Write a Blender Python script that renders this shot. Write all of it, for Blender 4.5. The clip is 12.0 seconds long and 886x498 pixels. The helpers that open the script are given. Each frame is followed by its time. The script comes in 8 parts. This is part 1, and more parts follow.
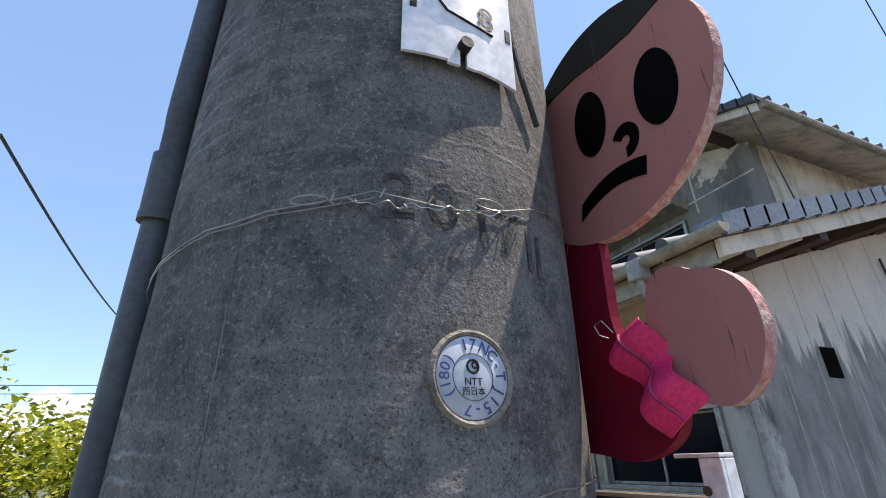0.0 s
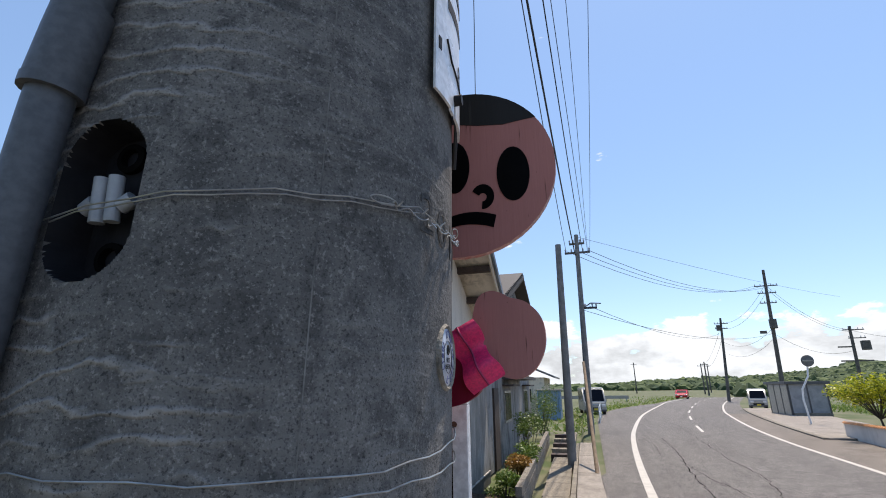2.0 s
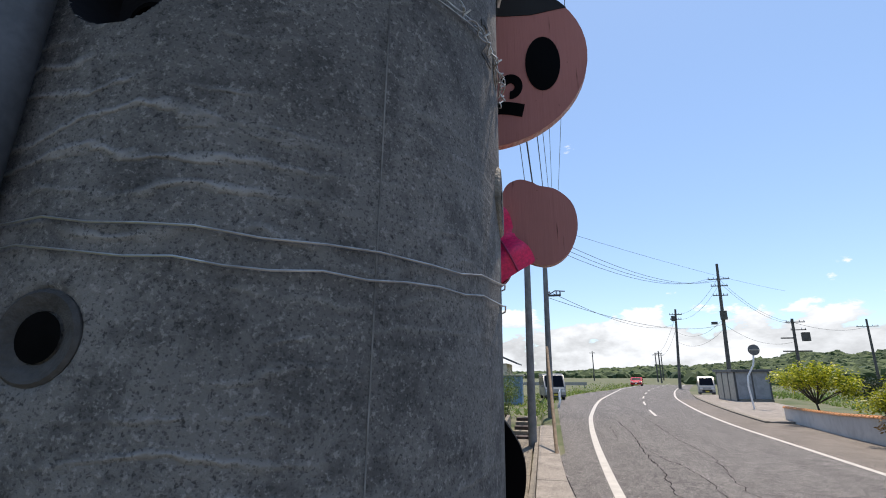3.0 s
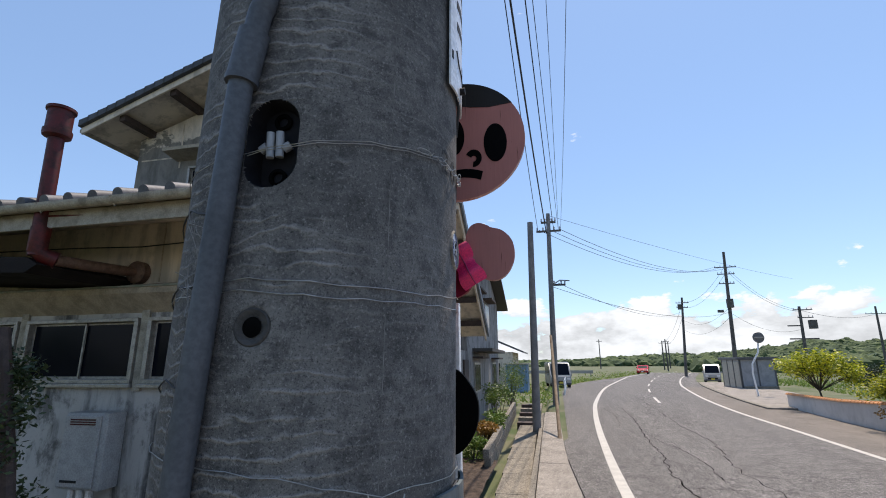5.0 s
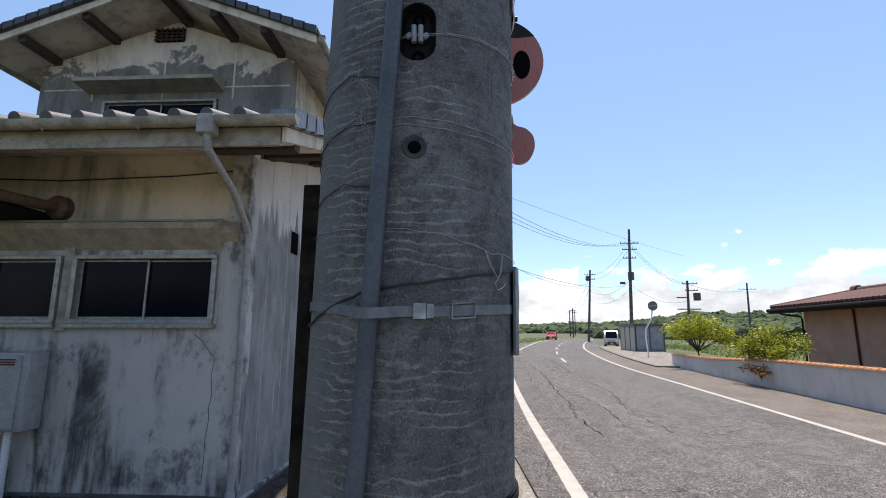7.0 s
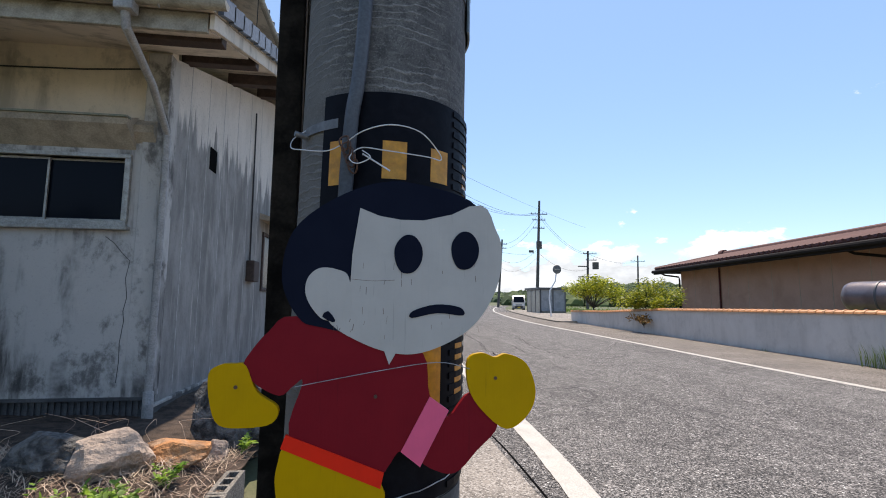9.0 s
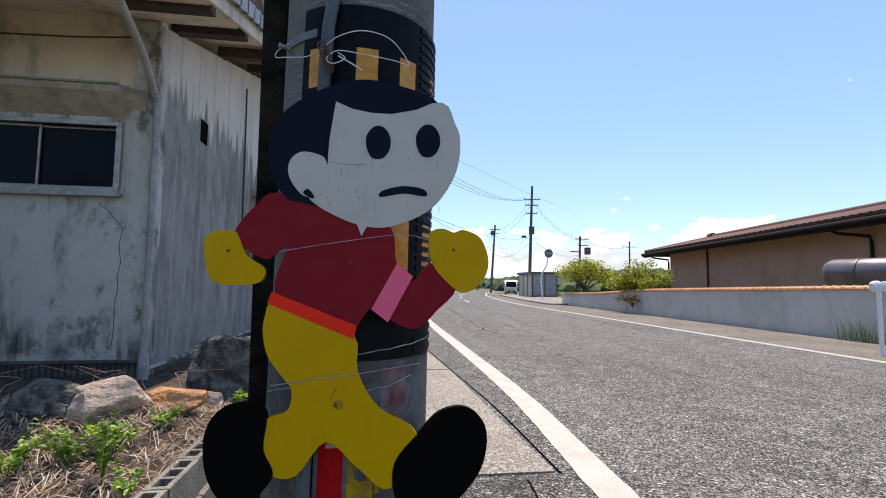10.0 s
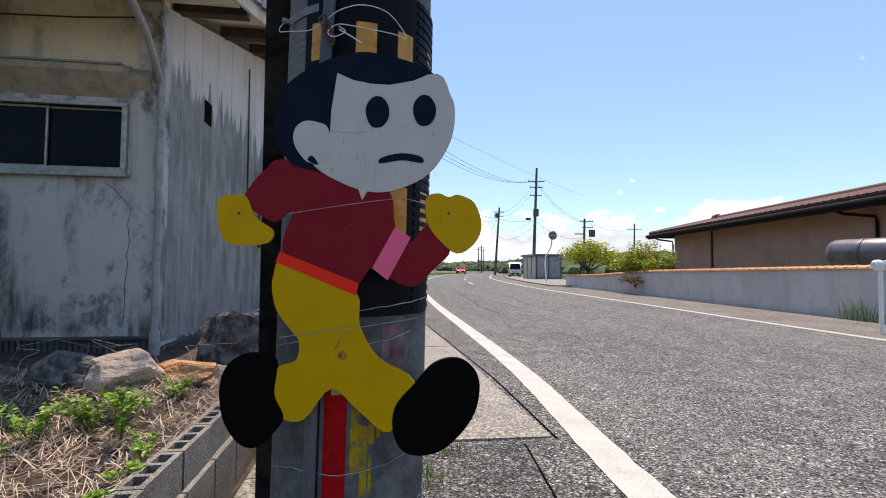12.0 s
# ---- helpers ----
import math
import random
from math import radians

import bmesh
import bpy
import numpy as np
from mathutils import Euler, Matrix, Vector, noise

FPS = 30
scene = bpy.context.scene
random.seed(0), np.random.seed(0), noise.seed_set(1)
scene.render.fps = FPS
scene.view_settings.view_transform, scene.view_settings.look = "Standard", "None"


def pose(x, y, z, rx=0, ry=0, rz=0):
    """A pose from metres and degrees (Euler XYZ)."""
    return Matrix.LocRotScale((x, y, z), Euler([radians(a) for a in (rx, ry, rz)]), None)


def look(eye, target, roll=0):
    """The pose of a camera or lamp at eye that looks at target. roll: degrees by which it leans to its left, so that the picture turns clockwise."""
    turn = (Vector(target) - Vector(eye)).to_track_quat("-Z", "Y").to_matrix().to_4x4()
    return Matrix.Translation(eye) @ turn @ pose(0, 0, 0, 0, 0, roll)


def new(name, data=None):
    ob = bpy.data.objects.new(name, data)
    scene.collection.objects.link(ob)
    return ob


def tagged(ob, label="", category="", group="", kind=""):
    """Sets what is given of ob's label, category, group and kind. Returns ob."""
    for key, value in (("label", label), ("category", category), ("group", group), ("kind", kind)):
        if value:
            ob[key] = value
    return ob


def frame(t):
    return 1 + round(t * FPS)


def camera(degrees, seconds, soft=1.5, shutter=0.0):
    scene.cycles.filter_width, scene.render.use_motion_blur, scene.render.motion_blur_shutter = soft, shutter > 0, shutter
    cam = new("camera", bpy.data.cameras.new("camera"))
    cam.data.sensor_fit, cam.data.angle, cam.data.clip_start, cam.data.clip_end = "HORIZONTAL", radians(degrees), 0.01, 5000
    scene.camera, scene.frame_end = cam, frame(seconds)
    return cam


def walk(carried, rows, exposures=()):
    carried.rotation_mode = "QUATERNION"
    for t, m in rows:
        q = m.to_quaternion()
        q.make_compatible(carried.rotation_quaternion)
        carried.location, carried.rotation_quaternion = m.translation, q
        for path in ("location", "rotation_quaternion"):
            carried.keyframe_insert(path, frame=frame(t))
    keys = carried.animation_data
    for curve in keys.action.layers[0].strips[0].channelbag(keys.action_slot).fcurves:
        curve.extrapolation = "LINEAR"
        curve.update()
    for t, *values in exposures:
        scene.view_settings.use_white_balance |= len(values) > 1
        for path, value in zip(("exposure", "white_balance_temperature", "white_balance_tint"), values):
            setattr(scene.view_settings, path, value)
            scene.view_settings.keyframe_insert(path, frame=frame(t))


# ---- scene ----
cam = camera(86.9, 12.0, soft=1.0)
PATH = [
    (0, (0.477, -0.08, 2.228), (-1.174, 0.686, 3.057), -1.7),
    (0.5, (0.429, -0.177, 2.203), (-0.942, 1.054, 2.981), -1.9),
    (1, (0.378, -0.228, 2.217), (-0.67, 1.325, 2.918), -1.6),
    (1.5, (0.366, -0.341, 2.239), (-0.376, 1.409, 2.863), -1.0),
    (2, (0.339, -0.346, 2.248), (-0.185, 1.499, 2.815), -0.7),
    (2.5, (0.324, -0.379, 2.222), (-0.091, 1.505, 2.752), -0.4),
    (2.8, (0.263, -0.33, 2.131), (-0.127, 1.56, 2.655), -0.4),
    (3, (0.255, -0.305, 2.14), (-0.136, 1.588, 2.654), -0.2),
    (3.2, (0.282, -0.307, 2.165), (-0.11, 1.589, 2.666), -0.0),
    (4.8, (0.36, -0.579, 2.139), (-0.062, 1.316, 2.618), -0.4),
    (5, (0.352, -0.585, 2.118), (-0.068, 1.313, 2.589), -0.4),
    (5.5, (0.306, -0.57, 2.056), (-0.101, 1.338, 2.497), -0.4),
    (6, (0.26, -0.711, 1.99), (-0.09, 1.214, 2.402), -0.3),
    (6.5, (0.198, -0.891, 1.964), (-0.046, 1.058, 2.343), -0.1),
    (7, (0.134, -0.872, 1.861), (0.035, 1.097, 2.197), 0.2),
    (7.5, (0.047, -0.904, 1.741), (0.094, 1.075, 2.027), 0.4),
    (7.7, (0.019, -0.935, 1.705), (0.115, 1.044, 1.973), 0.5),
    (9.3, (0.031, -1.122, 1.073), (0.3, 0.85, 1.274), 0.5),
    (9.5, (0.06, -1.156, 1.028), (0.333, 0.816, 1.218), 0.5),
    (10, (0.072, -1.2, 0.953), (0.36, 0.773, 1.11), 0.5),
    (10.5, (0.064, -1.238, 0.912), (0.364, 0.735, 1.04), 0.5),
    (11, (0.065, -1.261, 0.903), (0.372, 0.713, 1.012), 0.5),
    (11.5, (0.074, -1.266, 0.904), (0.373, 0.709, 1.0), 0.4),
    (12, (0.082, -1.269, 0.903), (0.353, 0.711, 0.987), 0.4),
]
EXPOSURE = [(0, 0.52, 7200, 15), (1, 0.32, 7200, 15), (2, 0.18, 7200, 15), (5.5, 0.1, 7200, 15), (7.0, 0.2, 7200, 15), (9.5, 0.26, 7200, 15), (12, 0.22, 7200, 15)]
walk(cam, [(t, look(eye, target, roll)) for t, eye, target, roll in PATH],
     exposures=EXPOSURE)

from mathutils import geometry

# ---------- world, sun ----------
SUN_AZ, SUN_EL = radians(73.0), radians(66.0)
world = bpy.data.worlds.new("sky")
scene.world = world
world.use_nodes = True
wn, wl = world.node_tree.nodes, world.node_tree.links
wn.clear()
w_out = wn.new("ShaderNodeOutputWorld")
w_bg = wn.new("ShaderNodeBackground")
w_sky = wn.new("ShaderNodeTexSky")
w_sky.sky_type = "NISHITA"
w_sky.sun_disc = False
w_sky.sun_elevation = SUN_EL
w_sky.sun_rotation = radians(90.0) - SUN_AZ
w_sky.altitude = 50
w_sky.air_density = 1.0
w_sky.dust_density = 0.25
w_sky.ozone_density = 1.2
w_geo = wn.new("ShaderNodeTexCoord")
w_sep = wn.new("ShaderNodeSeparateXYZ")
wl.new(w_geo.outputs["Generated"], w_sep.inputs[0])
w_map = wn.new("ShaderNodeMapping")
w_map.inputs["Scale"].default_value = (3.4, 3.4, 7.5)
wl.new(w_geo.outputs["Generated"], w_map.inputs[0])
w_noise = wn.new("ShaderNodeTexNoise")
w_noise.inputs["Scale"].default_value = 2.1
w_noise.inputs["Detail"].default_value = 9.0
w_noise.inputs["Roughness"].default_value = 0.58
wl.new(w_map.outputs[0], w_noise.inputs["Vector"])
# cumulus bank low over the horizon, thinning upwards
w_alt = wn.new("ShaderNodeMapRange")
w_alt.inputs[1].default_value, w_alt.inputs[2].default_value = 0.05, 0.165
w_alt.inputs[3].default_value, w_alt.inputs[4].default_value = 0.15, -0.19
wl.new(w_sep.outputs["Z"], w_alt.inputs[0])
w_add = wn.new("ShaderNodeMath")
w_add.operation = "ADD"
wl.new(w_noise.outputs[0], w_add.inputs[0])
wl.new(w_alt.outputs[0], w_add.inputs[1])
w_cov = wn.new("ShaderNodeMapRange")
w_cov.interpolation_type = "SMOOTHSTEP"
w_cov.inputs[1].default_value, w_cov.inputs[2].default_value = 0.5, 0.55
wl.new(w_add.outputs[0], w_cov.inputs[0])
w_shade = wn.new("ShaderNodeMapRange")
w_shade.inputs[1].default_value, w_shade.inputs[2].default_value = 0.38, 0.58
w_shade.inputs[3].default_value, w_shade.inputs[4].default_value = 5.6, 9.4
wl.new(w_noise.outputs[0], w_shade.inputs[0])
w_cloud = wn.new("ShaderNodeCombineXYZ")
for i, tint in enumerate((0.87, 0.98, 1.09)):
    w_tint = wn.new("ShaderNodeMath")
    w_tint.operation = "MULTIPLY"
    w_tint.inputs[1].default_value = tint
    wl.new(w_shade.outputs[0], w_tint.inputs[0])
    wl.new(w_tint.outputs[0], w_cloud.inputs[i])
w_mix = wn.new("ShaderNodeMix")
w_mix.data_type = "RGBA"
wl.new(w_cov.outputs[0], w_mix.inputs[0])
w_lift = wn.new("ShaderNodeMix")
w_lift.data_type, w_lift.blend_type = "RGBA", "ADD"
w_lift.inputs[0].default_value = 1.0
w_lift.inputs[7].default_value = (0.98, 1.76, 3.1, 1)
w_deep = wn.new("ShaderNodeMix")
w_deep.data_type, w_deep.blend_type = "RGBA", "MULTIPLY"
w_deep.inputs[0].default_value = 1.0
w_deep.inputs[7].default_value = (0.86, 0.98, 1.08, 1)
wl.new(w_sky.outputs[0], w_deep.inputs[6])
wl.new(w_deep.outputs[2], w_lift.inputs[6])
wl.new(w_lift.outputs[2], w_mix.inputs[6])
wl.new(w_cloud.outputs[0], w_mix.inputs[7])
wl.new(w_mix.outputs[2], w_bg.inputs[0])
w_bg.inputs[1].default_value = 0.108
wl.new(w_bg.outputs[0], w_out.inputs[0])

sun_data = bpy.data.lights.new("sun", "SUN")
sun_data.energy = 5.0
sun_data.angle = radians(0.53)
sun_data.color = (1.0, 0.945, 0.87)
sun = new("sun", sun_data)
sun_dir = Vector((math.cos(SUN_AZ) * math.cos(SUN_EL), math.sin(SUN_AZ) * math.cos(SUN_EL), math.sin(SUN_EL)))
sun.matrix_world = look(sun_dir * 60, (0, 0, 0))

# ---------- materials ----------


def nodes_of(name):
    m = bpy.data.materials.new(name)
    m.use_nodes = True
    n, l = m.node_tree.nodes, m.node_tree.links
    return m, n, l, n["Principled BSDF"]


def noise_node(n, l, vec, scale, detail=4.0, rough=0.55, dist=0.0):
    t = n.new("ShaderNodeTexNoise")
    t.inputs["Scale"].default_value = scale
    t.inputs["Detail"].default_value = detail
    t.inputs["Roughness"].default_value = rough
    t.inputs["Distortion"].default_value = dist
    if vec is not None:
        l.new(vec, t.inputs["Vector"])
    return t.outputs[0]


def stretched(n, l, vec, sx, sy, sz):
    m = n.new("ShaderNodeMapping")
    m.inputs["Scale"].default_value = (sx, sy, sz)
    l.new(vec, m.inputs[0])
    return m.outputs[0]


def ramp(n, l, fac, lo, hi, a=0.0, b=1.0):
    r = n.new("ShaderNodeMapRange")
    r.interpolation_type = "SMOOTHSTEP"
    r.inputs[1].default_value, r.inputs[2].default_value = lo, hi
    r.inputs[3].default_value, r.inputs[4].default_value = a, b
    l.new(fac, r.inputs[0])
    return r.outputs[0]


def blend(n, l, fac, a, b):
    x = n.new("ShaderNodeMix")
    x.data_type = "RGBA"
    if isinstance(fac, float):
        x.inputs[0].default_value = fac
    else:
        l.new(fac, x.inputs[0])
    for slot, v in ((6, a), (7, b)):
        if isinstance(v, tuple):
            x.inputs[slot].default_value = (*v, 1)
        else:
            l.new(v, x.inputs[slot])
    return x.outputs[2]


def times(n, l, a, b):
    x = n.new("ShaderNodeMath")
    x.operation = "MULTIPLY"
    for i, v in enumerate((a, b)):
        if isinstance(v, float):
            x.inputs[i].default_value = v
        else:
            l.new(v, x.inputs[i])
    return x.outputs[0]


def bump(n, l, bsdf, height, strength=0.3, dist=0.01):
    b = n.new("ShaderNodeBump")
    b.inputs["Strength"].default_value = strength
    b.inputs["Distance"].default_value = dist
    l.new(height, b.inputs["Height"])
    l.new(b.outputs[0], bsdf.inputs["Normal"])


def coords(n):
    return n.new("ShaderNodeTexCoord").outputs["Object"]


def surface(name, base, other, scale=8.0, rough=0.7, metal=0.0, fine=60.0, relief=0.25, amount=1.0, spec=0.5, dist=0.004):
    """Base colour with patches of another, fine grain in colour and relief."""
    m, n, l, b = nodes_of(name)
    v = coords(n)
    patch = ramp(n, l, noise_node(n, l, v, scale, 5.0, 0.6, 0.4), 0.35, 0.7, 0.0, amount)
    grain = noise_node(n, l, v, fine, 3.0, 0.6)
    c = blend(n, l, patch, base, other)
    g = ramp(n, l, grain, 0.3, 0.7, 0.82, 1.12)
    mul = n.new("ShaderNodeVectorMath")
    mul.operation = "SCALE"
    l.new(c, mul.inputs[0])
    l.new(g, mul.inputs["Scale"])
    l.new(mul.outputs[0], b.inputs["Base Color"])
    l.new(ramp(n, l, patch, 0.0, 1.0, rough - 0.06, min(1.0, rough + 0.08)), b.inputs["Roughness"])
    b.inputs["Metallic"].default_value = metal
    b.inputs["Specular IOR Level"].default_value = spec
    bump(n, l, b, grain, relief, dist)
    return m


def contour(n, l, fac, width):
    """Thin lines where a noise crosses its middle."""
    d = n.new("ShaderNodeMath")
    d.operation = "SUBTRACT"
    d.inputs[1].default_value = 0.5
    l.new(fac, d.inputs[0])
    e = n.new("ShaderNodeMath")
    e.operation = "ABSOLUTE"
    l.new(d.outputs[0], e.inputs[0])
    return ramp(n, l, e.outputs[0], 0.0, width, 1.0, 0.0)


def pole_concrete():
    m, n, l, b = nodes_of("spun_concrete")
    v = coords(n)
    big = noise_node(n, l, v, 5.0, 5.0, 0.6, 0.3)
    mid = noise_node(n, l, v, 30.0, 6.0, 0.7)
    fine = noise_node(n, l, v, 260.0, 3.0, 0.75)
    grit = noise_node(n, l, v, 520.0, 2.0, 0.7)
    sep = n.new("ShaderNodeSeparateXYZ")
    l.new(v, sep.inputs[0])
    wob = noise_node(n, l, stretched(n, l, v, 9.0, 9.0, 16.0), 1.0, 4.0, 0.6, 0.2)
    ph = n.new("ShaderNodeMath")
    ph.operation = "MULTIPLY_ADD"
    ph.inputs[1].default_value = 54.0
    l.new(sep.outputs["Z"], ph.inputs[0])
    l.new(times(n, l, wob, 3.2), ph.inputs[2])
    saw = n.new("ShaderNodeMath")
    saw.operation = "FRACT"
    l.new(ph.outputs[0], saw.inputs[0])
    ring = saw.outputs[0]
    ring2 = noise_node(n, l, stretched(n, l, v, 9.0, 9.0, 130.0), 1.0, 2.0, 0.4, 0.2)
    patch = ramp(n, l, noise_node(n, l, stretched(n, l, v, 5.0, 5.0, 9.0), 1.0, 4.0, 0.65), 0.42, 0.54)
    half = ramp(n, l, sep.outputs["X"], 0.1, 0.165, 1.0, 0.22)
    lines = times(n, l, times(n, l, contour(n, l, ring, 0.2), patch), half)
    thin = times(n, l, times(n, l, contour(n, l, ring2, 0.05), patch), 0.12)
    c = blend(n, l, ramp(n, l, big, 0.3, 0.7), (0.1, 0.096, 0.091), (0.18, 0.172, 0.161))
    c = blend(n, l, ramp(n, l, mid, 0.45, 0.62, 0.0, 0.75), c, (0.062, 0.06, 0.058))
    c = blend(n, l, times(n, l, lines, ramp(n, l, mid, 0.3, 0.6, 0.95, 0.55)), c, (0.33, 0.315, 0.29))
    c = blend(n, l, thin, c, (0.22, 0.21, 0.2))
    c = blend(n, l, ramp(n, l, fine, 0.56, 0.66, 0.0, 0.47), c, (0.33, 0.315, 0.295))
    pit, _ = cells(n, l, v, 950.0)
    c = blend(n, l, ramp(n, l, pit, 0.9, 0.96, 0.0, 0.15), c, (0.32, 0.305, 0.285))
    c = blend(n, l, ramp(n, l, pit, 0.06, 0.14, 0.45, 0.0), c, (0.025, 0.025, 0.025))
    c = blend(n, l, ramp(n, l, fine, 0.3, 0.43, 0.75, 0.0), c, (0.025, 0.025, 0.025))
    c = blend(n, l, ramp(n, l, grit, 0.3, 0.42, 0.5, 0.0), c, (0.04, 0.04, 0.042))
    # paler -x flank: smoother weathered skin, with its sky light painted in
    worn_lit = times(n, l, ramp(n, l, sep.outputs["X"], -0.13, -0.055, 1.0, 0.0), ramp(n, l, big, 0.25, 0.6, 0.45, 0.75))
    c = blend(n, l, worn_lit, c, (0.165, 0.16, 0.148))
    l.new(c, b.inputs["Base Color"])
    b.inputs["Roughness"].default_value = 0.85
    b.inputs["Specular IOR Level"].default_value = 0.25
    add = n.new("ShaderNodeMath")
    add.operation = "ADD"
    l.new(times(n, l, lines, 1.2), add.inputs[0])
    l.new(fine, add.inputs[1])
    bump(n, l, b, add.outputs[0], 0.6, 0.0022)
    return m


def cells(n, l, vec, scale):
    """A random value for each small stone, and the distance to its middle."""
    w = n.new("ShaderNodeTexVoronoi")
    w.inputs["Scale"].default_value = scale
    l.new(vec, w.inputs["Vector"])
    sep = n.new("ShaderNodeSeparateColor")
    l.new(w.outputs["Color"], sep.inputs[0])
    return sep.outputs[0], w.outputs["Distance"]


def scaled(n, l, colour, by):
    mul = n.new("ShaderNodeVectorMath")
    mul.operation = "SCALE"
    l.new(colour, mul.inputs[0])
    if isinstance(by, float):
        mul.inputs["Scale"].default_value = by
    else:
        l.new(by, mul.inputs["Scale"])
    return mul.outputs[0]


def asphalt(tone=1.0, name="asphalt"):
    m, n, l, b = nodes_of(name)
    v = coords(n)
    stone, near = cells(n, l, v, 120.0)
    lump, _ = cells(n, l, v, 46.0)
    big = noise_node(n, l, v, 0.35, 5.0, 0.6, 0.5)
    mottle = noise_node(n, l, v, 3.2, 5.0, 0.7, 0.3)
    track = noise_node(n, l, stretched(n, l, v, 0.9, 0.05, 1.0), 1.0, 3.0, 0.5)
    c = blend(n, l, ramp(n, l, big, 0.3, 0.7), (0.088, 0.08, 0.074), (0.13, 0.12, 0.111))
    c = blend(n, l, times(n, l, ramp(n, l, track, 0.47, 0.58), 0.55), c, (0.17, 0.158, 0.146))
    c = blend(n, l, ramp(n, l, stone, 0.62, 0.78, 0.0, 0.85), c, (0.34, 0.315, 0.29))
    c = blend(n, l, ramp(n, l, stone, 0.2, 0.36, 0.95, 0.0), c, (0.012, 0.012, 0.012))
    c = blend(n, l, ramp(n, l, stone, 0.965, 0.975), c, (0.62, 0.6, 0.56))
    c = scaled(n, l, c, ramp(n, l, lump, 0.0, 1.0, 0.68, 1.32))
    c = scaled(n, l, c, ramp(n, l, mottle, 0.32, 0.68, 0.8, 1.2))
    # wandering cracks
    w = n.new("ShaderNodeTexVoronoi")
    w.feature = "DISTANCE_TO_EDGE"
    w.inputs["Scale"].default_value = 0.7
    warp = n.new("ShaderNodeMix")
    warp.data_type = "RGBA"
    warp.blend_type = "LINEAR_LIGHT"
    warp.inputs[0].default_value = 0.12
    nz = n.new("ShaderNodeTexNoise")
    nz.inputs["Scale"].default_value = 3.0
    nz.inputs["Detail"].default_value = 5.0
    l.new(v, nz.inputs["Vector"])
    l.new(v, warp.inputs[6])
    l.new(nz.outputs[1], warp.inputs[7])
    l.new(warp.outputs[2], w.inputs["Vector"])
    crack = ramp(n, l, w.outputs["Distance"], 0.002, 0.009, 1.0, 0.0)
    gate = ramp(n, l, noise_node(n, l, v, 0.22, 2.0), 0.46, 0.58, 0.0, 0.75)
    c = blend(n, l, times(n, l, crack, gate), c, (0.02, 0.02, 0.02))
    l.new(scaled(n, l, c, tone), b.inputs["Base Color"])
    b.inputs["Roughness"].default_value = 0.85
    b.inputs["Specular IOR Level"].default_value = 0.3
    bump(n, l, b, near, 0.55, 0.006)
    return m


def speckled(name, base, dark, light, scale=90.0, stain=1.4):
    """Worn concrete whose small stones show, with broad stains."""
    m, n, l, b = nodes_of(name)
    v = coords(n)
    stone, near = cells(n, l, v, scale)
    big = noise_node(n, l, v, stain, 5.0, 0.65, 0.5)
    fine = noise_node(n, l, v, scale * 2.2, 3.0, 0.7)
    c = blend(n, l, ramp(n, l, big, 0.35, 0.68), base, tuple(x * 0.62 for x in base))
    c = blend(n, l, ramp(n, l, stone, 0.1, 0.3, 0.75, 0.0), c, dark)
    c = blend(n, l, ramp(n, l, stone, 0.7, 0.85, 0.0, 0.7), c, light)
    c = scaled(n, l, c, ramp(n, l, fine, 0.3, 0.7, 0.72, 1.25))
    l.new(c, b.inputs["Base Color"])
    b.inputs["Roughness"].default_value = 0.92
    b.inputs["Specular IOR Level"].default_value = 0.25
    bump(n, l, b, near, 0.5, 0.005)
    return m


def stained_wall(name, base, grime, white=(0.62, 0.6, 0.56), amount=0.85, sx=1.0):
    """Mortar wall: vertical rain streaks, dark mould blotches and limy runs."""
    m, n, l, b = nodes_of(name)
    v = coords(n)
    big = noise_node(n, l, v, 0.9, 6.0, 0.62, 0.6)
    streak = noise_node(n, l, stretched(n, l, v, 3.4 * sx, 3.4 * sx, 0.5), 1.0, 6.0, 0.62, 0.1)
    fine = noise_node(n, l, v, 45.0, 4.0, 0.65)
    mid = noise_node(n, l, stretched(n, l, v, 2.8, 2.8, 1.9), 1.0, 8.0, 0.72, 0.15)
    dirt = times(n, l, ramp(n, l, streak, 0.46, 0.62), ramp(n, l, big, 0.38, 0.58))
    c = blend(n, l, ramp(n, l, big, 0.3, 0.7, 0.0, 0.5), base, tuple(x * 0.72 for x in base))
    c = blend(n, l, times(n, l, dirt, amount), c, grime)
    c = blend(n, l, times(n, l, ramp(n, l, mid, 0.5, 0.65), 0.75 * amount), c, tuple(x * 0.75 for x in grime))
    c = blend(n, l, ramp(n, l, streak, 0.24, 0.33, 0.7, 0.0), c, white)
    c = blend(n, l, ramp(n, l, fine, 0.3, 0.45, 0.3, 0.0), c, tuple(x * 0.6 for x in base))
    l.new(c, b.inputs["Base Color"])
    b.inputs["Roughness"].default_value = 0.9
    b.inputs["Specular IOR Level"].default_value = 0.25
    bump(n, l, b, fine, 0.3, 0.004)
    return m


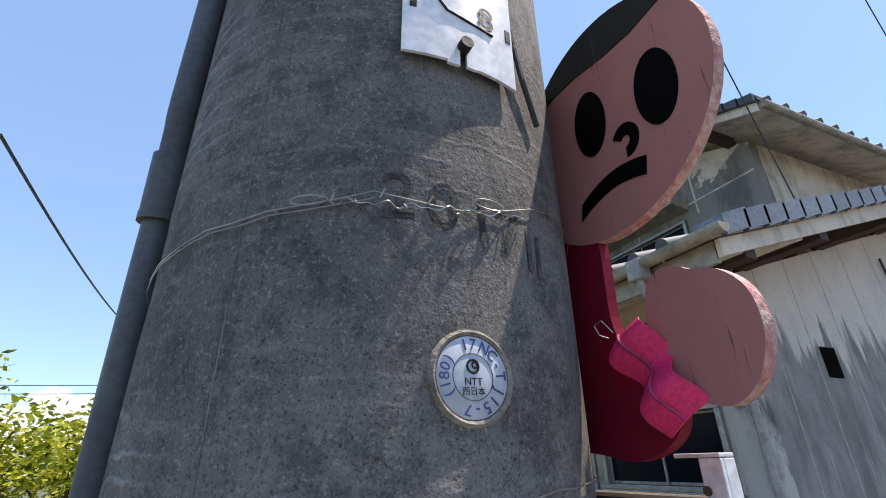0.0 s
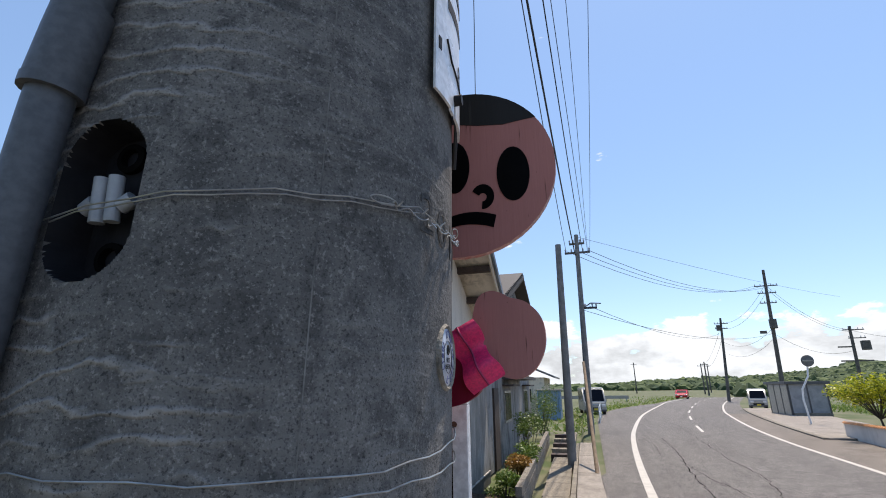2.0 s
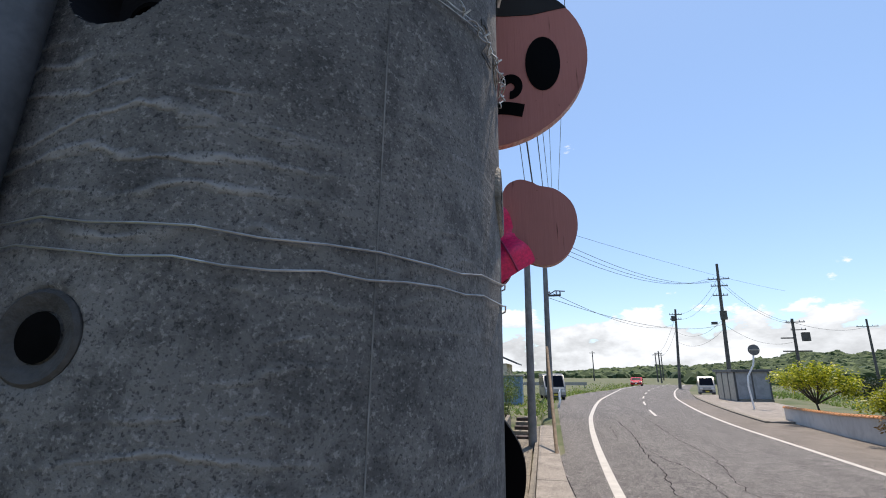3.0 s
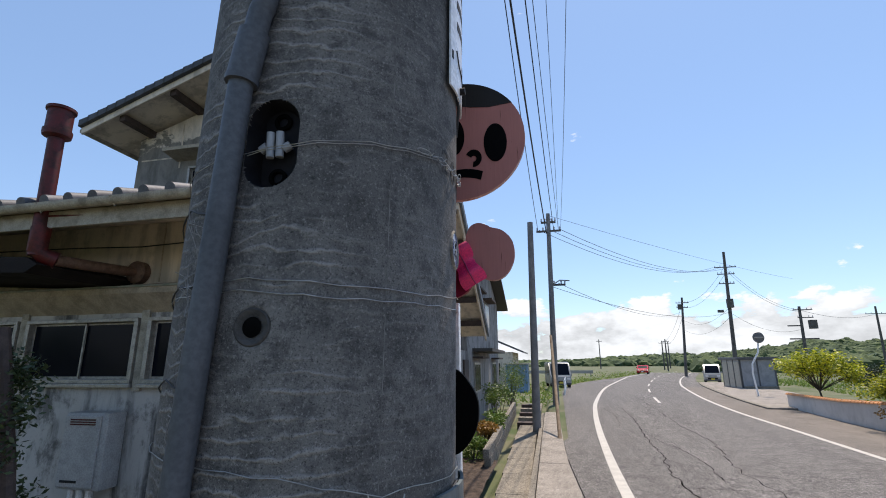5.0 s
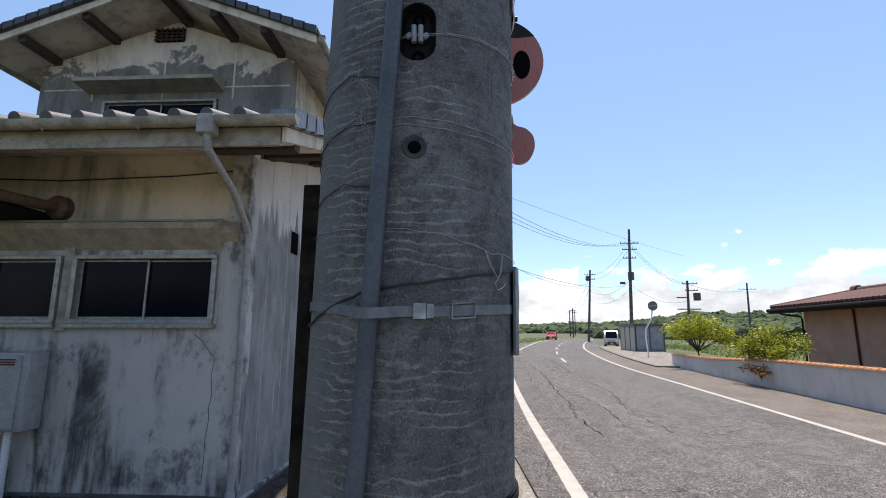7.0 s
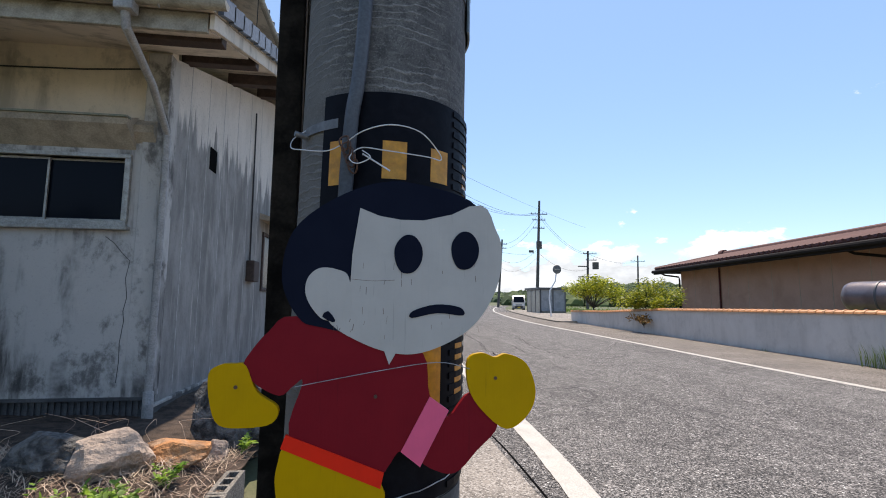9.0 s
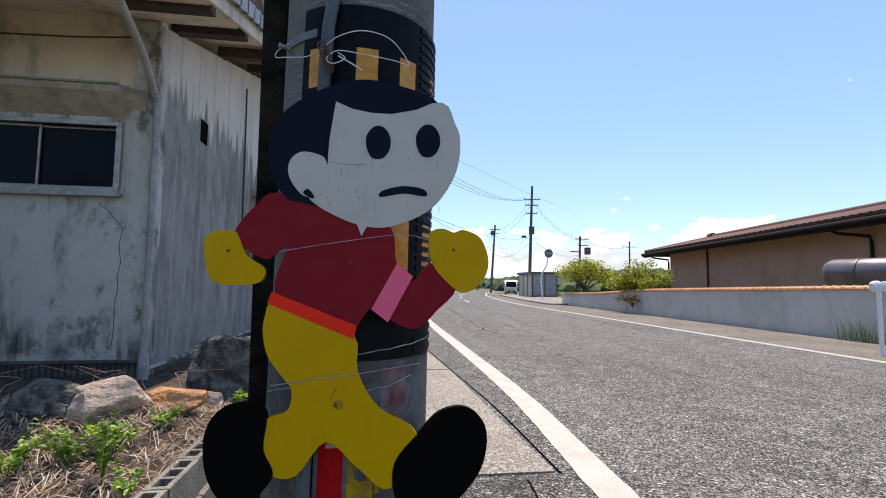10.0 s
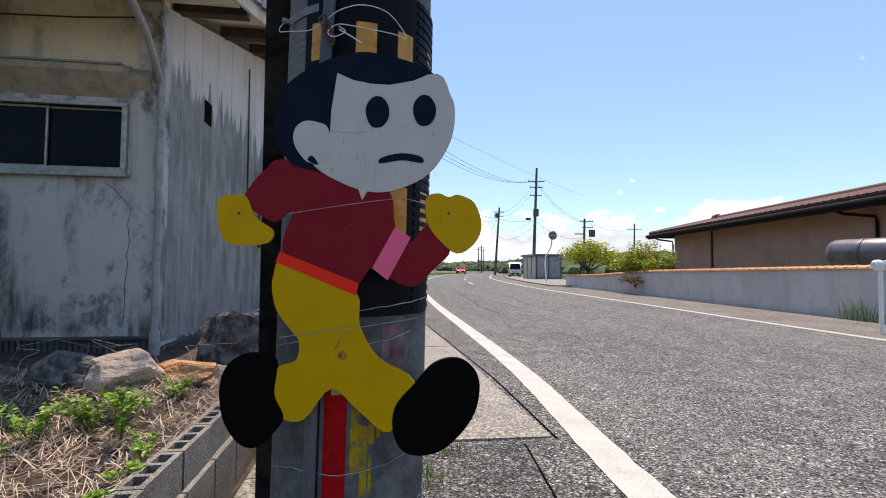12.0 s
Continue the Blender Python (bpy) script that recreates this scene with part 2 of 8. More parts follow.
def peeled_wall(name):
    """Grey coat over pale plaster, flaked away along a ragged line."""
    m, n, l, b = nodes_of(name)
    v = coords(n)
    sep = n.new("ShaderNodeSeparateXYZ")
    l.new(v, sep.inputs[0])
    rag = noise_node(n, l, stretched(n, l, v, 1.1, 1.1, 1.6), 1.0, 9.0, 0.68, 0.5)
    fine = noise_node(n, l, v, 40.0, 4.0, 0.65)
    mid = noise_node(n, l, stretched(n, l, v, 2.6, 2.6, 0.9), 1.0, 6.0, 0.7, 0.2)
    add = n.new("ShaderNodeMath")
    add.operation = "MULTIPLY_ADD"
    add.inputs[1].default_value = 2.6
    l.new(rag, add.inputs[0])
    l.new(sep.outputs["Z"], add.inputs[2])
    bare = ramp(n, l, add.outputs[0], 8.22, 8.36)
    coat = blend(n, l, ramp(n, l, mid, 0.4, 0.65), (0.235, 0.222, 0.2), (0.13, 0.125, 0.113))
    plaster = blend(n, l, ramp(n, l, mid, 0.4, 0.7), (0.72, 0.64, 0.55), (0.47, 0.42, 0.36))
    c = blend(n, l, bare, coat, plaster)
    c = blend(n, l, ramp(n, l, fine, 0.3, 0.45, 0.35, 0.0), c, (0.08, 0.078, 0.07))
    l.new(c, b.inputs["Base Color"])
    b.inputs["Roughness"].default_value = 0.9
    bump(n, l, b, fine, 0.3, 0.004)
    return m


def mould_wall(name, pale, mould, line):
    """Pale render above, grey mould below a dripping ragged line, with limy runs."""
    m, n, l, b = nodes_of(name)
    v = coords(n)
    sep = n.new("ShaderNodeSeparateXYZ")
    l.new(v, sep.inputs[0])
    drip = noise_node(n, l, stretched(n, l, v, 4.5, 4.5, 0.35), 1.0, 7.0, 0.7, 0.1)
    mid = noise_node(n, l, stretched(n, l, v, 2.2, 2.2, 0.9), 1.0, 7.0, 0.7, 0.2)
    run = noise_node(n, l, stretched(n, l, v, 7.0, 7.0, 0.3), 1.0, 5.0, 0.6)
    fine = noise_node(n, l, v, 42.0, 4.0, 0.65)
    add = n.new("ShaderNodeMath")
    add.operation = "MULTIPLY_ADD"
    add.inputs[1].default_value = 2.6
    l.new(drip, add.inputs[0])
    l.new(sep.outputs["Z"], add.inputs[2])
    clean = ramp(n, l, add.outputs[0], line + 1.2, line + 1.42)
    low = blend(n, l, ramp(n, l, mid, 0.36, 0.66), mould, tuple(x * 1.75 for x in mould))
    low = blend(n, l, ramp(n, l, run, 0.6, 0.7, 0.0, 0.6), low, pale)
    top = blend(n, l, ramp(n, l, mid, 0.4, 0.7, 0.0, 0.55), pale, tuple(x * 0.7 for x in pale))
    c = blend(n, l, clean, low, top)
    c = blend(n, l, ramp(n, l, fine, 0.3, 0.45, 0.35, 0.0), c, tuple(x * 0.55 for x in mould))
    l.new(c, b.inputs["Base Color"])
    b.inputs["Roughness"].default_value = 0.9
    b.inputs["Specular IOR Level"].default_value = 0.25
    bump(n, l, b, fine, 0.35, 0.004)
    return m


def painted_board(name, base, wear, rough=0.5, cracks=0.3, spec=0.1):
    """Painted plywood: fine vertical checks and scuffs."""
    m, n, l, b = nodes_of(name)
    v = coords(n)
    grain = noise_node(n, l, stretched(n, l, v, 190.0, 190.0, 9.0), 1.0, 4.0, 0.6, 0.3)
    blot = noise_node(n, l, v, 14.0, 4.0, 0.6)
    fine = noise_node(n, l, v, 120.0, 2.0, 0.6)
    c = blend(n, l, ramp(n, l, blot, 0.35, 0.7, 0.0, 0.5), base, tuple(x * 0.86 for x in base))
    c = blend(n, l, ramp(n, l, grain, 0.64, 0.72, 0.0, cracks), c, wear)
    c = blend(n, l, ramp(n, l, fine, 0.7, 0.78, 0.0, 0.5 * cracks), c, wear)
    l.new(c, b.inputs["Base Color"])
    l.new(ramp(n, l, blot, 0.3, 0.7, rough - 0.08, rough + 0.1), b.inputs["Roughness"])
    b.inputs["Specular IOR Level"].default_value = spec
    bump(n, l, b, grain, 0.2 + 0.5 * cracks, 0.0012)
    return m


def varied(name, dark, light, rough=0.6, trans=0.0):
    """Leaves, tiles and straw: each island its own shade."""
    m, n, l, b = nodes_of(name)
    g = n.new("ShaderNodeNewGeometry")
    c = blend(n, l, g.outputs["Random Per Island"], dark, light)
    o = n.new("ShaderNodeObjectInfo")
    k = ramp(n, l, o.outputs["Random"], 0.0, 1.0, 0.85, 1.15)
    nz = ramp(n, l, noise_node(n, l, coords(n), 30.0, 3.0), 0.3, 0.7, 0.8, 1.15)
    mul = n.new("ShaderNodeVectorMath")
    mul.operation = "SCALE"
    l.new(c, mul.inputs[0])
    l.new(times(n, l, k, nz), mul.inputs["Scale"])
    l.new(mul.outputs[0], b.inputs["Base Color"])
    b.inputs["Roughness"].default_value = rough
    if trans:
        t = n.new("ShaderNodeBsdfTranslucent")
        l.new(mul.outputs[0], t.inputs["Color"])
        s = n.new("ShaderNodeMixShader")
        s.inputs[0].default_value = trans
        l.new(b.outputs[0], s.inputs[1])
        l.new(t.outputs[0], s.inputs[2])
        l.new(s.outputs[0], n["Material Output"].inputs[0])
    return m


def glass(name, tint=(0.004, 0.006, 0.011)):
    m, n, l, b = nodes_of(name)
    b.inputs["Base Color"].default_value = (*tint, 1)
    b.inputs["Roughness"].default_value = 0.16
    b.inputs["Specular IOR Level"].default_value = 0.07
    bump(n, l, b, noise_node(n, l, coords(n), 3.0, 2.0), 0.02, 0.01)
    return m


M = dict(
    pole=pole_concrete(),
    asphalt=asphalt(0.82),
    farpole=surface("aged_concrete", (0.23, 0.225, 0.22), (0.15, 0.15, 0.15), 3.0, 0.85),
    darkpole=surface("weathered_pole", (0.12, 0.11, 0.1), (0.07, 0.065, 0.06), 3.0, 0.85),
    pvc=surface("grey_conduit_plastic", (0.088, 0.097, 0.11), (0.068, 0.075, 0.084), 6.0, 0.5, spec=0.3, fine=140.0, relief=0.06),
    collar=surface("cast_collar", (0.062, 0.059, 0.056), (0.032, 0.031, 0.03), 30.0, 0.85, fine=200.0, relief=0.5),
    # near-black so that the pocket's shade is in the colour
    iron=surface("recess_shade_iron", (0.007, 0.007, 0.009), (0.016, 0.016, 0.018), 20.0, 0.65, spec=0.15),
    zinc=surface("galvanised_steel", (0.36, 0.365, 0.365), (0.24, 0.245, 0.245), 25.0, 0.42, 0.85, relief=0.1),
    wire=surface("bright_wire", (0.45, 0.45, 0.43), (0.28, 0.275, 0.265), 40.0, 0.38, 0.8, relief=0.05),
    rustwire=surface("rusty_wire", (0.16, 0.08, 0.05), (0.08, 0.05, 0.04), 60.0, 0.8, 0.3),
    cable=surface("black_cable_rubber", (0.016, 0.016, 0.018), (0.03, 0.03, 0.03), 10.0, 0.6),
    band=surface("steel_strap", (0.17, 0.175, 0.18), (0.12, 0.122, 0.125), 30.0, 0.55, 0.2, relief=0.08),
    enamel=surface("white_enamel", (0.8, 0.81, 0.82), (0.72, 0.73, 0.74), 9.0, 0.3, fine=90.0, relief=0.05),
    ceramic=surface("white_ceramic", (0.46, 0.49, 0.55), (0.4, 0.44, 0.5), 20.0, 0.25, relief=0.04),
    blueink=surface("blue_print", (0.02, 0.035, 0.16), (0.03, 0.05, 0.2), 30.0, 0.5),
    ink=surface("black_print", (0.015, 0.015, 0.017), (0.03, 0.03, 0.03), 40.0, 0.6, spec=0.12),
    pencil=surface("faded_marker", (0.018, 0.018, 0.019), (0.1, 0.098, 0.095), 90.0, 0.9, fine=260.0),
    mould=surface("grey_green_plate", (0.12, 0.15, 0.155), (0.09, 0.11, 0.115), 14.0, 0.5),
    platemark=surface("pale_green_print", (0.32, 0.5, 0.45), (0.2, 0.34, 0.3), 60.0, 0.6),
    blacksheet=surface("black_vinyl_sheet", (0.003, 0.0035, 0.006), (0.008, 0.0085, 0.012), 18.0, 0.5, spec=0.08, relief=0.12),
    orange=surface("orange_reflector", (0.62, 0.27, 0.012), (0.5, 0.2, 0.01), 26.0, 0.35, relief=0.08),
    greysheet=surface("grey_vinyl_sheet", (0.145, 0.145, 0.143), (0.075, 0.075, 0.074), 9.0, 0.7, spec=0.15),
    redtape=surface("red_tape", (0.4, 0.005, 0.008), (0.28, 0.004, 0.006), 12.0, 0.6, spec=0.08),
    yellowpaint=surface("smeared_yellow_paint", (0.4, 0.25, 0.006), (0.13, 0.115, 0.06), 30.0, 0.8, amount=1.0, spec=0.1),
    maroon=surface("faded_maroon_print", (0.12, 0.025, 0.03), (0.2, 0.17, 0.17), 15.0, 0.7),
    navy=painted_board("navy_paint", (0.006, 0.009, 0.021), (0.02, 0.024, 0.035), 0.5, 0.12, 0.06),
    skin_white=painted_board("off_white_paint", (0.5, 0.47, 0.43), (0.25, 0.235, 0.215), 0.5, 0.3),
    crimson=painted_board("crimson_paint", (0.22, 0.008, 0.016), (0.1, 0.008, 0.012), 0.45, 0.3),
    yellow=painted_board("mustard_paint", (0.56, 0.31, 0.0015), (0.28, 0.15, 0.005), 0.45, 0.28),
    black=painted_board("black_paint", (0.0025, 0.0025, 0.0028), (0.008, 0.008, 0.008), 0.6, 0.15, 0.04),
    pinktape=painted_board("pink_tape", (0.88, 0.13, 0.24), (0.5, 0.07, 0.2), 0.4, 0.1),
    redbelt=painted_board("red_reflective_tape", (0.9, 0.03, 0.012), (0.5, 0.03, 0.03), 0.35, 0.1),
    salmon=painted_board("faded_salmon_paint", (0.44, 0.19, 0.17), (0.07, 0.03, 0.027), 0.6, 0.85),
    salmon_edge=surface("raw_board_edge", (0.5, 0.2, 0.18), (0.62, 0.45, 0.4), 60.0, 0.8, fine=200.0, relief=0.8),
    oldred=painted_board("old_red_paint", (0.2, 0.01, 0.028), (0.1, 0.008, 0.012), 0.5, 0.25),
    blackhair=painted_board("faded_black_paint", (0.025, 0.025, 0.025), (0.07, 0.07, 0.065), 0.45, 0.35),
    ribbon=surface("pink_ribbon_cloth", (0.86, 0.035, 0.17), (0.74, 0.025, 0.13), 20.0, 0.55, fine=300.0, relief=0.15),
    ribbonline=surface("ribbon_woven_line", (0.3, 0.03, 0.1), (0.4, 0.04, 0.12), 50.0, 0.7),
    oldwood=surface("blackened_timber", (0.008, 0.007, 0.006), (0.034, 0.028, 0.022), 9.0, 0.95, fine=90.0, relief=0.6, spec=0.04),
    rottenwood=surface("rotten_wood", (0.07, 0.05, 0.035), (0.2, 0.15, 0.1), 18.0, 0.9, fine=120.0, relief=0.7),
    brownwood=surface("dark_brown_timber", (0.045, 0.028, 0.022), (0.08, 0.055, 0.045), 10.0, 0.8, relief=0.4),
    front_wall=stained_wall("stained_render", (0.5, 0.48, 0.445), (0.075, 0.073, 0.07), amount=1.0),
    upper_front=stained_wall("cream_render", (0.74, 0.64, 0.51), (0.2, 0.18, 0.15), amount=0.5),
    side_wall=mould_wall("streaked_render", (0.64, 0.59, 0.525), (0.185, 0.178, 0.166), 3.5),
    gable_wall=peeled_wall("mouldy_render"),
    soffit=stained_wall("plaster_soffit", (0.72, 0.63, 0.52), (0.27, 0.235, 0.19), (0.7, 0.63, 0.53), 0.6),
    foundation=surface("dark_foundation", (0.06, 0.06, 0.06), (0.12, 0.12, 0.115), 3.0, 0.9),
    hoodmat=surface("weathered_hood", (0.4, 0.335, 0.25), (0.27, 0.23, 0.175), 5.0, 0.8),
    hoodedge=surface("copper_green_flashing", (0.17, 0.2, 0.15), (0.28, 0.27, 0.22), 7.0, 0.7),
    alu=surface("aged_aluminium", (0.38, 0.36, 0.325), (0.27, 0.26, 0.235), 12.0, 0.45, 0.5),
    pane=glass("window_glass"),
    rooftile=varied("grey_roof_tile", (0.045, 0.048, 0.054), (0.1, 0.105, 0.115), 0.65),
    tileblue=varied("blue_grey_tile", (0.12, 0.15, 0.19), (0.2, 0.235, 0.28), 0.65),
    tilebrown=varied("red_brown_tile", (0.07, 0.028, 0.023), (0.135, 0.055, 0.045), 0.8),
    tileorange=varied("orange_cap_tile", (0.5, 0.2, 0.06), (0.62, 0.3, 0.12), 0.5),
    gutter=surface("weathered_gutter", (0.38, 0.345, 0.275), (0.2, 0.18, 0.14), 5.0, 0.6),
    pipe=surface("grey_downpipe", (0.34, 0.33, 0.31), (0.25, 0.245, 0.235), 8.0, 0.6),
    rust=surface("rusted_flue", (0.1, 0.007, 0.007), (0.04, 0.009, 0.008), 11.0, 0.55, 0.2),
    fluebrown=surface("brown_flue", (0.16, 0.09, 0.06), (0.09, 0.05, 0.035), 12.0, 0.6),
    heater=surface("beige_heater_steel", (0.38, 0.385, 0.38), (0.32, 0.32, 0.315), 8.0, 0.5, relief=0.05),
    concrete=speckled("pale_concrete", (0.31, 0.275, 0.235), (0.09, 0.08, 0.07), (0.48, 0.44, 0.39), 95.0, 1.6),
    gutterstone=speckled("old_concrete", (0.25, 0.22, 0.175), (0.07, 0.062, 0.05), (0.38, 0.34, 0.28), 70.0, 2.0),
    block=speckled("hollow_block", (0.24, 0.215, 0.18), (0.05, 0.045, 0.04), (0.4, 0.37, 0.32), 210.0, 3.5),
    rock=surface("grey_rock", (0.03, 0.028, 0.026), (0.2, 0.19, 0.175), 11.0, 0.92, fine=38.0, relief=1.0, dist=0.03),
    rocktan=surface("tan_rock", (0.46, 0.35, 0.27), (0.3, 0.235, 0.185), 7.0, 0.9, fine=50.0, relief=0.9, dist=0.015),
    rockorange=surface("orange_rock", (0.5, 0.22, 0.08), (0.4, 0.26, 0.16), 7.0, 0.9, fine=50.0, relief=0.9, dist=0.015),
    lug=surface("dull_white_lug", (0.36, 0.38, 0.4), (0.26, 0.28, 0.3), 30.0, 0.4),
    seam=surface("pale_mould_seam", (0.2, 0.193, 0.18), (0.09, 0.087, 0.083), 18.0, 0.9, fine=150.0),
    mortar=surface("rough_mortar", (0.3, 0.27, 0.225), (0.12, 0.108, 0.09), 40.0, 0.95, fine=200.0, relief=0.9),
    lime=surface("limy_joint", (0.46, 0.445, 0.415), (0.3, 0.29, 0.27), 9.0, 0.9),
    string=surface("frayed_string", (0.3, 0.29, 0.27), (0.2, 0.19, 0.18), 60.0, 0.9),
    soil=surface("dry_soil", (0.085, 0.055, 0.037), (0.03, 0.02, 0.014), 9.0, 0.95, fine=80.0, relief=0.9, dist=0.02),
    earth=surface("verge_earth", (0.13, 0.125, 0.065), (0.06, 0.09, 0.025), 0.4, 0.95, relief=0.7),
    straw=varied("dry_straw", (0.3, 0.17, 0.11), (0.88, 0.7, 0.52), 0.7),
    leaf=varied("weed_leaf", (0.05, 0.15, 0.012), (0.42, 0.6, 0.08), 0.45, 0.45),
    leafdark=varied("shrub_leaf", (0.02, 0.035, 0.012), (0.06, 0.085, 0.03), 0.4, 0.2),
    leafyellow=varied("yellow_green_leaf", (0.07, 0.13, 0.006), (0.62, 0.6, 0.05), 0.5, 0.4),
    leafmid=varied("hedge_leaf", (0.05, 0.1, 0.015), (0.16, 0.24, 0.04), 0.5, 0.3),
    leafred=varied("orange_tipped_leaf", (0.2, 0.1, 0.02), (0.45, 0.25, 0.05), 0.5, 0.3),
    bark=surface("bark", (0.09, 0.07, 0.055), (0.05, 0.04, 0.03), 14.0, 0.9, relief=0.8),
    woods=varied("far_woodland", (0.028, 0.055, 0.022), (0.11, 0.145, 0.05), 0.95),
    oldtile=varied("dark_weathered_tile", (0.035, 0.033, 0.032), (0.1, 0.092, 0.085), 0.8),
    grass=varied("verge_grass", (0.09, 0.16, 0.03), (0.24, 0.3, 0.07), 0.7, 0.3),
    shoulder=speckled("dusty_shoulder", (0.19, 0.165, 0.14), (0.06, 0.055, 0.05), (0.34, 0.3, 0.26), 80.0, 0.9),
    patch=asphalt(0.55, "asphalt_patch"),
    linepaint=surface("road_paint", (0.5, 0.465, 0.4), (0.38, 0.355, 0.31), 4.0, 0.6, fine=90.0, relief=0.4, amount=0.7),
    whitewall=stained_wall("white_rendered_wall", (0.6, 0.575, 0.545), (0.4, 0.38, 0.355), (0.66, 0.64, 0.6), 0.35),
    brownwall=surface("brown_panel_wall", (0.43, 0.255, 0.19), (0.36, 0.21, 0.155), 1.1, 0.85),
    fasciadark=surface("dark_fascia", (0.014, 0.011, 0.01), (0.024, 0.02, 0.019), 4.0, 0.75, spec=0.1),
    tank=surface("mauve_steel_tank", (0.2, 0.165, 0.165), (0.14, 0.115, 0.115), 3.0, 0.35, 0.4),
    carred=surface("red_car_paint", (0.5, 0.012, 0.018), (0.42, 0.01, 0.015), 2.0, 0.22, relief=0.0),
    carsilver=surface("silver_car_paint", (0.36, 0.36, 0.34), (0.3, 0.3, 0.29), 2.0, 0.35, 0.4, relief=0.0),
    rubber=surface("tyre_rubber", (0.02, 0.02, 0.02), (0.03, 0.03, 0.03), 8.0, 0.8),
    lampglass=surface("lamp_glass", (0.7, 0.7, 0.7), (0.6, 0.6, 0.6), 4.0, 0.15, relief=0.0),
    plate=surface("yellow_plate", (0.65, 0.5, 0.05), (0.55, 0.42, 0.05), 6.0, 0.4),
    shedgrey=surface("grey_shed_steel", (0.3, 0.31, 0.33), (0.23, 0.24, 0.26), 3.0, 0.5, 0.2),
    sheddark=surface("dark_shed_trim", (0.06, 0.065, 0.07), (0.09, 0.09, 0.1), 3.0, 0.5),
    signback=surface("sign_back_steel", (0.12, 0.12, 0.12), (0.18, 0.18, 0.18), 6.0, 0.5, 0.5),
    bluesheet=surface("blue_corrugated_sheet", (0.12, 0.25, 0.42), (0.2, 0.33, 0.48), 3.0, 0.5),
    greywood=stained_wall("weathered_boarding", (0.3, 0.29, 0.28), (0.1, 0.095, 0.09), (0.4, 0.39, 0.37), 0.9),
    timberpost=surface("bleached_timber", (0.38, 0.27, 0.17), (0.25, 0.18, 0.12), 7.0, 0.85, relief=0.5),
    # near-black colour for cracks and for the shade inside openings
    void=surface("cavity_shade_black", (0.003, 0.003, 0.003), (0.006, 0.006, 0.006), 10.0, 0.95, spec=0.02),
)

# ---------- building helpers ----------


def thing(name, loc, label, category, group="", kind=""):
    ob = new(name)
    ob.empty_display_size = 0.1
    ob.location = loc
    bpy.context.view_layer.update()
    return tagged(ob, label, category, group, kind)


def to_mesh(name, bm, mats, at=(0, 0, 0), smooth=False):
    for v in bm.verts:
        v.co -= Vector(at)
    me = bpy.data.meshes.new(name)
    bm.normal_update()
    bm.to_mesh(me)
    bm.free()
    for m in mats if isinstance(mats, (list, tuple)) else [mats]:
        me.materials.append(M[m] if isinstance(m, str) else m)
    if smooth:
        for p in me.polygons:
            p.use_smooth = True
        me.set_sharp_from_angle(angle=radians(38))
    return me


def base_of(ob):
    at = Vector(ob.location)
    while ob.parent:
        ob = ob.parent
        at += Vector(ob.location)
    return at


def part(name, bm, mat, parent, label="", smooth=False):
    """One mesh, given in world places, as a part of a thing."""
    ob = new(name, to_mesh(name, bm, mat, base_of(parent), smooth))
    ob.parent = parent
    return tagged(ob, label)


def solid(name, bm, mat, label, category="", at=(0, 0, 0), group="", kind="", smooth=False):
    ob = new(name, to_mesh(name, bm, mat, at, smooth))
    ob.location = at
    return tagged(ob, label, category, group, kind)


def box(bm, lo, hi, mi=0, bevel=0.0):
    """A box from corner to corner, with softened edges where wanted."""
    vs = [bm.verts.new((x, y, z)) for z in (lo[2], hi[2]) for y in (lo[1], hi[1]) for x in (lo[0], hi[0])]
    fs = [bm.faces.new([vs[i] for i in q]) for q in ((0, 2, 3, 1), (4, 5, 7, 6), (0, 1, 5, 4), (2, 6, 7, 3), (0, 4, 6, 2), (1, 3, 7, 5))]
    for f in fs:
        f.material_index = mi
    if bevel:
        es = list({e for f in fs for e in f.edges})
        bmesh.ops.bevel(bm, geom=es, offset=bevel, segments=2, affect="EDGES", profile=0.6, clamp_overlap=True, material=-1)
    return vs


def boxed(lo, hi, bevel=0.0):
    bm = bmesh.new()
    box(bm, lo, hi, 0, bevel)
    return bm


def sweep(bm, pts, r, n=8, mi=0, caps=True, r1=None):
    """A round rod along a line of points; r1: its radius at the far end."""
    pts = [Vector(p) for p in pts]
    rings, up = [], Vector((0, 0, 1))
    side = None
    for i, p in enumerate(pts):
        d = (pts[min(i + 1, len(pts) - 1)] - pts[max(i - 1, 0)]).normalized()
        if side is None:
            side = d.cross(up if abs(d.z) < 0.95 else Vector((1, 0, 0))).normalized()
        else:
            side = (side - d * side.dot(d)).normalized()
        over = d.cross(side)
        rr = r if r1 is None else r + (r1 - r) * i / (len(pts) - 1)
        rings.append([bm.verts.new(p + rr * (math.cos(a) * side + math.sin(a) * over)) for a in (2 * math.pi * k / n for k in range(n))])
    for a, b in zip(rings, rings[1:]):
        for k in range(n):
            bm.faces.new((a[k], a[(k + 1) % n], b[(k + 1) % n], b[k])).material_index = mi
    if caps:
        bm.faces.new(rings[0][::-1]).material_index = mi
        bm.faces.new(rings[-1]).material_index = mi


def rod(pts, r, n=8, r1=None):
    bm = bmesh.new()
    sweep(bm, pts, r, n, 0, True, r1)
    return bm


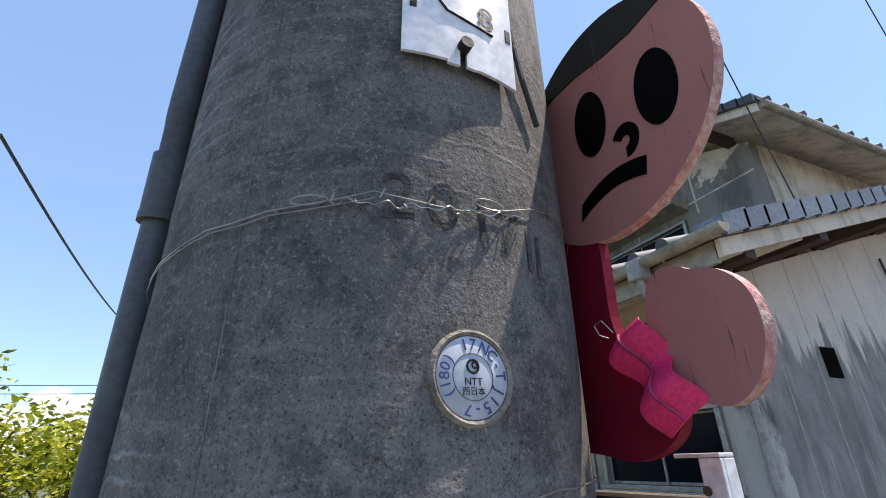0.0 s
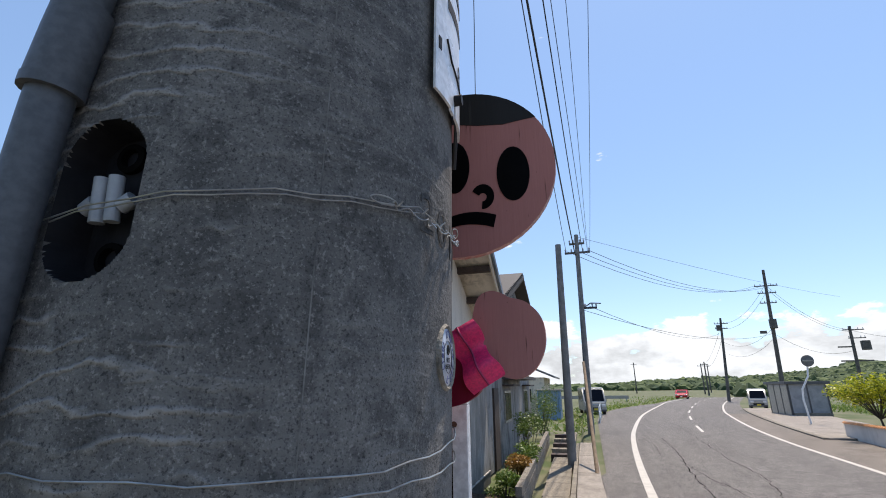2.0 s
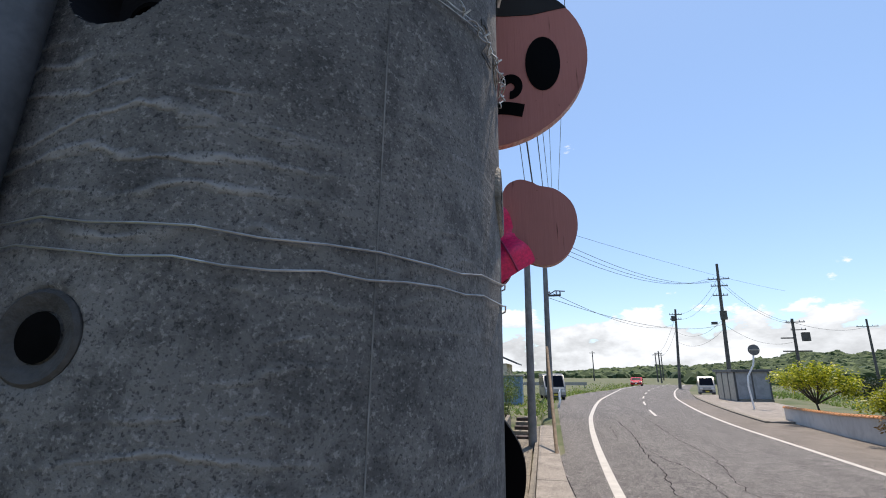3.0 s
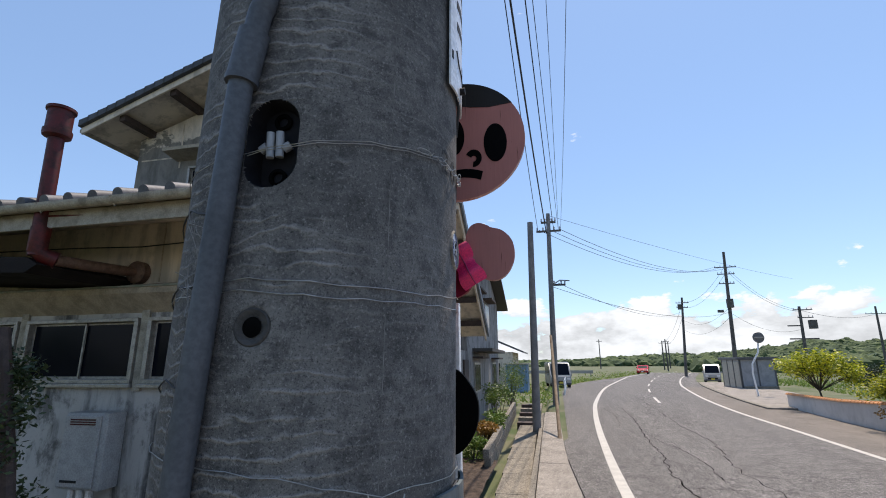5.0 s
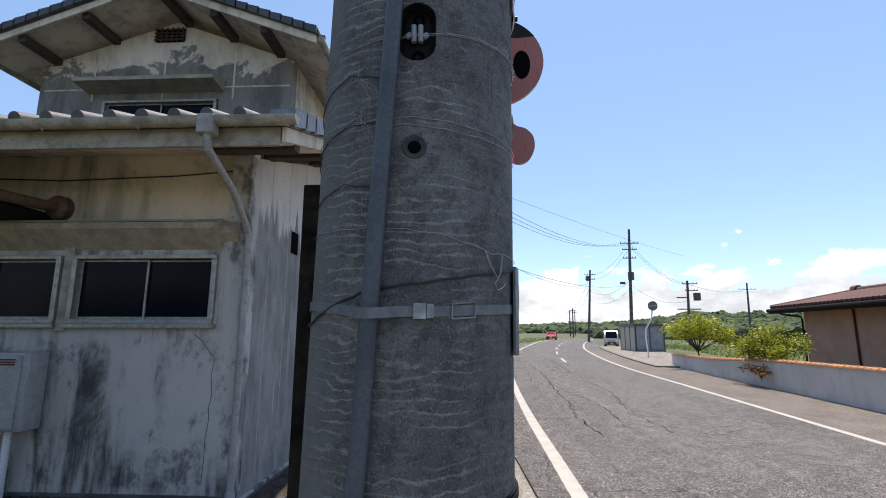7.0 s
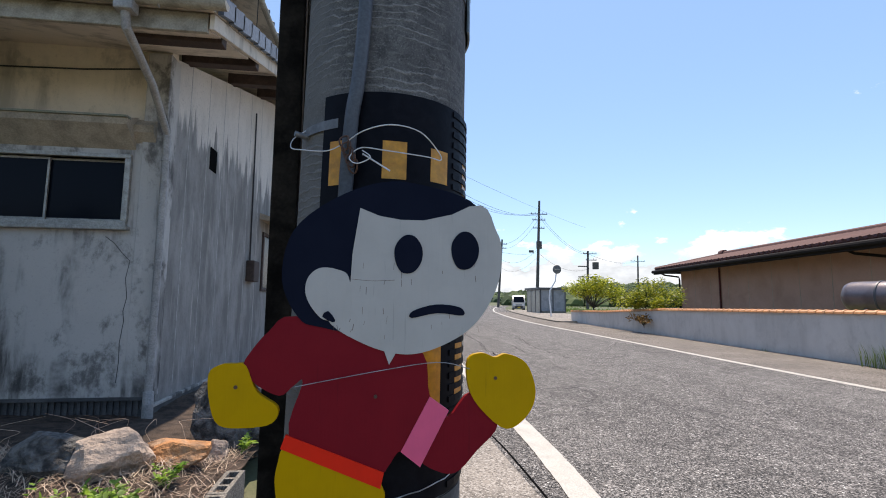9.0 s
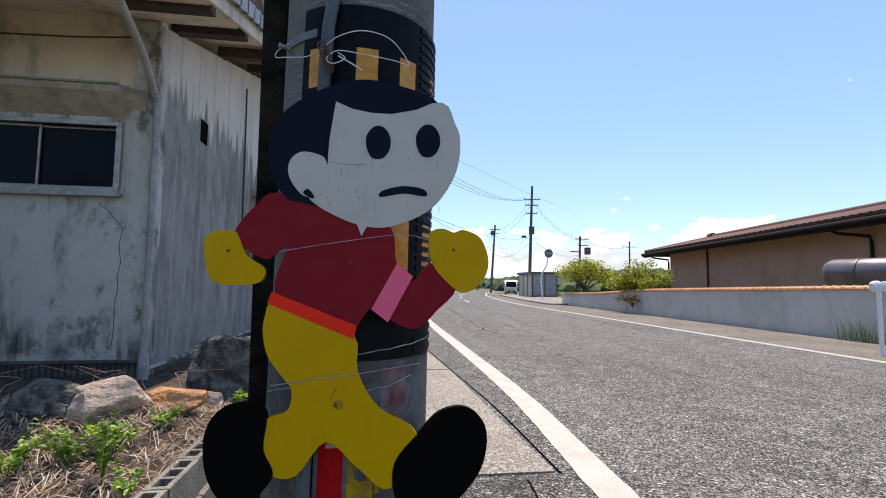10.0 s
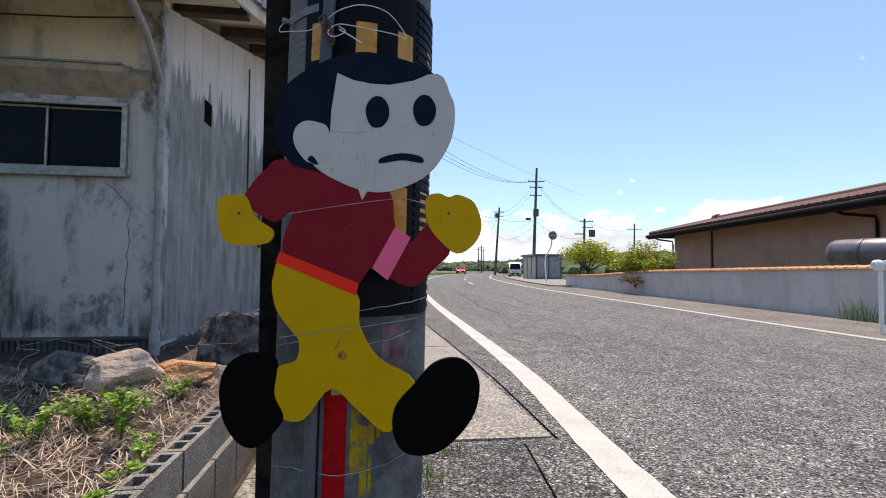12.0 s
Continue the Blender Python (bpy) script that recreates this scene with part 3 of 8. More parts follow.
def lathe(bm, axis_at, axis, profile, n=24, mi=0):
    """A turned body: (radius, height) along an axis from a place."""
    q = Vector((0, 0, 1)).rotation_difference(Vector(axis)).to_matrix()
    o = Vector(axis_at)
    rings = [[bm.verts.new(o + q @ Vector((r * math.cos(2 * math.pi * k / n), r * math.sin(2 * math.pi * k / n), h))) for k in range(n)] for r, h in profile]
    for a, b in zip(rings, rings[1:]):
        for k in range(n):
            bm.faces.new((a[k], a[(k + 1) % n], b[(k + 1) % n], b[k])).material_index = mi
    for ring, turn in ((rings[0], -1), (rings[-1], 1)):
        if profile[0 if turn < 0 else -1][0] > 1e-5:
            bm.faces.new(ring[::turn]).material_index = mi


def smooth_loop(pts, steps=6):
    """A closed rounded outline through a few corners."""
    out, k = [], len(pts)
    for i in range(k):
        p0, p1, p2, p3 = (Vector(pts[(i + j) % k]) for j in (-1, 0, 1, 2))
        for s in range(steps):
            t = s / steps
            out.append(0.5 * ((2 * p1) + (p2 - p0) * t + (2 * p0 - 5 * p1 + 4 * p2 - p3) * t * t + (3 * p1 - p0 - 3 * p2 + p3) * t**3))
    return out


def flowing(pts, steps=5):
    """A rounded open line through a few places."""
    p = [Vector(q) for q in pts]
    p = [p[0]] + p + [p[-1]]
    out = []
    for a, b, c, d in zip(p, p[1:], p[2:], p[3:]):
        for i in range(steps):
            t = i / steps
            out.append(0.5 * ((2 * b) + (c - a) * t + (2 * a - 5 * b + 4 * c - d) * t * t + (3 * b - a - 3 * c + d) * t**3))
    return out + [p[-1]]


def ellipse(cx, cy, rx, ry, n=28, lean=0.0):
    c, s = math.cos(lean), math.sin(lean)
    return [Vector((cx + c * rx * math.cos(a) - s * ry * math.sin(a), cy + s * rx * math.cos(a) + c * ry * math.sin(a))) for a in (2 * math.pi * k / n for k in range(n))]


def slab(bm, outline, y0, y1, mi=0, side=None):
    """A flat board of that outline (x, z), from front y0 to back y1."""
    a = [bm.verts.new((p[0], y0, p[1])) for p in outline]
    b = [bm.verts.new((p[0], y1, p[1])) for p in outline]
    flat = geometry.delaunay_2d_cdt([Vector((p[0], p[1])) for p in outline], [(i, (i + 1) % len(a)) for i in range(len(a))], [], 1, 1e-6)
    for tri in flat[2]:
        src = [flat[3][i][0] if flat[3][i] else None for i in tri]
        if None in src or len(set(src)) < 3:
            continue
        bm.faces.new([a[i] for i in src]).material_index = mi
        bm.faces.new([b[i] for i in src[::-1]]).material_index = mi
    k = len(a)
    for i in range(k):
        bm.faces.new((a[i], b[i], b[(i + 1) % k], a[(i + 1) % k])).material_index = mi if side is None else side


def finished(bm):
    bmesh.ops.recalc_face_normals(bm, faces=bm.faces)
    return bm


def prism(bm, poly, axis, lo, hi, mi=0):
    """A polygon pushed along x (its points are y, z) or along y (x, z)."""
    put = (lambda p, t: (t, p[0], p[1])) if axis == "x" else (lambda p, t: (p[0], t, p[1]))
    a, b = ([bm.verts.new(put(p, t)) for p in poly] for t in (lo, hi))
    bm.faces.new(a).material_index = mi
    bm.faces.new(b[::-1]).material_index = mi
    for i in range(len(a)):
        bm.faces.new((a[i], b[i], b[(i + 1) % len(a)], a[(i + 1) % len(a)])).material_index = mi


def lettering(text, size, m, mat, parent, name="lettering", bend=None):
    """Words in the built-in font as a mesh under a thing; bend maps each corner to its place."""
    cu = bpy.data.curves.new("letters", "FONT")
    cu.body = text
    cu.size = size
    cu.align_x, cu.align_y = "CENTER", "CENTER"
    cu.extrude = size * 0.015
    tmp = bpy.data.objects.new("letters", cu)
    scene.collection.objects.link(tmp)
    bpy.context.view_layer.update()
    me = bpy.data.meshes.new_from_object(tmp.evaluated_get(bpy.context.evaluated_depsgraph_get()))
    bpy.data.objects.remove(tmp)
    bpy.data.curves.remove(cu)
    off = base_of(parent)
    for v in me.vertices:
        v.co = (bend(v.co) if bend else m @ v.co) - off
    me.name = name
    me.materials.clear()
    me.materials.append(M[mat])
    ob = new(name, me)
    ob.parent = parent
    return ob


def leaf_cloud(bm, centre, radii, count, size, rng, flat=0.5, shell=0.35):
    """Many small bent leaves round a centre."""
    for _ in range(count):
        d = Vector((rng.gauss(0, 1), rng.gauss(0, 1), rng.gauss(0, 1))).normalized() * (shell + (1 - shell) * rng.random() ** 0.5)
        p = Vector(centre) + Vector((d.x * radii[0], d.y * radii[1], d.z * radii[2]))
        a = Vector((rng.uniform(-1, 1), rng.uniform(-1, 1), rng.uniform(-flat, flat))).normalized()
        b = a.cross(Vector((rng.uniform(-1, 1), rng.uniform(-1, 1), rng.uniform(0, 1)))).normalized()
        s = size * rng.uniform(0.6, 1.3)
        q = [p, p + a * s * 0.5 + b * s * 0.22, p + a * s, p + a * s * 0.5 - b * s * 0.22]
        bm.faces.new([bm.verts.new(v) for v in q])


# ---------- ground and road ----------


LEFT_EDGE = [(-40, -0.9), (-8, 0.62), (0.5, 1.052), (2.7, 1.222), (5.6, 1.295), (9.3, 1.36), (12.5, 1.47), (16.2, 1.65), (20.5, 1.93), (25, 2.31), (28, 2.66), (33, 3.3), (39, 4.17), (43, 4.87), (52, 6.7), (62, 8.82), (72, 11.0), (110, 22.5)]
RIGHT_EDGE = [(-40, 5.2), (-8, 6.55), (4.4, 7.0), (7.4, 7.12), (12.5, 7.42), (17, 7.68), (22.5, 7.98), (28, 8.55), (33, 9.25), (40, 10.4), (47, 11.7), (56, 13.8), (65, 16.1), (75, 18.9), (110, 29.5)]


def edge_at(knots, y):
    """A flowing line through a few knots of (y, x)."""
    y = min(max(y, knots[0][0]), knots[-1][0])
    i = min(max(next((k for k, q in enumerate(knots) if q[0] >= y), 1), 1), len(knots) - 1)
    (y0, x0), (y1, x1) = knots[i - 1], knots[i]
    def slope(k):
        a, b = knots[max(k - 1, 0)], knots[min(k + 1, len(knots) - 1)]
        return (b[1] - a[1]) / (b[0] - a[0])
    h, t = y1 - y0, (y - y0) / (y1 - y0)
    return (2 * t**3 - 3 * t**2 + 1) * x0 + (t**3 - 2 * t**2 + t) * h * slope(i - 1) + (3 * t**2 - 2 * t**3) * x1 + (t**3 - t**2) * h * slope(i)


def road_left(y):
    return edge_at(LEFT_EDGE, y)


def road_right(y):
    return edge_at(RIGHT_EDGE, y)


def asphalt_left(y):
    """The carriageway's ragged edge beside the lane."""
    if y <= 12:
        return 0.17
    return min(road_left(y) - 0.45, 0.5 + 0.016 * y + 0.0075 * max(0.0, y - 34) ** 2)


def ground_z(x, y):
    fall = -0.0105 * min(max(x - road_left(min(y, 60)) - 0.4, 0.0), 9.5)
    side = 0.15 - 0.0 * y
    low = min(max((side - x) / 0.12, 0.0), 1.0)
    trench = 0.3 if -0.83 < x < -0.55 and -1.7 < y < 4.3 else 0.0
    return fall - 0.24 * low - trench - 0.0006 * max(0.0, y - 60)


def sheet(name, xs, ys, z, mat, label, category, kind):
    """A sheet over a grid; z is a function of place."""
    bm = bmesh.new()
    grid = [[bm.verts.new((x, y, z(x, y))) for x in xs] for y in ys]
    for a, b in zip(grid, grid[1:]):
        for i in range(len(xs) - 1):
            bm.faces.new((a[i], a[i + 1], b[i + 1], b[i]))
    return solid(name, bm, mat, label, category, kind=kind, smooth=True)


gx = [-900, -300, -120, -60, -30, -15, -8, -4, -2, -1, -0.835, -0.825, -0.56, -0.545, -0.4, 0.0, 0.06, 0.12, 0.2, 0.6, 1.2, 2, 3, 4, 5, 6, 7, 8, 9, 11, 14, 18, 25, 40, 70, 130, 300, 900]
gy = [-900, -300, -100, -40, -20, -10, -5, -2, -1.75, -1.65, 0, 2, 4, 4.25, 4.35, 7, 10, 14, 18, 24, 30, 38, 46, 55, 65, 80, 100, 130, 180, 300, 600, 1200]
sheet("ground", gx, gy, lambda x, y: ground_z(x, y) - 0.02, "earth", "dry earth and grass ground spreading to the horizon", "ground", "structure")


def strip(name, left, right, ys, lift, mat, label, category, kind="structure", cols=6, zf=ground_z):
    """A ribbon of ground between two lines that follow the road."""
    bm = bmesh.new()
    rows = []
    for y in ys:
        a, b = left(y), right(y)
        rows.append([bm.verts.new((a + (b - a) * i / cols, y, zf(a + (b - a) * i / cols, y) + lift)) for i in range(cols + 1)])
    for a, b in zip(rows, rows[1:]):
        for i in range(cols):
            bm.faces.new((a[i], a[i + 1], b[i + 1], b[i]))
    return solid(name, bm, mat, label, category, kind=kind, smooth=True)


WALL_LINE = [(9.4, -9.0, 1.0), (9.7, 7.0, 0.95), (10.3, 15.0, 0.83), (10.6, 20.0, 0.62), (11.3, 25.8, 0.5)]


def along(k):
    """Where the garden wall across the road stands, and its height."""
    for (x0, y0, z0), (x1, y1, z1) in zip(WALL_LINE, WALL_LINE[1:]):
        if k <= y1 or (x1, y1, z1) == WALL_LINE[-1]:
            t = (k - y0) / (y1 - y0)
            return x0 + t * (x1 - x0), z0 + t * (z1 - z0)


span = [-30 + 2.0 * i for i in range(66)]
strip("road", asphalt_left, lambda y: along(max(y, -9.0))[0] + 0.03 if y < 25 else road_right(y) + 1.75, span, 0.004, "asphalt", "worn grey asphalt road with fine cracks curving away", "road", cols=14)
near = [-30 + 1.0 * i for i in range(131)]
worn_lit = sorted(set(near + [-2.0 + 0.07 * i for i in range(150)]))
strip("road_line", lambda y: road_left(y) + 0.012 + 0.009 * noise.noise(Vector((y * 6, 0, 1))), lambda y: road_left(y) + 0.205 + 0.009 * noise.noise(Vector((y * 7, 5, 1))), worn_lit, 0.009, "linepaint", "worn white painted edge line on the asphalt", "road line", cols=1)
strip("road_line", lambda y: road_right(y), lambda y: road_right(y) + 0.17, near, 0.009, "linepaint", "thin white painted edge line on the far side", "road line", cols=1)
for k in range(12):
    y0 = 27.0 + k * 9.0
    mid = lambda y: (road_left(y) + road_right(y)) / 2 + 0.35
    strip("road_line", lambda y: mid(y) - 0.07, lambda y: mid(y) + 0.07, [y0 + 0.8 * i for i in range(6)], 0.009, "linepaint", "short white dash of the centre line", "road line", cols=1)

strip("road_shoulder", lambda y: road_right(y) + 0.172, lambda y: along(max(y, -9.0))[0] + 0.06 if y < 25 else road_right(y) + 1.78, near[:75], 0.008, "shoulder", "dusty tan asphalt shoulder beyond the edge line", "road shoulder", cols=3)
strip("road_patch", lambda y: 0.22 + 0.004 * noise.noise(Vector((y * 9, 2, 0))), lambda y: 0.72 + 0.1 * y + 0.008 * noise.noise(Vector((y * 9, 0, 0))), [-1.6 + 0.1 * i for i in range(28)], 0.0075, "patch", "darker coarse asphalt patch beside the pole", "road patch", cols=4)
strip("road_seam", lambda y: 0.725 + 0.1 * y + 0.008 * noise.noise(Vector((y * 9, 0, 0))), lambda y: 0.735 + 0.1 * y + 0.006 * noise.noise(Vector((y * 14, 0, 0))), [-1.6 + 0.1 * i for i in range(28)], 0.0072, "void", "dark crack along the asphalt patch", "crack", cols=1)



def road_crack(knots, width, label="dark wandering crack in the asphalt"):
    """A ragged dark line through a few places on the road."""
    pts = flowing([(x, y, 0) for x, y in knots], 14)
    bm = bmesh.new()
    rows = []
    for i, p in enumerate(pts):
        d = (pts[min(i + 1, len(pts) - 1)] - pts[max(i - 1, 0)]).normalized()
        side = Vector((-d.y, d.x, 0))
        q = p + side * (0.09 * noise.noise(p * 2.3) + 0.035 * noise.noise(p * 9.0))
        w = width * (0.35 + 0.9 * abs(noise.noise(p * 5.0)))
        rows.append([bm.verts.new((*(q + side * s * w).xy, ground_z(q.x, q.y) + 0.0075)) for s in (-0.5, 0.5)])
    for a, b in zip(rows, rows[1:]):
        bm.faces.new((a[0], a[1], b[1], b[0]))
    return solid("road_crack", bm, "void", label, "crack", kind="structure")


road_crack([(3.45, 23.5), (3.28, 18.9), (2.91, 14.9), (2.79, 12.2), (2.55, 10.2), (2.5, 8.0)], 0.04)
road_crack([(3.0, 16.5), (3.2, 13.6), (3.45, 11.8), (3.3, 9.5)], 0.03)
road_crack([(5.3, 30.0), (4.96, 24.3), (4.55, 17.6), (4.5, 14.5), (4.18, 12.2), (3.9, 10.5), (3.95, 8.4)], 0.035)
road_crack([(2.6, 24.0), (2.75, 20.0), (2.45, 16.5)], 0.025)
road_crack([(4.52, 5.67), (4.46, 4.7), (4.43, 3.9), (4.38, 3.2), (4.63, 2.6), (4.7, 1.6)], 0.012)
road_crack([(4.42, 3.25), (4.82, 3.12), (5.15, 3.0), (6.4, 2.9)], 0.01)
road_crack([(2.6, 8.9), (4.2, 8.85), (4.7, 8.3), (5.6, 9.0), (6.6, 8.8)], 0.02)

# concrete apron beside the carriageway, cast in bays
apron = thing("pavement", (0.5, 2.0, 0), "pale concrete roadside apron cast in bays", "pavement", kind="structure")
bays = [1.15, 4.1, 7.1, 10.4, 13.8, 17.2, 21.0]


def apron_l(y):
    return 0.3 + (0.0 - 0.3) * min(max((y - 1.2) / 4.5, 0), 1)


def apron_r(y):
    return 1.02 if y < 2.5 else max(0.58, 1.02 - 0.05 * (y - 2.5))


for a, b in zip(bays, bays[1:]):
    bm = bmesh.new()
    lo, hi = a + 0.006, b - 0.006
    top = [bm.verts.new(p) for p in ((apron_l(lo), lo, 0.018), (apron_r(lo), lo, 0.012), (apron_r(hi), hi, 0.012), (apron_l(hi), hi, 0.018))]
    bot = [bm.verts.new((v.co.x, v.co.y, -0.3)) for v in top]
    bm.faces.new(top)
    for i in range(4):
        bm.faces.new((top[i], bot[i], bot[(i + 1) % 4], top[(i + 1) % 4]))
    bmesh.ops.bevel(bm, geom=[e for e in bm.edges if all(v in top for v in e.verts)], offset=0.012, segments=2, affect="EDGES")
    part("bay", finished(bm), "concrete", apron)
strip("joint_seam", lambda y: apron_r(y) + 0.004, lambda y: apron_r(y) + 0.02, [1.15 + 0.5 * i for i in range(24)], 0.006, "void", "dark open joint between concrete and asphalt", "joint", cols=1)

# lane beside the road: low wall, sunken footpath, hedge wall
lane = thing("footpath", (-0.35, 6, -0.12), "weathered concrete lane slabs below the road", "footpath", kind="structure")
for k in range(14):
    y0 = 5.2 + k * 1.55
    w = min(max((y0 - 5) / 10, 0), 1)
    part("paving_slab", boxed((-0.66 - 0.18 * w, y0, -0.3), (-0.12 - 0.08 * w, y0 + 1.53, -0.1), 0.008), "gutterstone", lane)
wall = thing("kerb_wall", (-0.06, 5, 0), "low cracked concrete edge wall along the lane", "kerb", kind="structure")
for k in range(10):
    y0 = 1.6 + k * 1.9
    part("kerb_stone", boxed((-0.125, y0, -0.3), (-0.015, y0 + 1.885, 0.03), 0.01), "gutterstone", wall)

# ---------- planting bed with hollow block edging ----------


def bed_z(x, y):
    return -0.055 + 0.05 * noise.noise(Vector((x * 1.3, y * 1.3, 0))) + 0.02 * noise.noise(Vector((x * 6, y * 6, 3))) + 0.03 * min(max(-x - 1, 0), 3) + 0.13 * math.exp(-(((y - 2.15) / 0.45) ** 2)) * min(max((-x - 0.98) / 0.3, 0), 1)


bm = bmesh.new()
nx, ny = 46, 94
grid = [[bm.verts.new((-6.5 + 5.57 * i / nx, -1.6 + 12.5 * j / ny, bed_z(-6.5 + 5.57 * i / nx, -1.6 + 12.5 * j / ny))) for i in range(nx + 1)] for j in range(ny + 1)]
for a, b in zip(grid, grid[1:]):
    for i in range(nx):
        bm.faces.new((a[i], a[i + 1], b[i + 1], b[i]))
solid("planting_bed", bm, "soil", "dry brown soil of a neglected planting bed", "planting bed", kind="structure", smooth=True)


def hollow_block(y0, x0=-0.95, top=0.0, wdt=0.12, length=0.39, high=0.19):
    """A concrete block with three open cores."""
    bm = bmesh.new()
    xs = [x0, x0 + 0.028, x0 + wdt - 0.028, x0 + wdt]
    ys = [y0, y0 + 0.03]
    for k in range(3):
        c = y0 + 0.03 + k * 0.117
        ys += [c + 0.09, c + 0.117] if k < 2 else [c + 0.096, y0 + length]
    def core(j, i):
        return i == 1 and j in (1, 3, 5)
    for j in range(len(ys) - 1):
        for i in range(3):
            if core(j, i):
                a, b, c, d = xs[i], xs[i + 1], ys[j], ys[j + 1]
                q = [bm.verts.new((x, y, z)) for z in (top, top - 0.12) for x, y in ((a, c), (b, c), (b, d), (a, d))]
                for k in range(4):
                    bm.faces.new((q[(k + 1) % 4], q[k], q[4 + k], q[4 + (k + 1) % 4]))
                bm.faces.new(q[4:])
            else:
                bm.faces.new([bm.verts.new((x, y, top)) for x, y in ((xs[i], ys[j]), (xs[i + 1], ys[j]), (xs[i + 1], ys[j + 1]), (xs[i], ys[j + 1]))])
    p = [bm.verts.new((x, y, z)) for z in (top, top - high) for x, y in ((xs[0], ys[0]), (xs[3], ys[0]), (xs[3], ys[-1]), (xs[0], ys[-1]))]
    for k in range(4):
        bm.faces.new((p[k], p[4 + k], p[4 + (k + 1) % 4], p[(k + 1) % 4]))
    bmesh.ops.remove_doubles(bm, verts=bm.verts, dist=0.0005)
    return finished(bm)


edging = thing("block_edging", (-0.9, 0.4, -0.19), "grey hollow concrete blocks edging the planting bed", "block edging", kind="structure")
for k in range(9):
    part("block", hollow_block(-1.18 + k * 0.4, x0=-0.95 - 0.004 * (k % 3) - 0.012 * k * 0.3), "block", edging)
course = thing("edging_footing", (-0.9, 0.4, -0.4), "mortared lower course under the hollow blocks", "block edging", kind="structure")
for k in range(9):
    part("block", boxed((-0.96, -1.2 + k * 0.4, -0.56), (-0.825, -0.81 + k * 0.4, -0.192), 0.006), "block", course)
gut = thing("drain_channel", (-0.55, 1, -0.26), "pale concrete drain channel edge beside the blocks", "drain", kind="structure")
for k in range(7):
    part("channel_stone", boxed((-0.56, -0.6 + k * 0.6, -0.55), (-0.44, -0.006 + k * 0.6, -0.14), 0.012), "gutterstone", gut)

part("channel_floor", boxed((-0.44, -1.5, -0.4), (0.14, 4.0, -0.232)), "gutterstone", gut)
part("channel_bed", boxed((-0.826, -1.6, -0.7), (-0.56, 4.2, -0.52)), "soil", gut, "dark soil channel bottom")


def boulder(name, centre, size, mat, label, seed, parent=None):
    bm = bmesh.new()
    bmesh.ops.create_icosphere(bm, subdivisions=4, radius=1.0)
    o = Vector((seed * 7.3, seed * 3.1, seed))
    r = random.Random(seed)
    cuts = [(Vector((r.gauss(0, 1), r.gauss(0, 1), r.gauss(0, 1))).normalized(), r.uniform(0.62, 1.05)) for _ in range(22)]
    for v in bm.verts:
        d = v.co.normalized()
        k = min(h / d.dot(f) for f, h in cuts if d.dot(f) > 0.05) + 0.1 * noise.noise(d * 2.2 + o) + 0.045 * noise.noise(d * 7 + o) + 0.02 * noise.noise(d * 19 + o)
        k = min(k, 1.3)
        v.co = Vector(centre) + Vector((d.x * size[0], d.y * size[1], d.z * size[2])) * k
    return solid(name, bm, mat, label, "rock", at=(centre[0], centre[1], centre[2] - size[2]), group="garden rocks", smooth=False)


boulder("rock", (-1.17, 3.35, 0.16), (0.4, 0.34, 0.44), "rock", "rough dark grey boulder standing by the house corner", 3)
boulder("rock", (-1.6, 2.22, 0.19), (0.25, 0.16, 0.17), "rocktan", "tan and white split rock lying on the soil", 5)
boulder("rock", (-1.3, 2.36, 0.14), (0.26, 0.14, 0.11), "rockorange", "orange brown angular rock lying on the soil", 8)
boulder("rock", (-1.16, 2.75, 0.02), (0.11, 0.09, 0.1), "rocktan", "small grey rock beside the blocks", 11)
boulder("rock", (-2.0, 2.25, 0.16), (0.34, 0.16, 0.14), "rock", "long grey edging rock in front of the wall", 13)
boulder("rock", (-2.75, 2.4, 0.08), (0.4, 0.17, 0.16), "rock", "grey edging rock in front of the wall", 17)

# ---------- the rendered house ----------
HX, HY = -2.32, 4.16
house = thing("house", (-5, 8, -0.2), "old stained grey rendered two-storey house with tiled roofs", "house")


def wall_with_holes(x0, x1, z0, z1, y0, y1, holes):
    """An upright wall facing -y with openings cut through it."""
    bm = bmesh.new()
    xs = sorted({x0, x1, *[h[0] for h in holes], *[h[1] for h in holes]})
    zs = sorted({z0, z1, *[h[2] for h in holes], *[h[3] for h in holes]})
    for a, b in zip(xs, xs[1:]):
        for c, d in zip(zs, zs[1:]):
            if any(h[0] <= a and b <= h[1] and h[2] <= c and d <= h[3] for h in holes):
                continue
            box(bm, (a, y0, c), (b, y1, d))
    bmesh.ops.remove_doubles(bm, verts=bm.verts, dist=0.0005)
    seen = {}
    for f in list(bm.faces):
        seen.setdefault(tuple(sorted(round(c, 3) for c in f.calc_center_median())), []).append(f)
    bmesh.ops.delete(bm, geom=[f for fs in seen.values() if len(fs) > 1 for f in fs], context="FACES")
    return bm


wins = [(-4.25, -2.655, 1.95, 2.62), (-6.08, -4.455, 1.95, 2.62), (-7.9, -6.29, 1.95, 2.62)]
part("front_wall", wall_with_holes(-9.6, HX, 0.14, 3.05, HY, HY + 0.16, wins), "front_wall", house, "white rendered wall with grey mould and rain streaks")
part("upper_wall", boxed((-9.6, HY + 0.05, 3.0), (HX - 0.004, HY + 0.2, 4.02)), "upper_front", house, "cream rendered wall band under the eaves")
part("foundation", boxed((-9.6, HY + 0.03, -0.35), (HX - 0.03, HY + 0.16, 0.138)), "foundation", house, "dark ribbed foundation strip")
bm = bmesh.new()
for k in range(120):
    x = -9.5 + k * 0.06
    box(bm, (x, HY + 0.012, -0.3), (x + 0.03, HY + 0.032, 0.125))
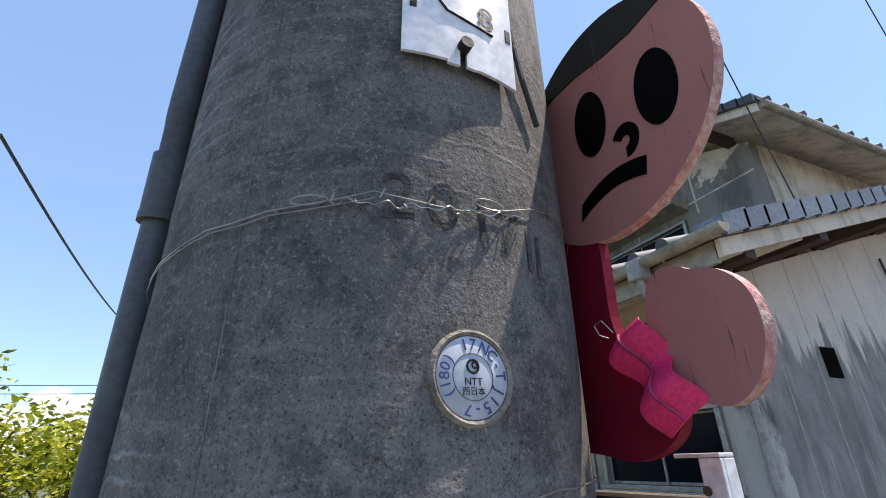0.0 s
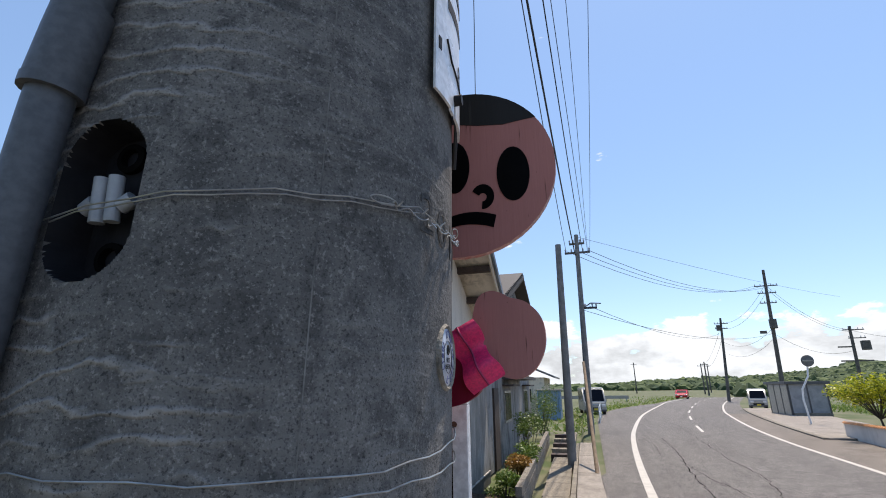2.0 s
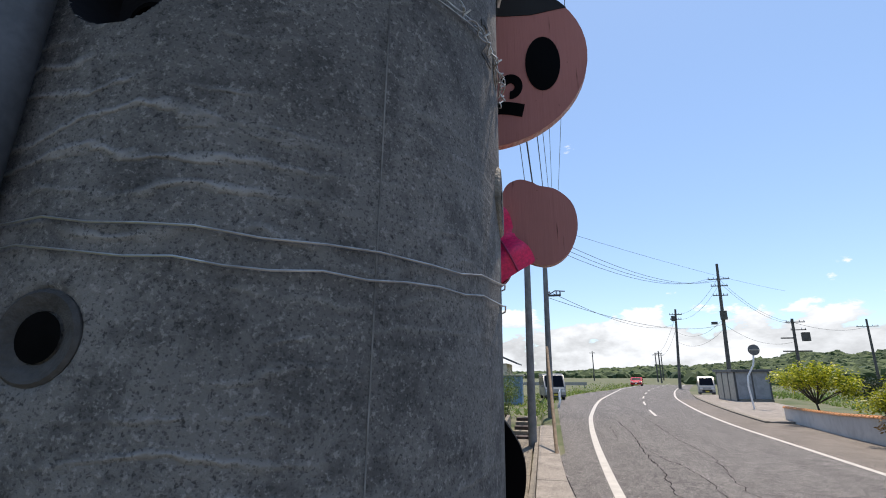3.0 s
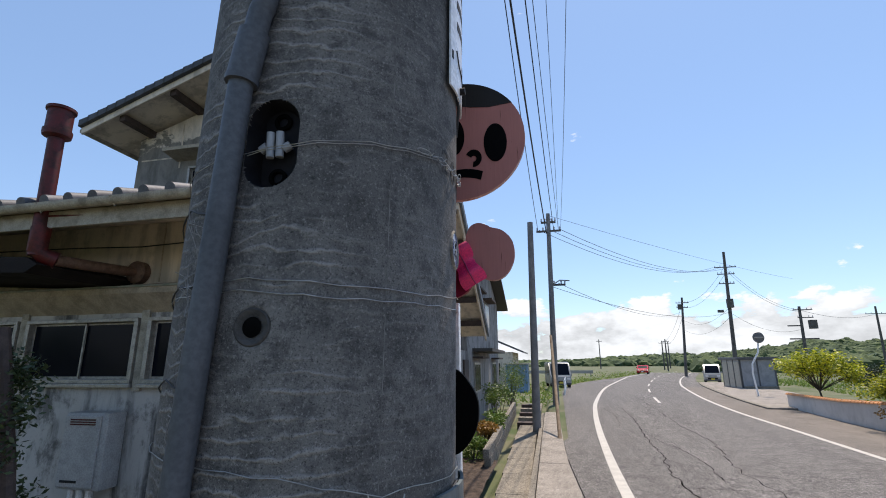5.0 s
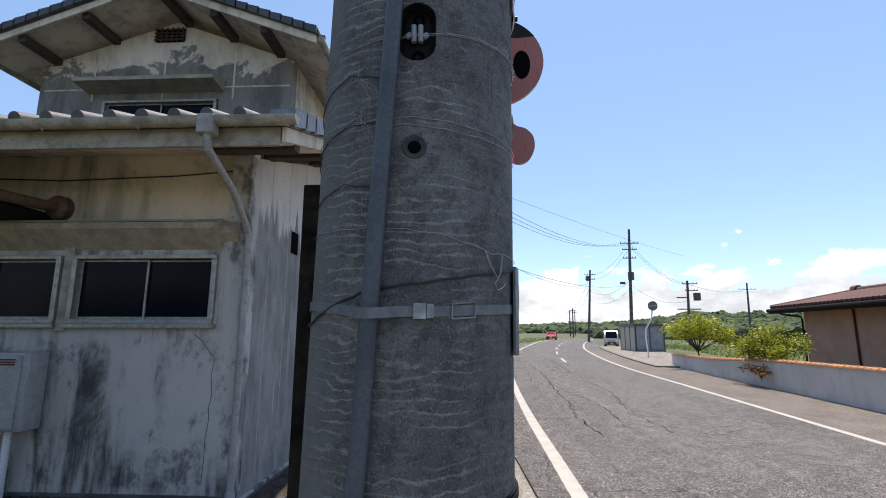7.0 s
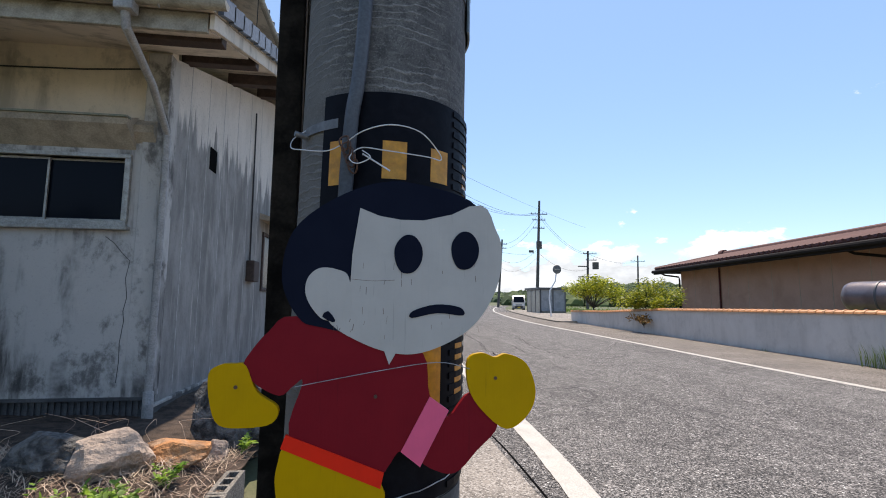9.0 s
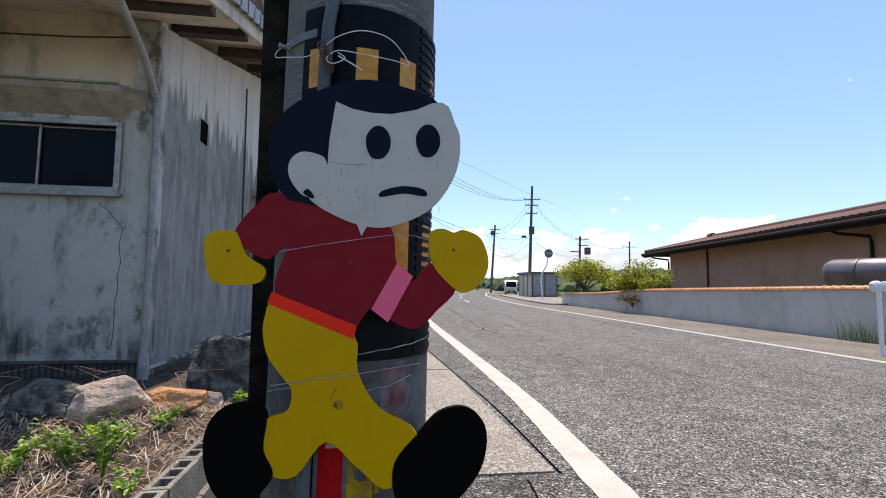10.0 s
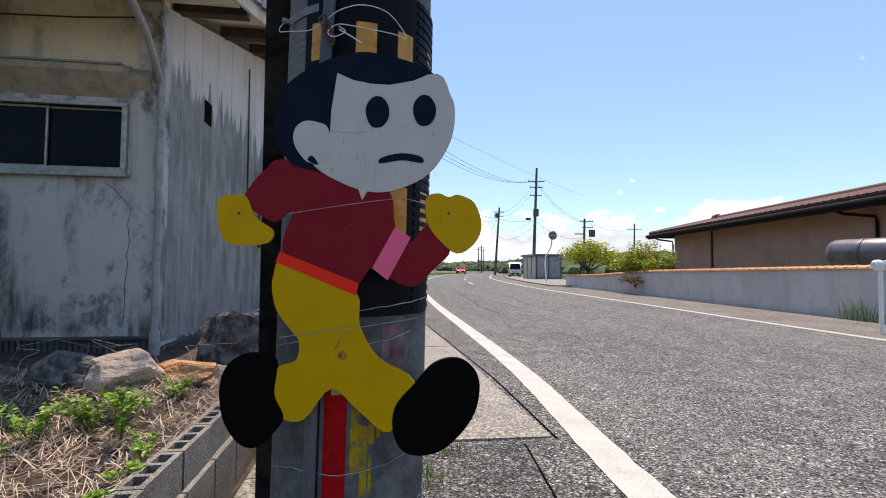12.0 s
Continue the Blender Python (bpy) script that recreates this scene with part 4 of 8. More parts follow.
part("ribbed_sheet", bm, "foundation", house)
part("wall_ledge", boxed((-9.6, HY - 0.02, 0.125), (HX + 0.01, HY + 0.03, 0.16), 0.006), "foundation", house)
bm = bmesh.new()
gab = [(HY + 0.2, -0.35), (13.4, -0.35), (13.4, 3.2), (9.4, 5.42), (HY + 0.2, 3.86)]
prism(bm, gab, "x", HX - 0.2, HX)
part("side_wall", finished(bm), "side_wall", house, "streaked grey rendered gable wall facing the road")
part("side_plinth", boxed((HX - 0.1, HY + 0.02, -0.36), (HX + 0.02, 13.42, 0.03)), "foundation", house)
part("plinth_ledge", boxed((HX - 0.05, HY + 0.02, 0.03), (HX + 0.035, 13.42, 0.065), 0.008), "front_wall", house)
part("corner_pier", boxed((HX - 0.22, HY - 0.012, 0.14), (HX + 0.016, HY + 0.24, 3.82), 0.012), "front_wall", house, "pale corner pier of the wall")
# limy seams of the panel joints down the gable wall
for k, y in enumerate((4.75, 5.35, 5.95, 6.6, 7.3, 8.0, 10.9, 11.6, 12.3)):
    part("panel_joint", boxed((HX - 0.01, y, 0.08), (HX + 0.0015, y + 0.016, 3.9 + 0.3 * (y - 4.4) * (y < 9.4))), "lime", house)
part("wall_crack", rod([(-2.824, HY, 1.79), (-2.733, HY, 1.722), (-2.66, HY, 1.63), (-2.571, HY, 1.54), (-2.6, HY, 1.36), (-2.575, HY, 1.16), (-2.6, HY, 1.02), (-2.586, HY, 0.919), (-2.61, HY, 0.7), (-2.603, HY, 0.508), (-2.615, HY, 0.3)], 0.004, 4), "foundation", house, "thin crack down the rendered wall")
# small dark vents: black boxes painted for the shade inside
part("wall_vent", boxed((HX - 0.02, 5.47, 2.9), (HX + 0.008, 5.72, 3.21)), "void", house, "square dark opening in the wall")
part("wall_vent", boxed((HX + 0.015, 6.6, -0.2), (HX + 0.026, 6.85, 0.0)), "void", house)


def sash_window(x0, x1, z0, z1, y):
    # black box behind the panes stands in for the dim room's shade
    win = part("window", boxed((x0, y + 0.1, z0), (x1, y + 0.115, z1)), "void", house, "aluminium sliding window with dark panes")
    f = 0.045
    bm = bmesh.new()
    for lo, hi in (((x0 - 0.03, z0 - 0.05), (x1 + 0.03, z0)), ((x0 - 0.03, z1), (x1 + 0.03, z1 + 0.045)), ((x0 - 0.035, z0), (x0 + f * 0.5, z1)), ((x1 - f * 0.5, z0), (x1 + 0.035, z1))):
        box(bm, (lo[0], y - 0.045, lo[1]), (hi[0], y + 0.09, hi[1]), 0, 0.006)
    part("window_frame", bm, "alu", win)
    mid = (x0 + x1) / 2
    for a, b, d in ((x0 + 0.02, mid + 0.015, 0.03), (mid - 0.015, x1 - 0.02, 0.055)):
        bm = bmesh.new()
        for lo, hi in (((a, z0), (b, z0 + 0.03)), ((a, z1 - 0.025), (b, z1)), ((a, z0 + 0.03), (a + 0.022, z1 - 0.025)), ((b - 0.022, z0 + 0.03), (b, z1 - 0.025))):
            box(bm, (lo[0], y + d, lo[1]), (hi[0], y + d + 0.02, hi[1]), 0, 0.003)
        part("sash", bm, "alu", win)
        part("pane", boxed((a + 0.02, y + d + 0.006, z0 + 0.028), (b - 0.02, y + d + 0.012, z1 - 0.023)), "pane", win)
    part("window_sill", boxed((x0 - 0.06, y - 0.075, z0 - 0.095), (x1 + 0.06, y + 0.02, z0 - 0.05), 0.008), "alu", win)


for w in wins:
    sash_window(*w, HY)
# mullion posts and the long hood over the windows
for x in (-4.34, -6.17):
    part("window_post", boxed((x - 0.055, HY - 0.03, 1.82), (x + 0.055, HY + 0.02, 2.8), 0.006), "gutter", house)
bm = bmesh.new()
prism(bm, [(HY + 0.0, 2.725), (HY - 0.22, 2.93), (HY - 0.22, 3.0), (HY + 0.0, 3.08)], "x", -9.5, HX - 0.28)
prism(bm, [(HY + 0.0, 2.8), (HY - 0.08, 2.9), (HY - 0.08, 2.98), (HY + 0.0, 3.06)], "x", HX - 0.28, HX - 0.08)
part("window_hood", finished(bm), "hoodmat", house, "weathered sheet hood over the windows")
part("hood_flashing", boxed((-9.5, HY - 0.245, 3.0), (HX - 0.27, HY - 0.16, 3.022), 0.004), "hoodedge", house)
part("panel_joint", boxed((-4.3, HY + 0.042, 3.1), (-4.285, HY + 0.052, 4.0)), "hoodmat", house)

# lower roof: front and rear slopes meeting at a ridge
EY, EZ, RY, RZ, BY, BZ, VX = 3.0, 3.68, 9.4, 5.66, 13.75, 2.9, -1.45
WX = -9.9
bm = bmesh.new()
prism(bm, [(EY, EZ - 0.02), (EY, EZ + 0.04), (RY, RZ + 0.04), (BY, BZ + 0.04), (BY, BZ - 0.02), (RY, RZ - 0.05)], "x", WX, VX - 0.03)
part("roof", finished(bm), "soffit", house, "pale plastered soffit under the tiled roof")
bm = bmesh.new()
prism(bm, [(EY - 0.02, EZ + 0.044), (EY - 0.02, EZ + 0.07), (RY, RZ + 0.07), (BY + 0.02, BZ + 0.07), (BY + 0.02, BZ + 0.044), (RY, RZ + 0.044)], "x", WX, VX)
roof_cover = part("roof_covering", finished(bm), "rooftile", house, "grey fired clay roof tiles")
# a row of round-ended eave tiles and the rolls that run up from them
bm = bmesh.new()
slope = math.atan2(RZ - EZ, RY - EY)
tile_x = [VX - 0.42 - 0.3 * k for k in range(27)]
for x in tile_x:
    pts = [(x, EY - 0.02 + t * (RY - EY), EZ + 0.07 + t * (RZ - EZ)) for t in (0.05, 0.5, 0.99)]
    sweep(bm, pts, 0.05, 10, 0, True)
tagged(part("tile_rolls", bm, "rooftile", house, smooth=True), kind="stuff")
for x in tile_x:
    bm = bmesh.new()
    sweep(bm, [(x, EY - 0.075, EZ + 0.06), (x, EY - 0.06, EZ + 0.064), (x, EY + 0.3, EZ + 0.174)], 0.062, 14, 0, True)
    part("eave_tile", bm, "rooftile", house, smooth=True)
# verge tiles hooked over the gable edge, front slope then rear slope
for (y0, z0, y1, z1, cnt) in ((EY + 0.05, EZ, RY, RZ, 23), (RY, RZ, BY, BZ, 18)):
    for k in range(cnt):
        a, b = k / cnt, (k + 1.12) / cnt
        ya, yb, za, zb = y0 + a * (y1 - y0), y0 + b * (y1 - y0), z0 + a * (z1 - z0), z0 + b * (z1 - z0)
        bm = bmesh.new()
        d = 0.022 if z1 > z0 else -0.022
        q = [(ya, za - 0.02 + max(0, -d)), (yb, zb - 0.02 + max(0, d)), (yb, zb + 0.155 + max(0, d)), (ya, za + 0.155 + max(0, -d))]
        prism(bm, q, "x", VX - 0.01, VX + 0.04)
        prism(bm, [(p[0], p[1] + (0.0 if i > 1 else 0.12)) for i, p in enumerate(q)], "x", VX - 0.2, VX - 0.01)
        part("verge_tile", finished(bm), "tileblue", house)
part("ridge_tile", rod([(WX, RY, RZ + 0.15), (VX + 0.02, RY, RZ + 0.15)], 0.11, 12), "rooftile", house)
# verge boards, purlin ends and soffit battens on the gable
for (y0, z0, y1, z1) in ((EY + 0.05, EZ, RY, RZ), (RY, RZ, BY, BZ)):
    bm = bmesh.new()
    prism(bm, [(y0, z0 - 0.16), (y1, z1 - 0.16), (y1, z1 - 0.02), (y0, z0 - 0.02)], "x", VX - 0.075, VX - 0.035)
    part("verge_board", finished(bm), "soffit", house)
for y in (3.45, 4.6, 6.2, 7.8, 9.4, 10.3, 11.2, 12.1, 13.0):
    z = EZ + (y - EY) * (RZ - EZ) / (RY - EY) if y <= RY else RZ + (y - RY) * (BZ - RZ) / (BY - RY)
    part("purlin", boxed((HX - 0.05, y - 0.07, z - 0.24), (VX - 0.08, y + 0.07, z - 0.08), 0.01), "brownwood", house, "dark timber purlin end")
part("eave_beam", boxed((WX, EY + 0.05, EZ - 0.19), (VX - 0.09, EY + 0.09, EZ - 0.015), 0.006), "gutter", house)
bm = bmesh.new()
prism(bm, [(EY + 0.09, EZ - 0.15), (HY + 0.1, EZ + 0.2), (HY + 0.1, EZ + 0.25), (EY + 0.09, EZ - 0.1)], "x", WX, VX - 0.09)
part("eave_soffit", finished(bm), "soffit", house)
# gutter
bm = bmesh.new()
arc = [(EY - 0.06 + 0.06 * math.cos(a), EZ + 0.03 + 0.075 * math.sin(a)) for a in (math.pi * (1 + i / 10) for i in range(11))]
prism(bm, arc + [(p[0], p[1]) for p in ((EY - 0.008, EZ + 0.03), (EY - 0.112, EZ + 0.03))], "x", WX, VX + 0.1)
gut_ob = part("gutter", finished(bm), "gutter", house, "weathered cream half-round gutter")
for k in range(9):
    part("gutter_bracket", rod([(-1.9 - k * 0.9, EY + 0.0, EZ + 0.05), (-1.9 - k * 0.9, EY - 0.06, EZ - 0.06), (-1.9 - k * 0.9, EY - 0.125, EZ + 0.03)], 0.009, 6), "alu", house)
lead = part("downpipe", rod([(-2.16, EY - 0.06, EZ - 0.12), (-2.16, EY - 0.03, EZ - 0.24), (-2.22, 3.6, 3.22), (-2.27, 4.0, 2.98), (-2.272, HY - 0.06, 2.88), (-2.272, HY - 0.06, 0.2), (-2.27, HY - 0.06, 0.08)], 0.036, 12), "pipe", house, "grey plastic downpipe", smooth=True)
part("outlet_box", boxed((-2.23, EY - 0.13, EZ - 0.13), (-2.08, EY - 0.0, EZ + 0.05), 0.02), "pipe", lead)
for z in (0.35, 1.45, 2.6):
    part("pipe_clip", rod([(-2.272, HY - 0.06, z), (-2.272, HY - 0.06, z + 0.04)], 0.044, 12), "pipe", lead)
part("pipe_shoe", rod([(-2.27, HY - 0.06, 0.22), (-2.25, HY - 0.1, 0.1), (-2.25, HY - 0.1, -0.06)], 0.05, 12), "pipe", lead)

# upper storey with its own gable roof, ridge running back
GX0, GX1, GY = -8.05, -3.1, 7.1
PX, PZ, LX, RX2, TZ = -5.45, 7.9, -8.62, -2.4, 6.75
part("upper_front_wall", wall_with_holes(GX0, GX1, 4.4, 6.5, GY, GY + 0.2, [(-6.75, -4.5, 4.9, 6.1)]), "gable_wall", house, "mould-stained grey gable wall")
bm = bmesh.new()
prism(bm, [(GX0, 6.5), (GX1, 6.5), (GX1, 6.85), (PX, 7.72), (GX0, 6.85)], "y", GY, GY + 0.2)
part("gable_top", finished(bm), "gable_wall", house)
part("upper_side_wall", boxed((GX1 - 0.2, GY + 0.2, 4.0), (GX1, 13.5, 6.85)), "upper_front", house)
part("upper_side_wall", boxed((GX0, GY + 0.2, 4.0), (GX0 + 0.2, 13.5, 6.85)), "gable_wall", house)
for x in (-7.0, -5.62, -4.25):
    part("panel_joint", boxed((x, GY - 0.006, 6.1), (x + 0.03, GY + 0.01, 7.1)), "upper_front", house)
part("panel_joint", boxed((GX0 + 0.1, GY - 0.005, 6.33), (GX1 - 0.05, GY + 0.01, 6.36)), "upper_front", house)
for sx, tip in ((-1, LX), (1, RX2)):
    bm = bmesh.new()
    prism(bm, [(PX, PZ), (tip, TZ), (tip, TZ + 0.07), (PX, PZ + 0.07)], "y", GY - 0.85, 13.9)
    part("upper_roof", finished(bm), "soffit", house, "plastered soffit of the upper gable roof")
    bm = bmesh.new()
    prism(bm, [(PX, PZ + 0.075), (tip + sx * 0.04, TZ + 0.06), (tip + sx * 0.04, TZ + 0.12), (PX, PZ + 0.135)], "y", GY - 0.87, 13.92)
    part("upper_covering", finished(bm), "rooftile", house)
    bm = bmesh.new()
    prism(bm, [(PX, PZ - 0.11), (tip, TZ - 0.11), (tip, TZ + 0.0), (PX, PZ)], "y", GY - 0.86, GY - 0.82)
    part("bargeboard", finished(bm), "soffit", house)
    for k in range(15):
        a, b = k / 15, (k + 1.1) / 15
        xa, xb, za, zb = PX + a * (tip - PX), PX + b * (tip - PX), PZ + a * (TZ - PZ), PZ + b * (TZ - PZ)
        bm = bmesh.new()
        prism(bm, [(xa, za + 0.02 + 0.015), (xb, zb + 0.035), (xb, zb + 0.175), (xa, za + 0.15)], "y", GY - 0.93, GY - 0.6)
        part("verge_tile", finished(bm), "rooftile", house)
part("ridge_tile", rod([(PX, GY - 0.95, PZ + 0.19), (PX, 13.9, PZ + 0.19)], 0.12, 12), "rooftile", house)
part("ridge_end", rod([(PX, GY - 1.0, PZ + 0.21), (PX, GY - 0.9, PZ + 0.21)], 0.15, 14), "rooftile", house, "round end tile of the ridge")
for k in range(16):
    part("eave_tile", rod([(RX2 + 0.05, GY - 0.6 + 0.42 * k, TZ + 0.12), (RX2 - 0.3, GY - 0.6 + 0.42 * k, TZ + 0.25)], 0.075, 10), "rooftile", house, smooth=True)
for tip in (LX, RX2):
    part("upper_gutter", rod([(tip + (0.06 if tip > PX else -0.06), GY - 0.8, TZ + 0.0), (tip + (0.06 if tip > PX else -0.06), 13.8, TZ - 0.03)], 0.06, 10), "gutter", house)
for x in (-7.75, -6.62, -5.2, -4.28, -3.35):
    z = PZ + (TZ - PZ) * abs(x - PX) / abs((LX if x < PX else RX2) - PX)
    part("purlin", boxed((x - 0.07, GY - 0.78, z - 0.2), (x + 0.07, GY + 0.02, z - 0.06), 0.01), "brownwood", house, "dark timber purlin end")
vent = part("gable_vent", boxed((-5.83, GY - 0.02, 7.3), (-5.28, GY + 0.01, 7.56)), "void", house, "dark slatted gable vent")
for k in range(4):
    part("vent_slat", boxed((-5.86, GY - 0.05, 7.32 + k * 0.07), (-5.25, GY - 0.022, 7.35 + k * 0.07)), "brownwood", vent)
for k in range(6):
    part("vent_bar", boxed((-5.82 + k * 0.105, GY - 0.065, 7.28), (-5.8 + k * 0.105, GY - 0.048, 7.58)), "brownwood", vent)
sash_window(-6.7, -4.55, 4.95, 6.05, GY)
bm = bmesh.new()
prism(bm, [(GY + 0.05, 6.24), (GY - 0.42, 6.3), (GY - 0.42, 6.37), (GY + 0.05, 6.48)], "x", -7.05, -4.4)
part("window_hood", finished(bm), "hoodmat", house, "weathered sheet hood over the upper window")

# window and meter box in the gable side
# black backing box, the shade of the room put into its colour
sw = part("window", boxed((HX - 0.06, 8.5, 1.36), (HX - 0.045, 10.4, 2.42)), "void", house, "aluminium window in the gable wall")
bm = bmesh.new()
for lo, hi in (((8.45, 1.3), (10.45, 1.37)), ((8.45, 2.4), (10.45, 2.46)), ((8.45, 1.37), (8.53, 2.4)), ((10.37, 1.37), (10.45, 2.4)), ((9.4, 1.37), (9.48, 2.4))):
    box(bm, (HX - 0.04, lo[0], lo[1]), (HX + 0.035, hi[0], hi[1]), 0, 0.005)
part("window_frame", bm, "brownwood", sw)
for a, b in ((8.53, 9.4), (9.48, 10.37)):
    part("pane", boxed((HX + 0.002, a, 1.37), (HX + 0.01, b, 2.4)), "pane", sw)
bm = bmesh.new()
prism(bm, [(HX - 0.02, 2.68), (HX + 0.42, 2.6), (HX + 0.42, 2.66), (HX - 0.02, 2.8)], "y", 8.2, 10.9)
part("window_hood", finished(bm), "hoodmat", house)
part("meter_box", boxed((HX - 0.01, 7.45, 1.45), (HX + 0.14, 7.8, 1.82), 0.02), "brownwood", house, "small dark meter box on the wall")
part("service_cable", rod([(HX + 0.02, 7.6, 1.82), (HX + 0.02, 7.58, 3.0), (HX + 0.03, 7.5, 4.5)], 0.014, 6), "cable", house)

# ---------- things on the front wall ----------
flue = thing("stove_flue", (-4.62, HY - 0.9, 3.2), "rusty red-brown stove flue with a cylindrical cowl", "flue")
fx, fy = -4.7, 3.05
part("flue_pipe", rod([(fx, fy, 3.2), (fx - 0.05, fy, 4.55)], 0.075, 16), "rust", flue, smooth=True)
bm = bmesh.new()
lathe(bm, (fx - 0.05, fy, 4.5), (0, 0, 1), [(0.07, 0), (0.13, 0.03), (0.135, 0.06), (0.135, 0.1)], 20)
part("cowl_base", finished(bm), "rust", flue, smooth=True)
bm = bmesh.new()
lathe(bm, (fx - 0.05, fy, 4.58), (0, 0, 1), [(0.12, 0), (0.12, 0.24), (0.14, 0.25), (0.14, 0.28), (0.12, 0.29)], 20)
part("cowl", finished(bm), "rust", flue, "rusty perforated cowl", smooth=True)
part("flue_elbow", rod([(fx, fy, 3.5), (fx, fy, 3.26), (fx + 0.03, fy + 0.06, 3.2), (fx + 0.1, fy + 0.14, 3.17)], 0.088, 14), "rust", flue, smooth=True)
part("flue_arm", rod([(fx + 0.08, fy + 0.12, 3.175), (-4.56, HY + 0.06, 3.22)], 0.06, 14), "fluebrown", flue, smooth=True)
bm = bmesh.new()
lathe(bm, (-4.56, HY - 0.02, 3.22), (0, 1, 0), [(0.1, -0.06), (0.14, -0.03), (0.14, 0.06)], 20)
part("wall_flange", finished(bm), "fluebrown", flue, smooth=True)
part("stay_rod", rod([(fx, fy, 3.62), (fx + 0.5, EY + 0.06, 3.6)], 0.012, 6), "rust", flue)

heater = thing("water_heater", (-4.7, HY - 0.1, 0.78), "beige wall-mounted gas water heater", "water heater")
part("casing", boxed((-5.0, HY - 0.24, 0.8), (-4.42, HY - 0.002, 1.6), 0.03), "heater", heater, smooth=True)
part("front_cover", boxed((-4.98, HY - 0.262, 0.83), (-4.5, HY - 0.238, 1.57), 0.012), "heater", heater)
bm = bmesh.new()
for k in range(3):
    box(bm, (-4.9, HY - 0.27, 1.47 + k * 0.025), (-4.56, HY - 0.258, 1.483 + k * 0.025))
part("exhaust_slots", bm, "rust", heater, "rusty exhaust slots")
for x in (-4.9, -4.78, -4.66):
    part("feed_pipe", rod([(x, HY - 0.12, 0.82), (x, HY - 0.12, 0.4), (x - 0.02, HY - 0.1, -0.1)], 0.035, 10), "enamel", heater)
part("maker_mark", boxed((-4.92, HY - 0.266, 0.88), (-4.7, HY - 0.261, 0.905)), "ink", heater)

solid("wall_cable", rod([(-9, HY + 0.02, 3.66), (-5.6, HY + 0.02, 3.6), (-4.6, HY + 0.025, 3.56), (-3.2, HY + 0.025, 3.6), (-2.4, HY + 0.025, 3.66)], 0.008, 6), "cable", "thin dark cable pinned along the wall", "cable")
awn = thing("lean_to_roof", (-6.2, 3.4, 3.1), "dark sagging lean-to roof by the flue", "lean-to roof")
part("roof_sheet", finished((lambda b: (prism(b, [(-9.0, 3.25), (-4.75, 3.02), (-4.6, 3.1), (-4.75, 3.18), (-9.0, 3.45)], "y", 3.0, HY), b)[1])(bmesh.new())), "fasciadark", awn)
part("support_post", boxed((-8.9, 3.1, -0.2), (-8.8, 3.2, 3.3)), "oldwood", awn)

# ---------- the roadside utility pole ----------
AX0, AY0, AXS, AYS, PR, PT = 0.0032, 0.0146, 0.0151, 0.0131, 0.1938, 0.0014
POLE_TURN = -3.0


def axis_at(z):
    return Vector((AX0 + AXS * z, AY0 + AYS * z, z))


def on_pole(deg, z, out=0.0):
    """A place on the pole's skin: degrees round it, height, and how far proud."""
    a = radians(deg + POLE_TURN)
    r = PR - PT * z + out
    return axis_at(z) + Vector((r * math.cos(a), r * math.sin(a), 0))


def pole_sheet(bm, d0, d1, z0, z1, inner, outer, mi=0, steps=None, rows=1):
    """A curved sheet that hugs the pole, with thickness."""
    n = steps or max(2, int(abs(d1 - d0) / 5))
    def ring(z, out):
        return [bm.verts.new(on_pole(d0 + (d1 - d0) * i / n, z, out)) for i in range(n + 1)]
    zs = [z0 + (z1 - z0) * j / rows for j in range(rows + 1)]
    outs, ins = [ring(z, outer) for z in zs], [ring(z, inner) for z in (z0, z1)]
    for a, b in zip(outs, outs[1:]):
        for i in range(n):
            bm.faces.new((a[i], a[i + 1], b[i + 1], b[i])).material_index = mi
    for i in range(n):
        bm.faces.new((ins[0][i + 1], ins[0][i], outs[0][i], outs[0][i + 1])[::-1]).material_index = mi
        bm.faces.new((ins[1][i], ins[1][i + 1], outs[-1][i + 1], outs[-1][i])[::-1]).material_index = mi
    for i in (0, n):
        bm.faces.new([r[i] for r in outs] + [ins[1][i], ins[0][i]]).material_index = mi


def sheet_part(name, d0, d1, z0, z1, inner, outer, mat, parent, label=""):
    bm = bmesh.new()
    pole_sheet(bm, d0, d1, z0, z1, inner, outer)
    return part(name, finished(bm), mat, parent, label, smooth=True)


pole = thing("utility_pole", (AX0, AY0, -0.3), "weathered grey spun-concrete utility pole beside the road", "utility pole")
bm = bmesh.new()
OV_D, OV_Z, OV_W, OV_H = -83.1, 2.366, 0.0305, 0.0535
HO_D, HO_Z = -82.8, 2.155


def dent(deg, z):
    """Depth of the oval pocket and the round bore at a place on the skin."""
    r = PR - PT * z
    u = radians(deg - OV_D) * r
    v = z - OV_Z
    e = max(abs(v) - (OV_H - OV_W), 0.0)
    d = math.hypot(u, e) / OV_W
    depth = 0.026 * min(max((1.05 - d) / 0.09, 0.0), 1.0)
    h = math.hypot(radians(deg - HO_D) * r, z - HO_Z)
    return depth + 0.004 * min(max((0.0215 - h) / 0.004, 0), 1)


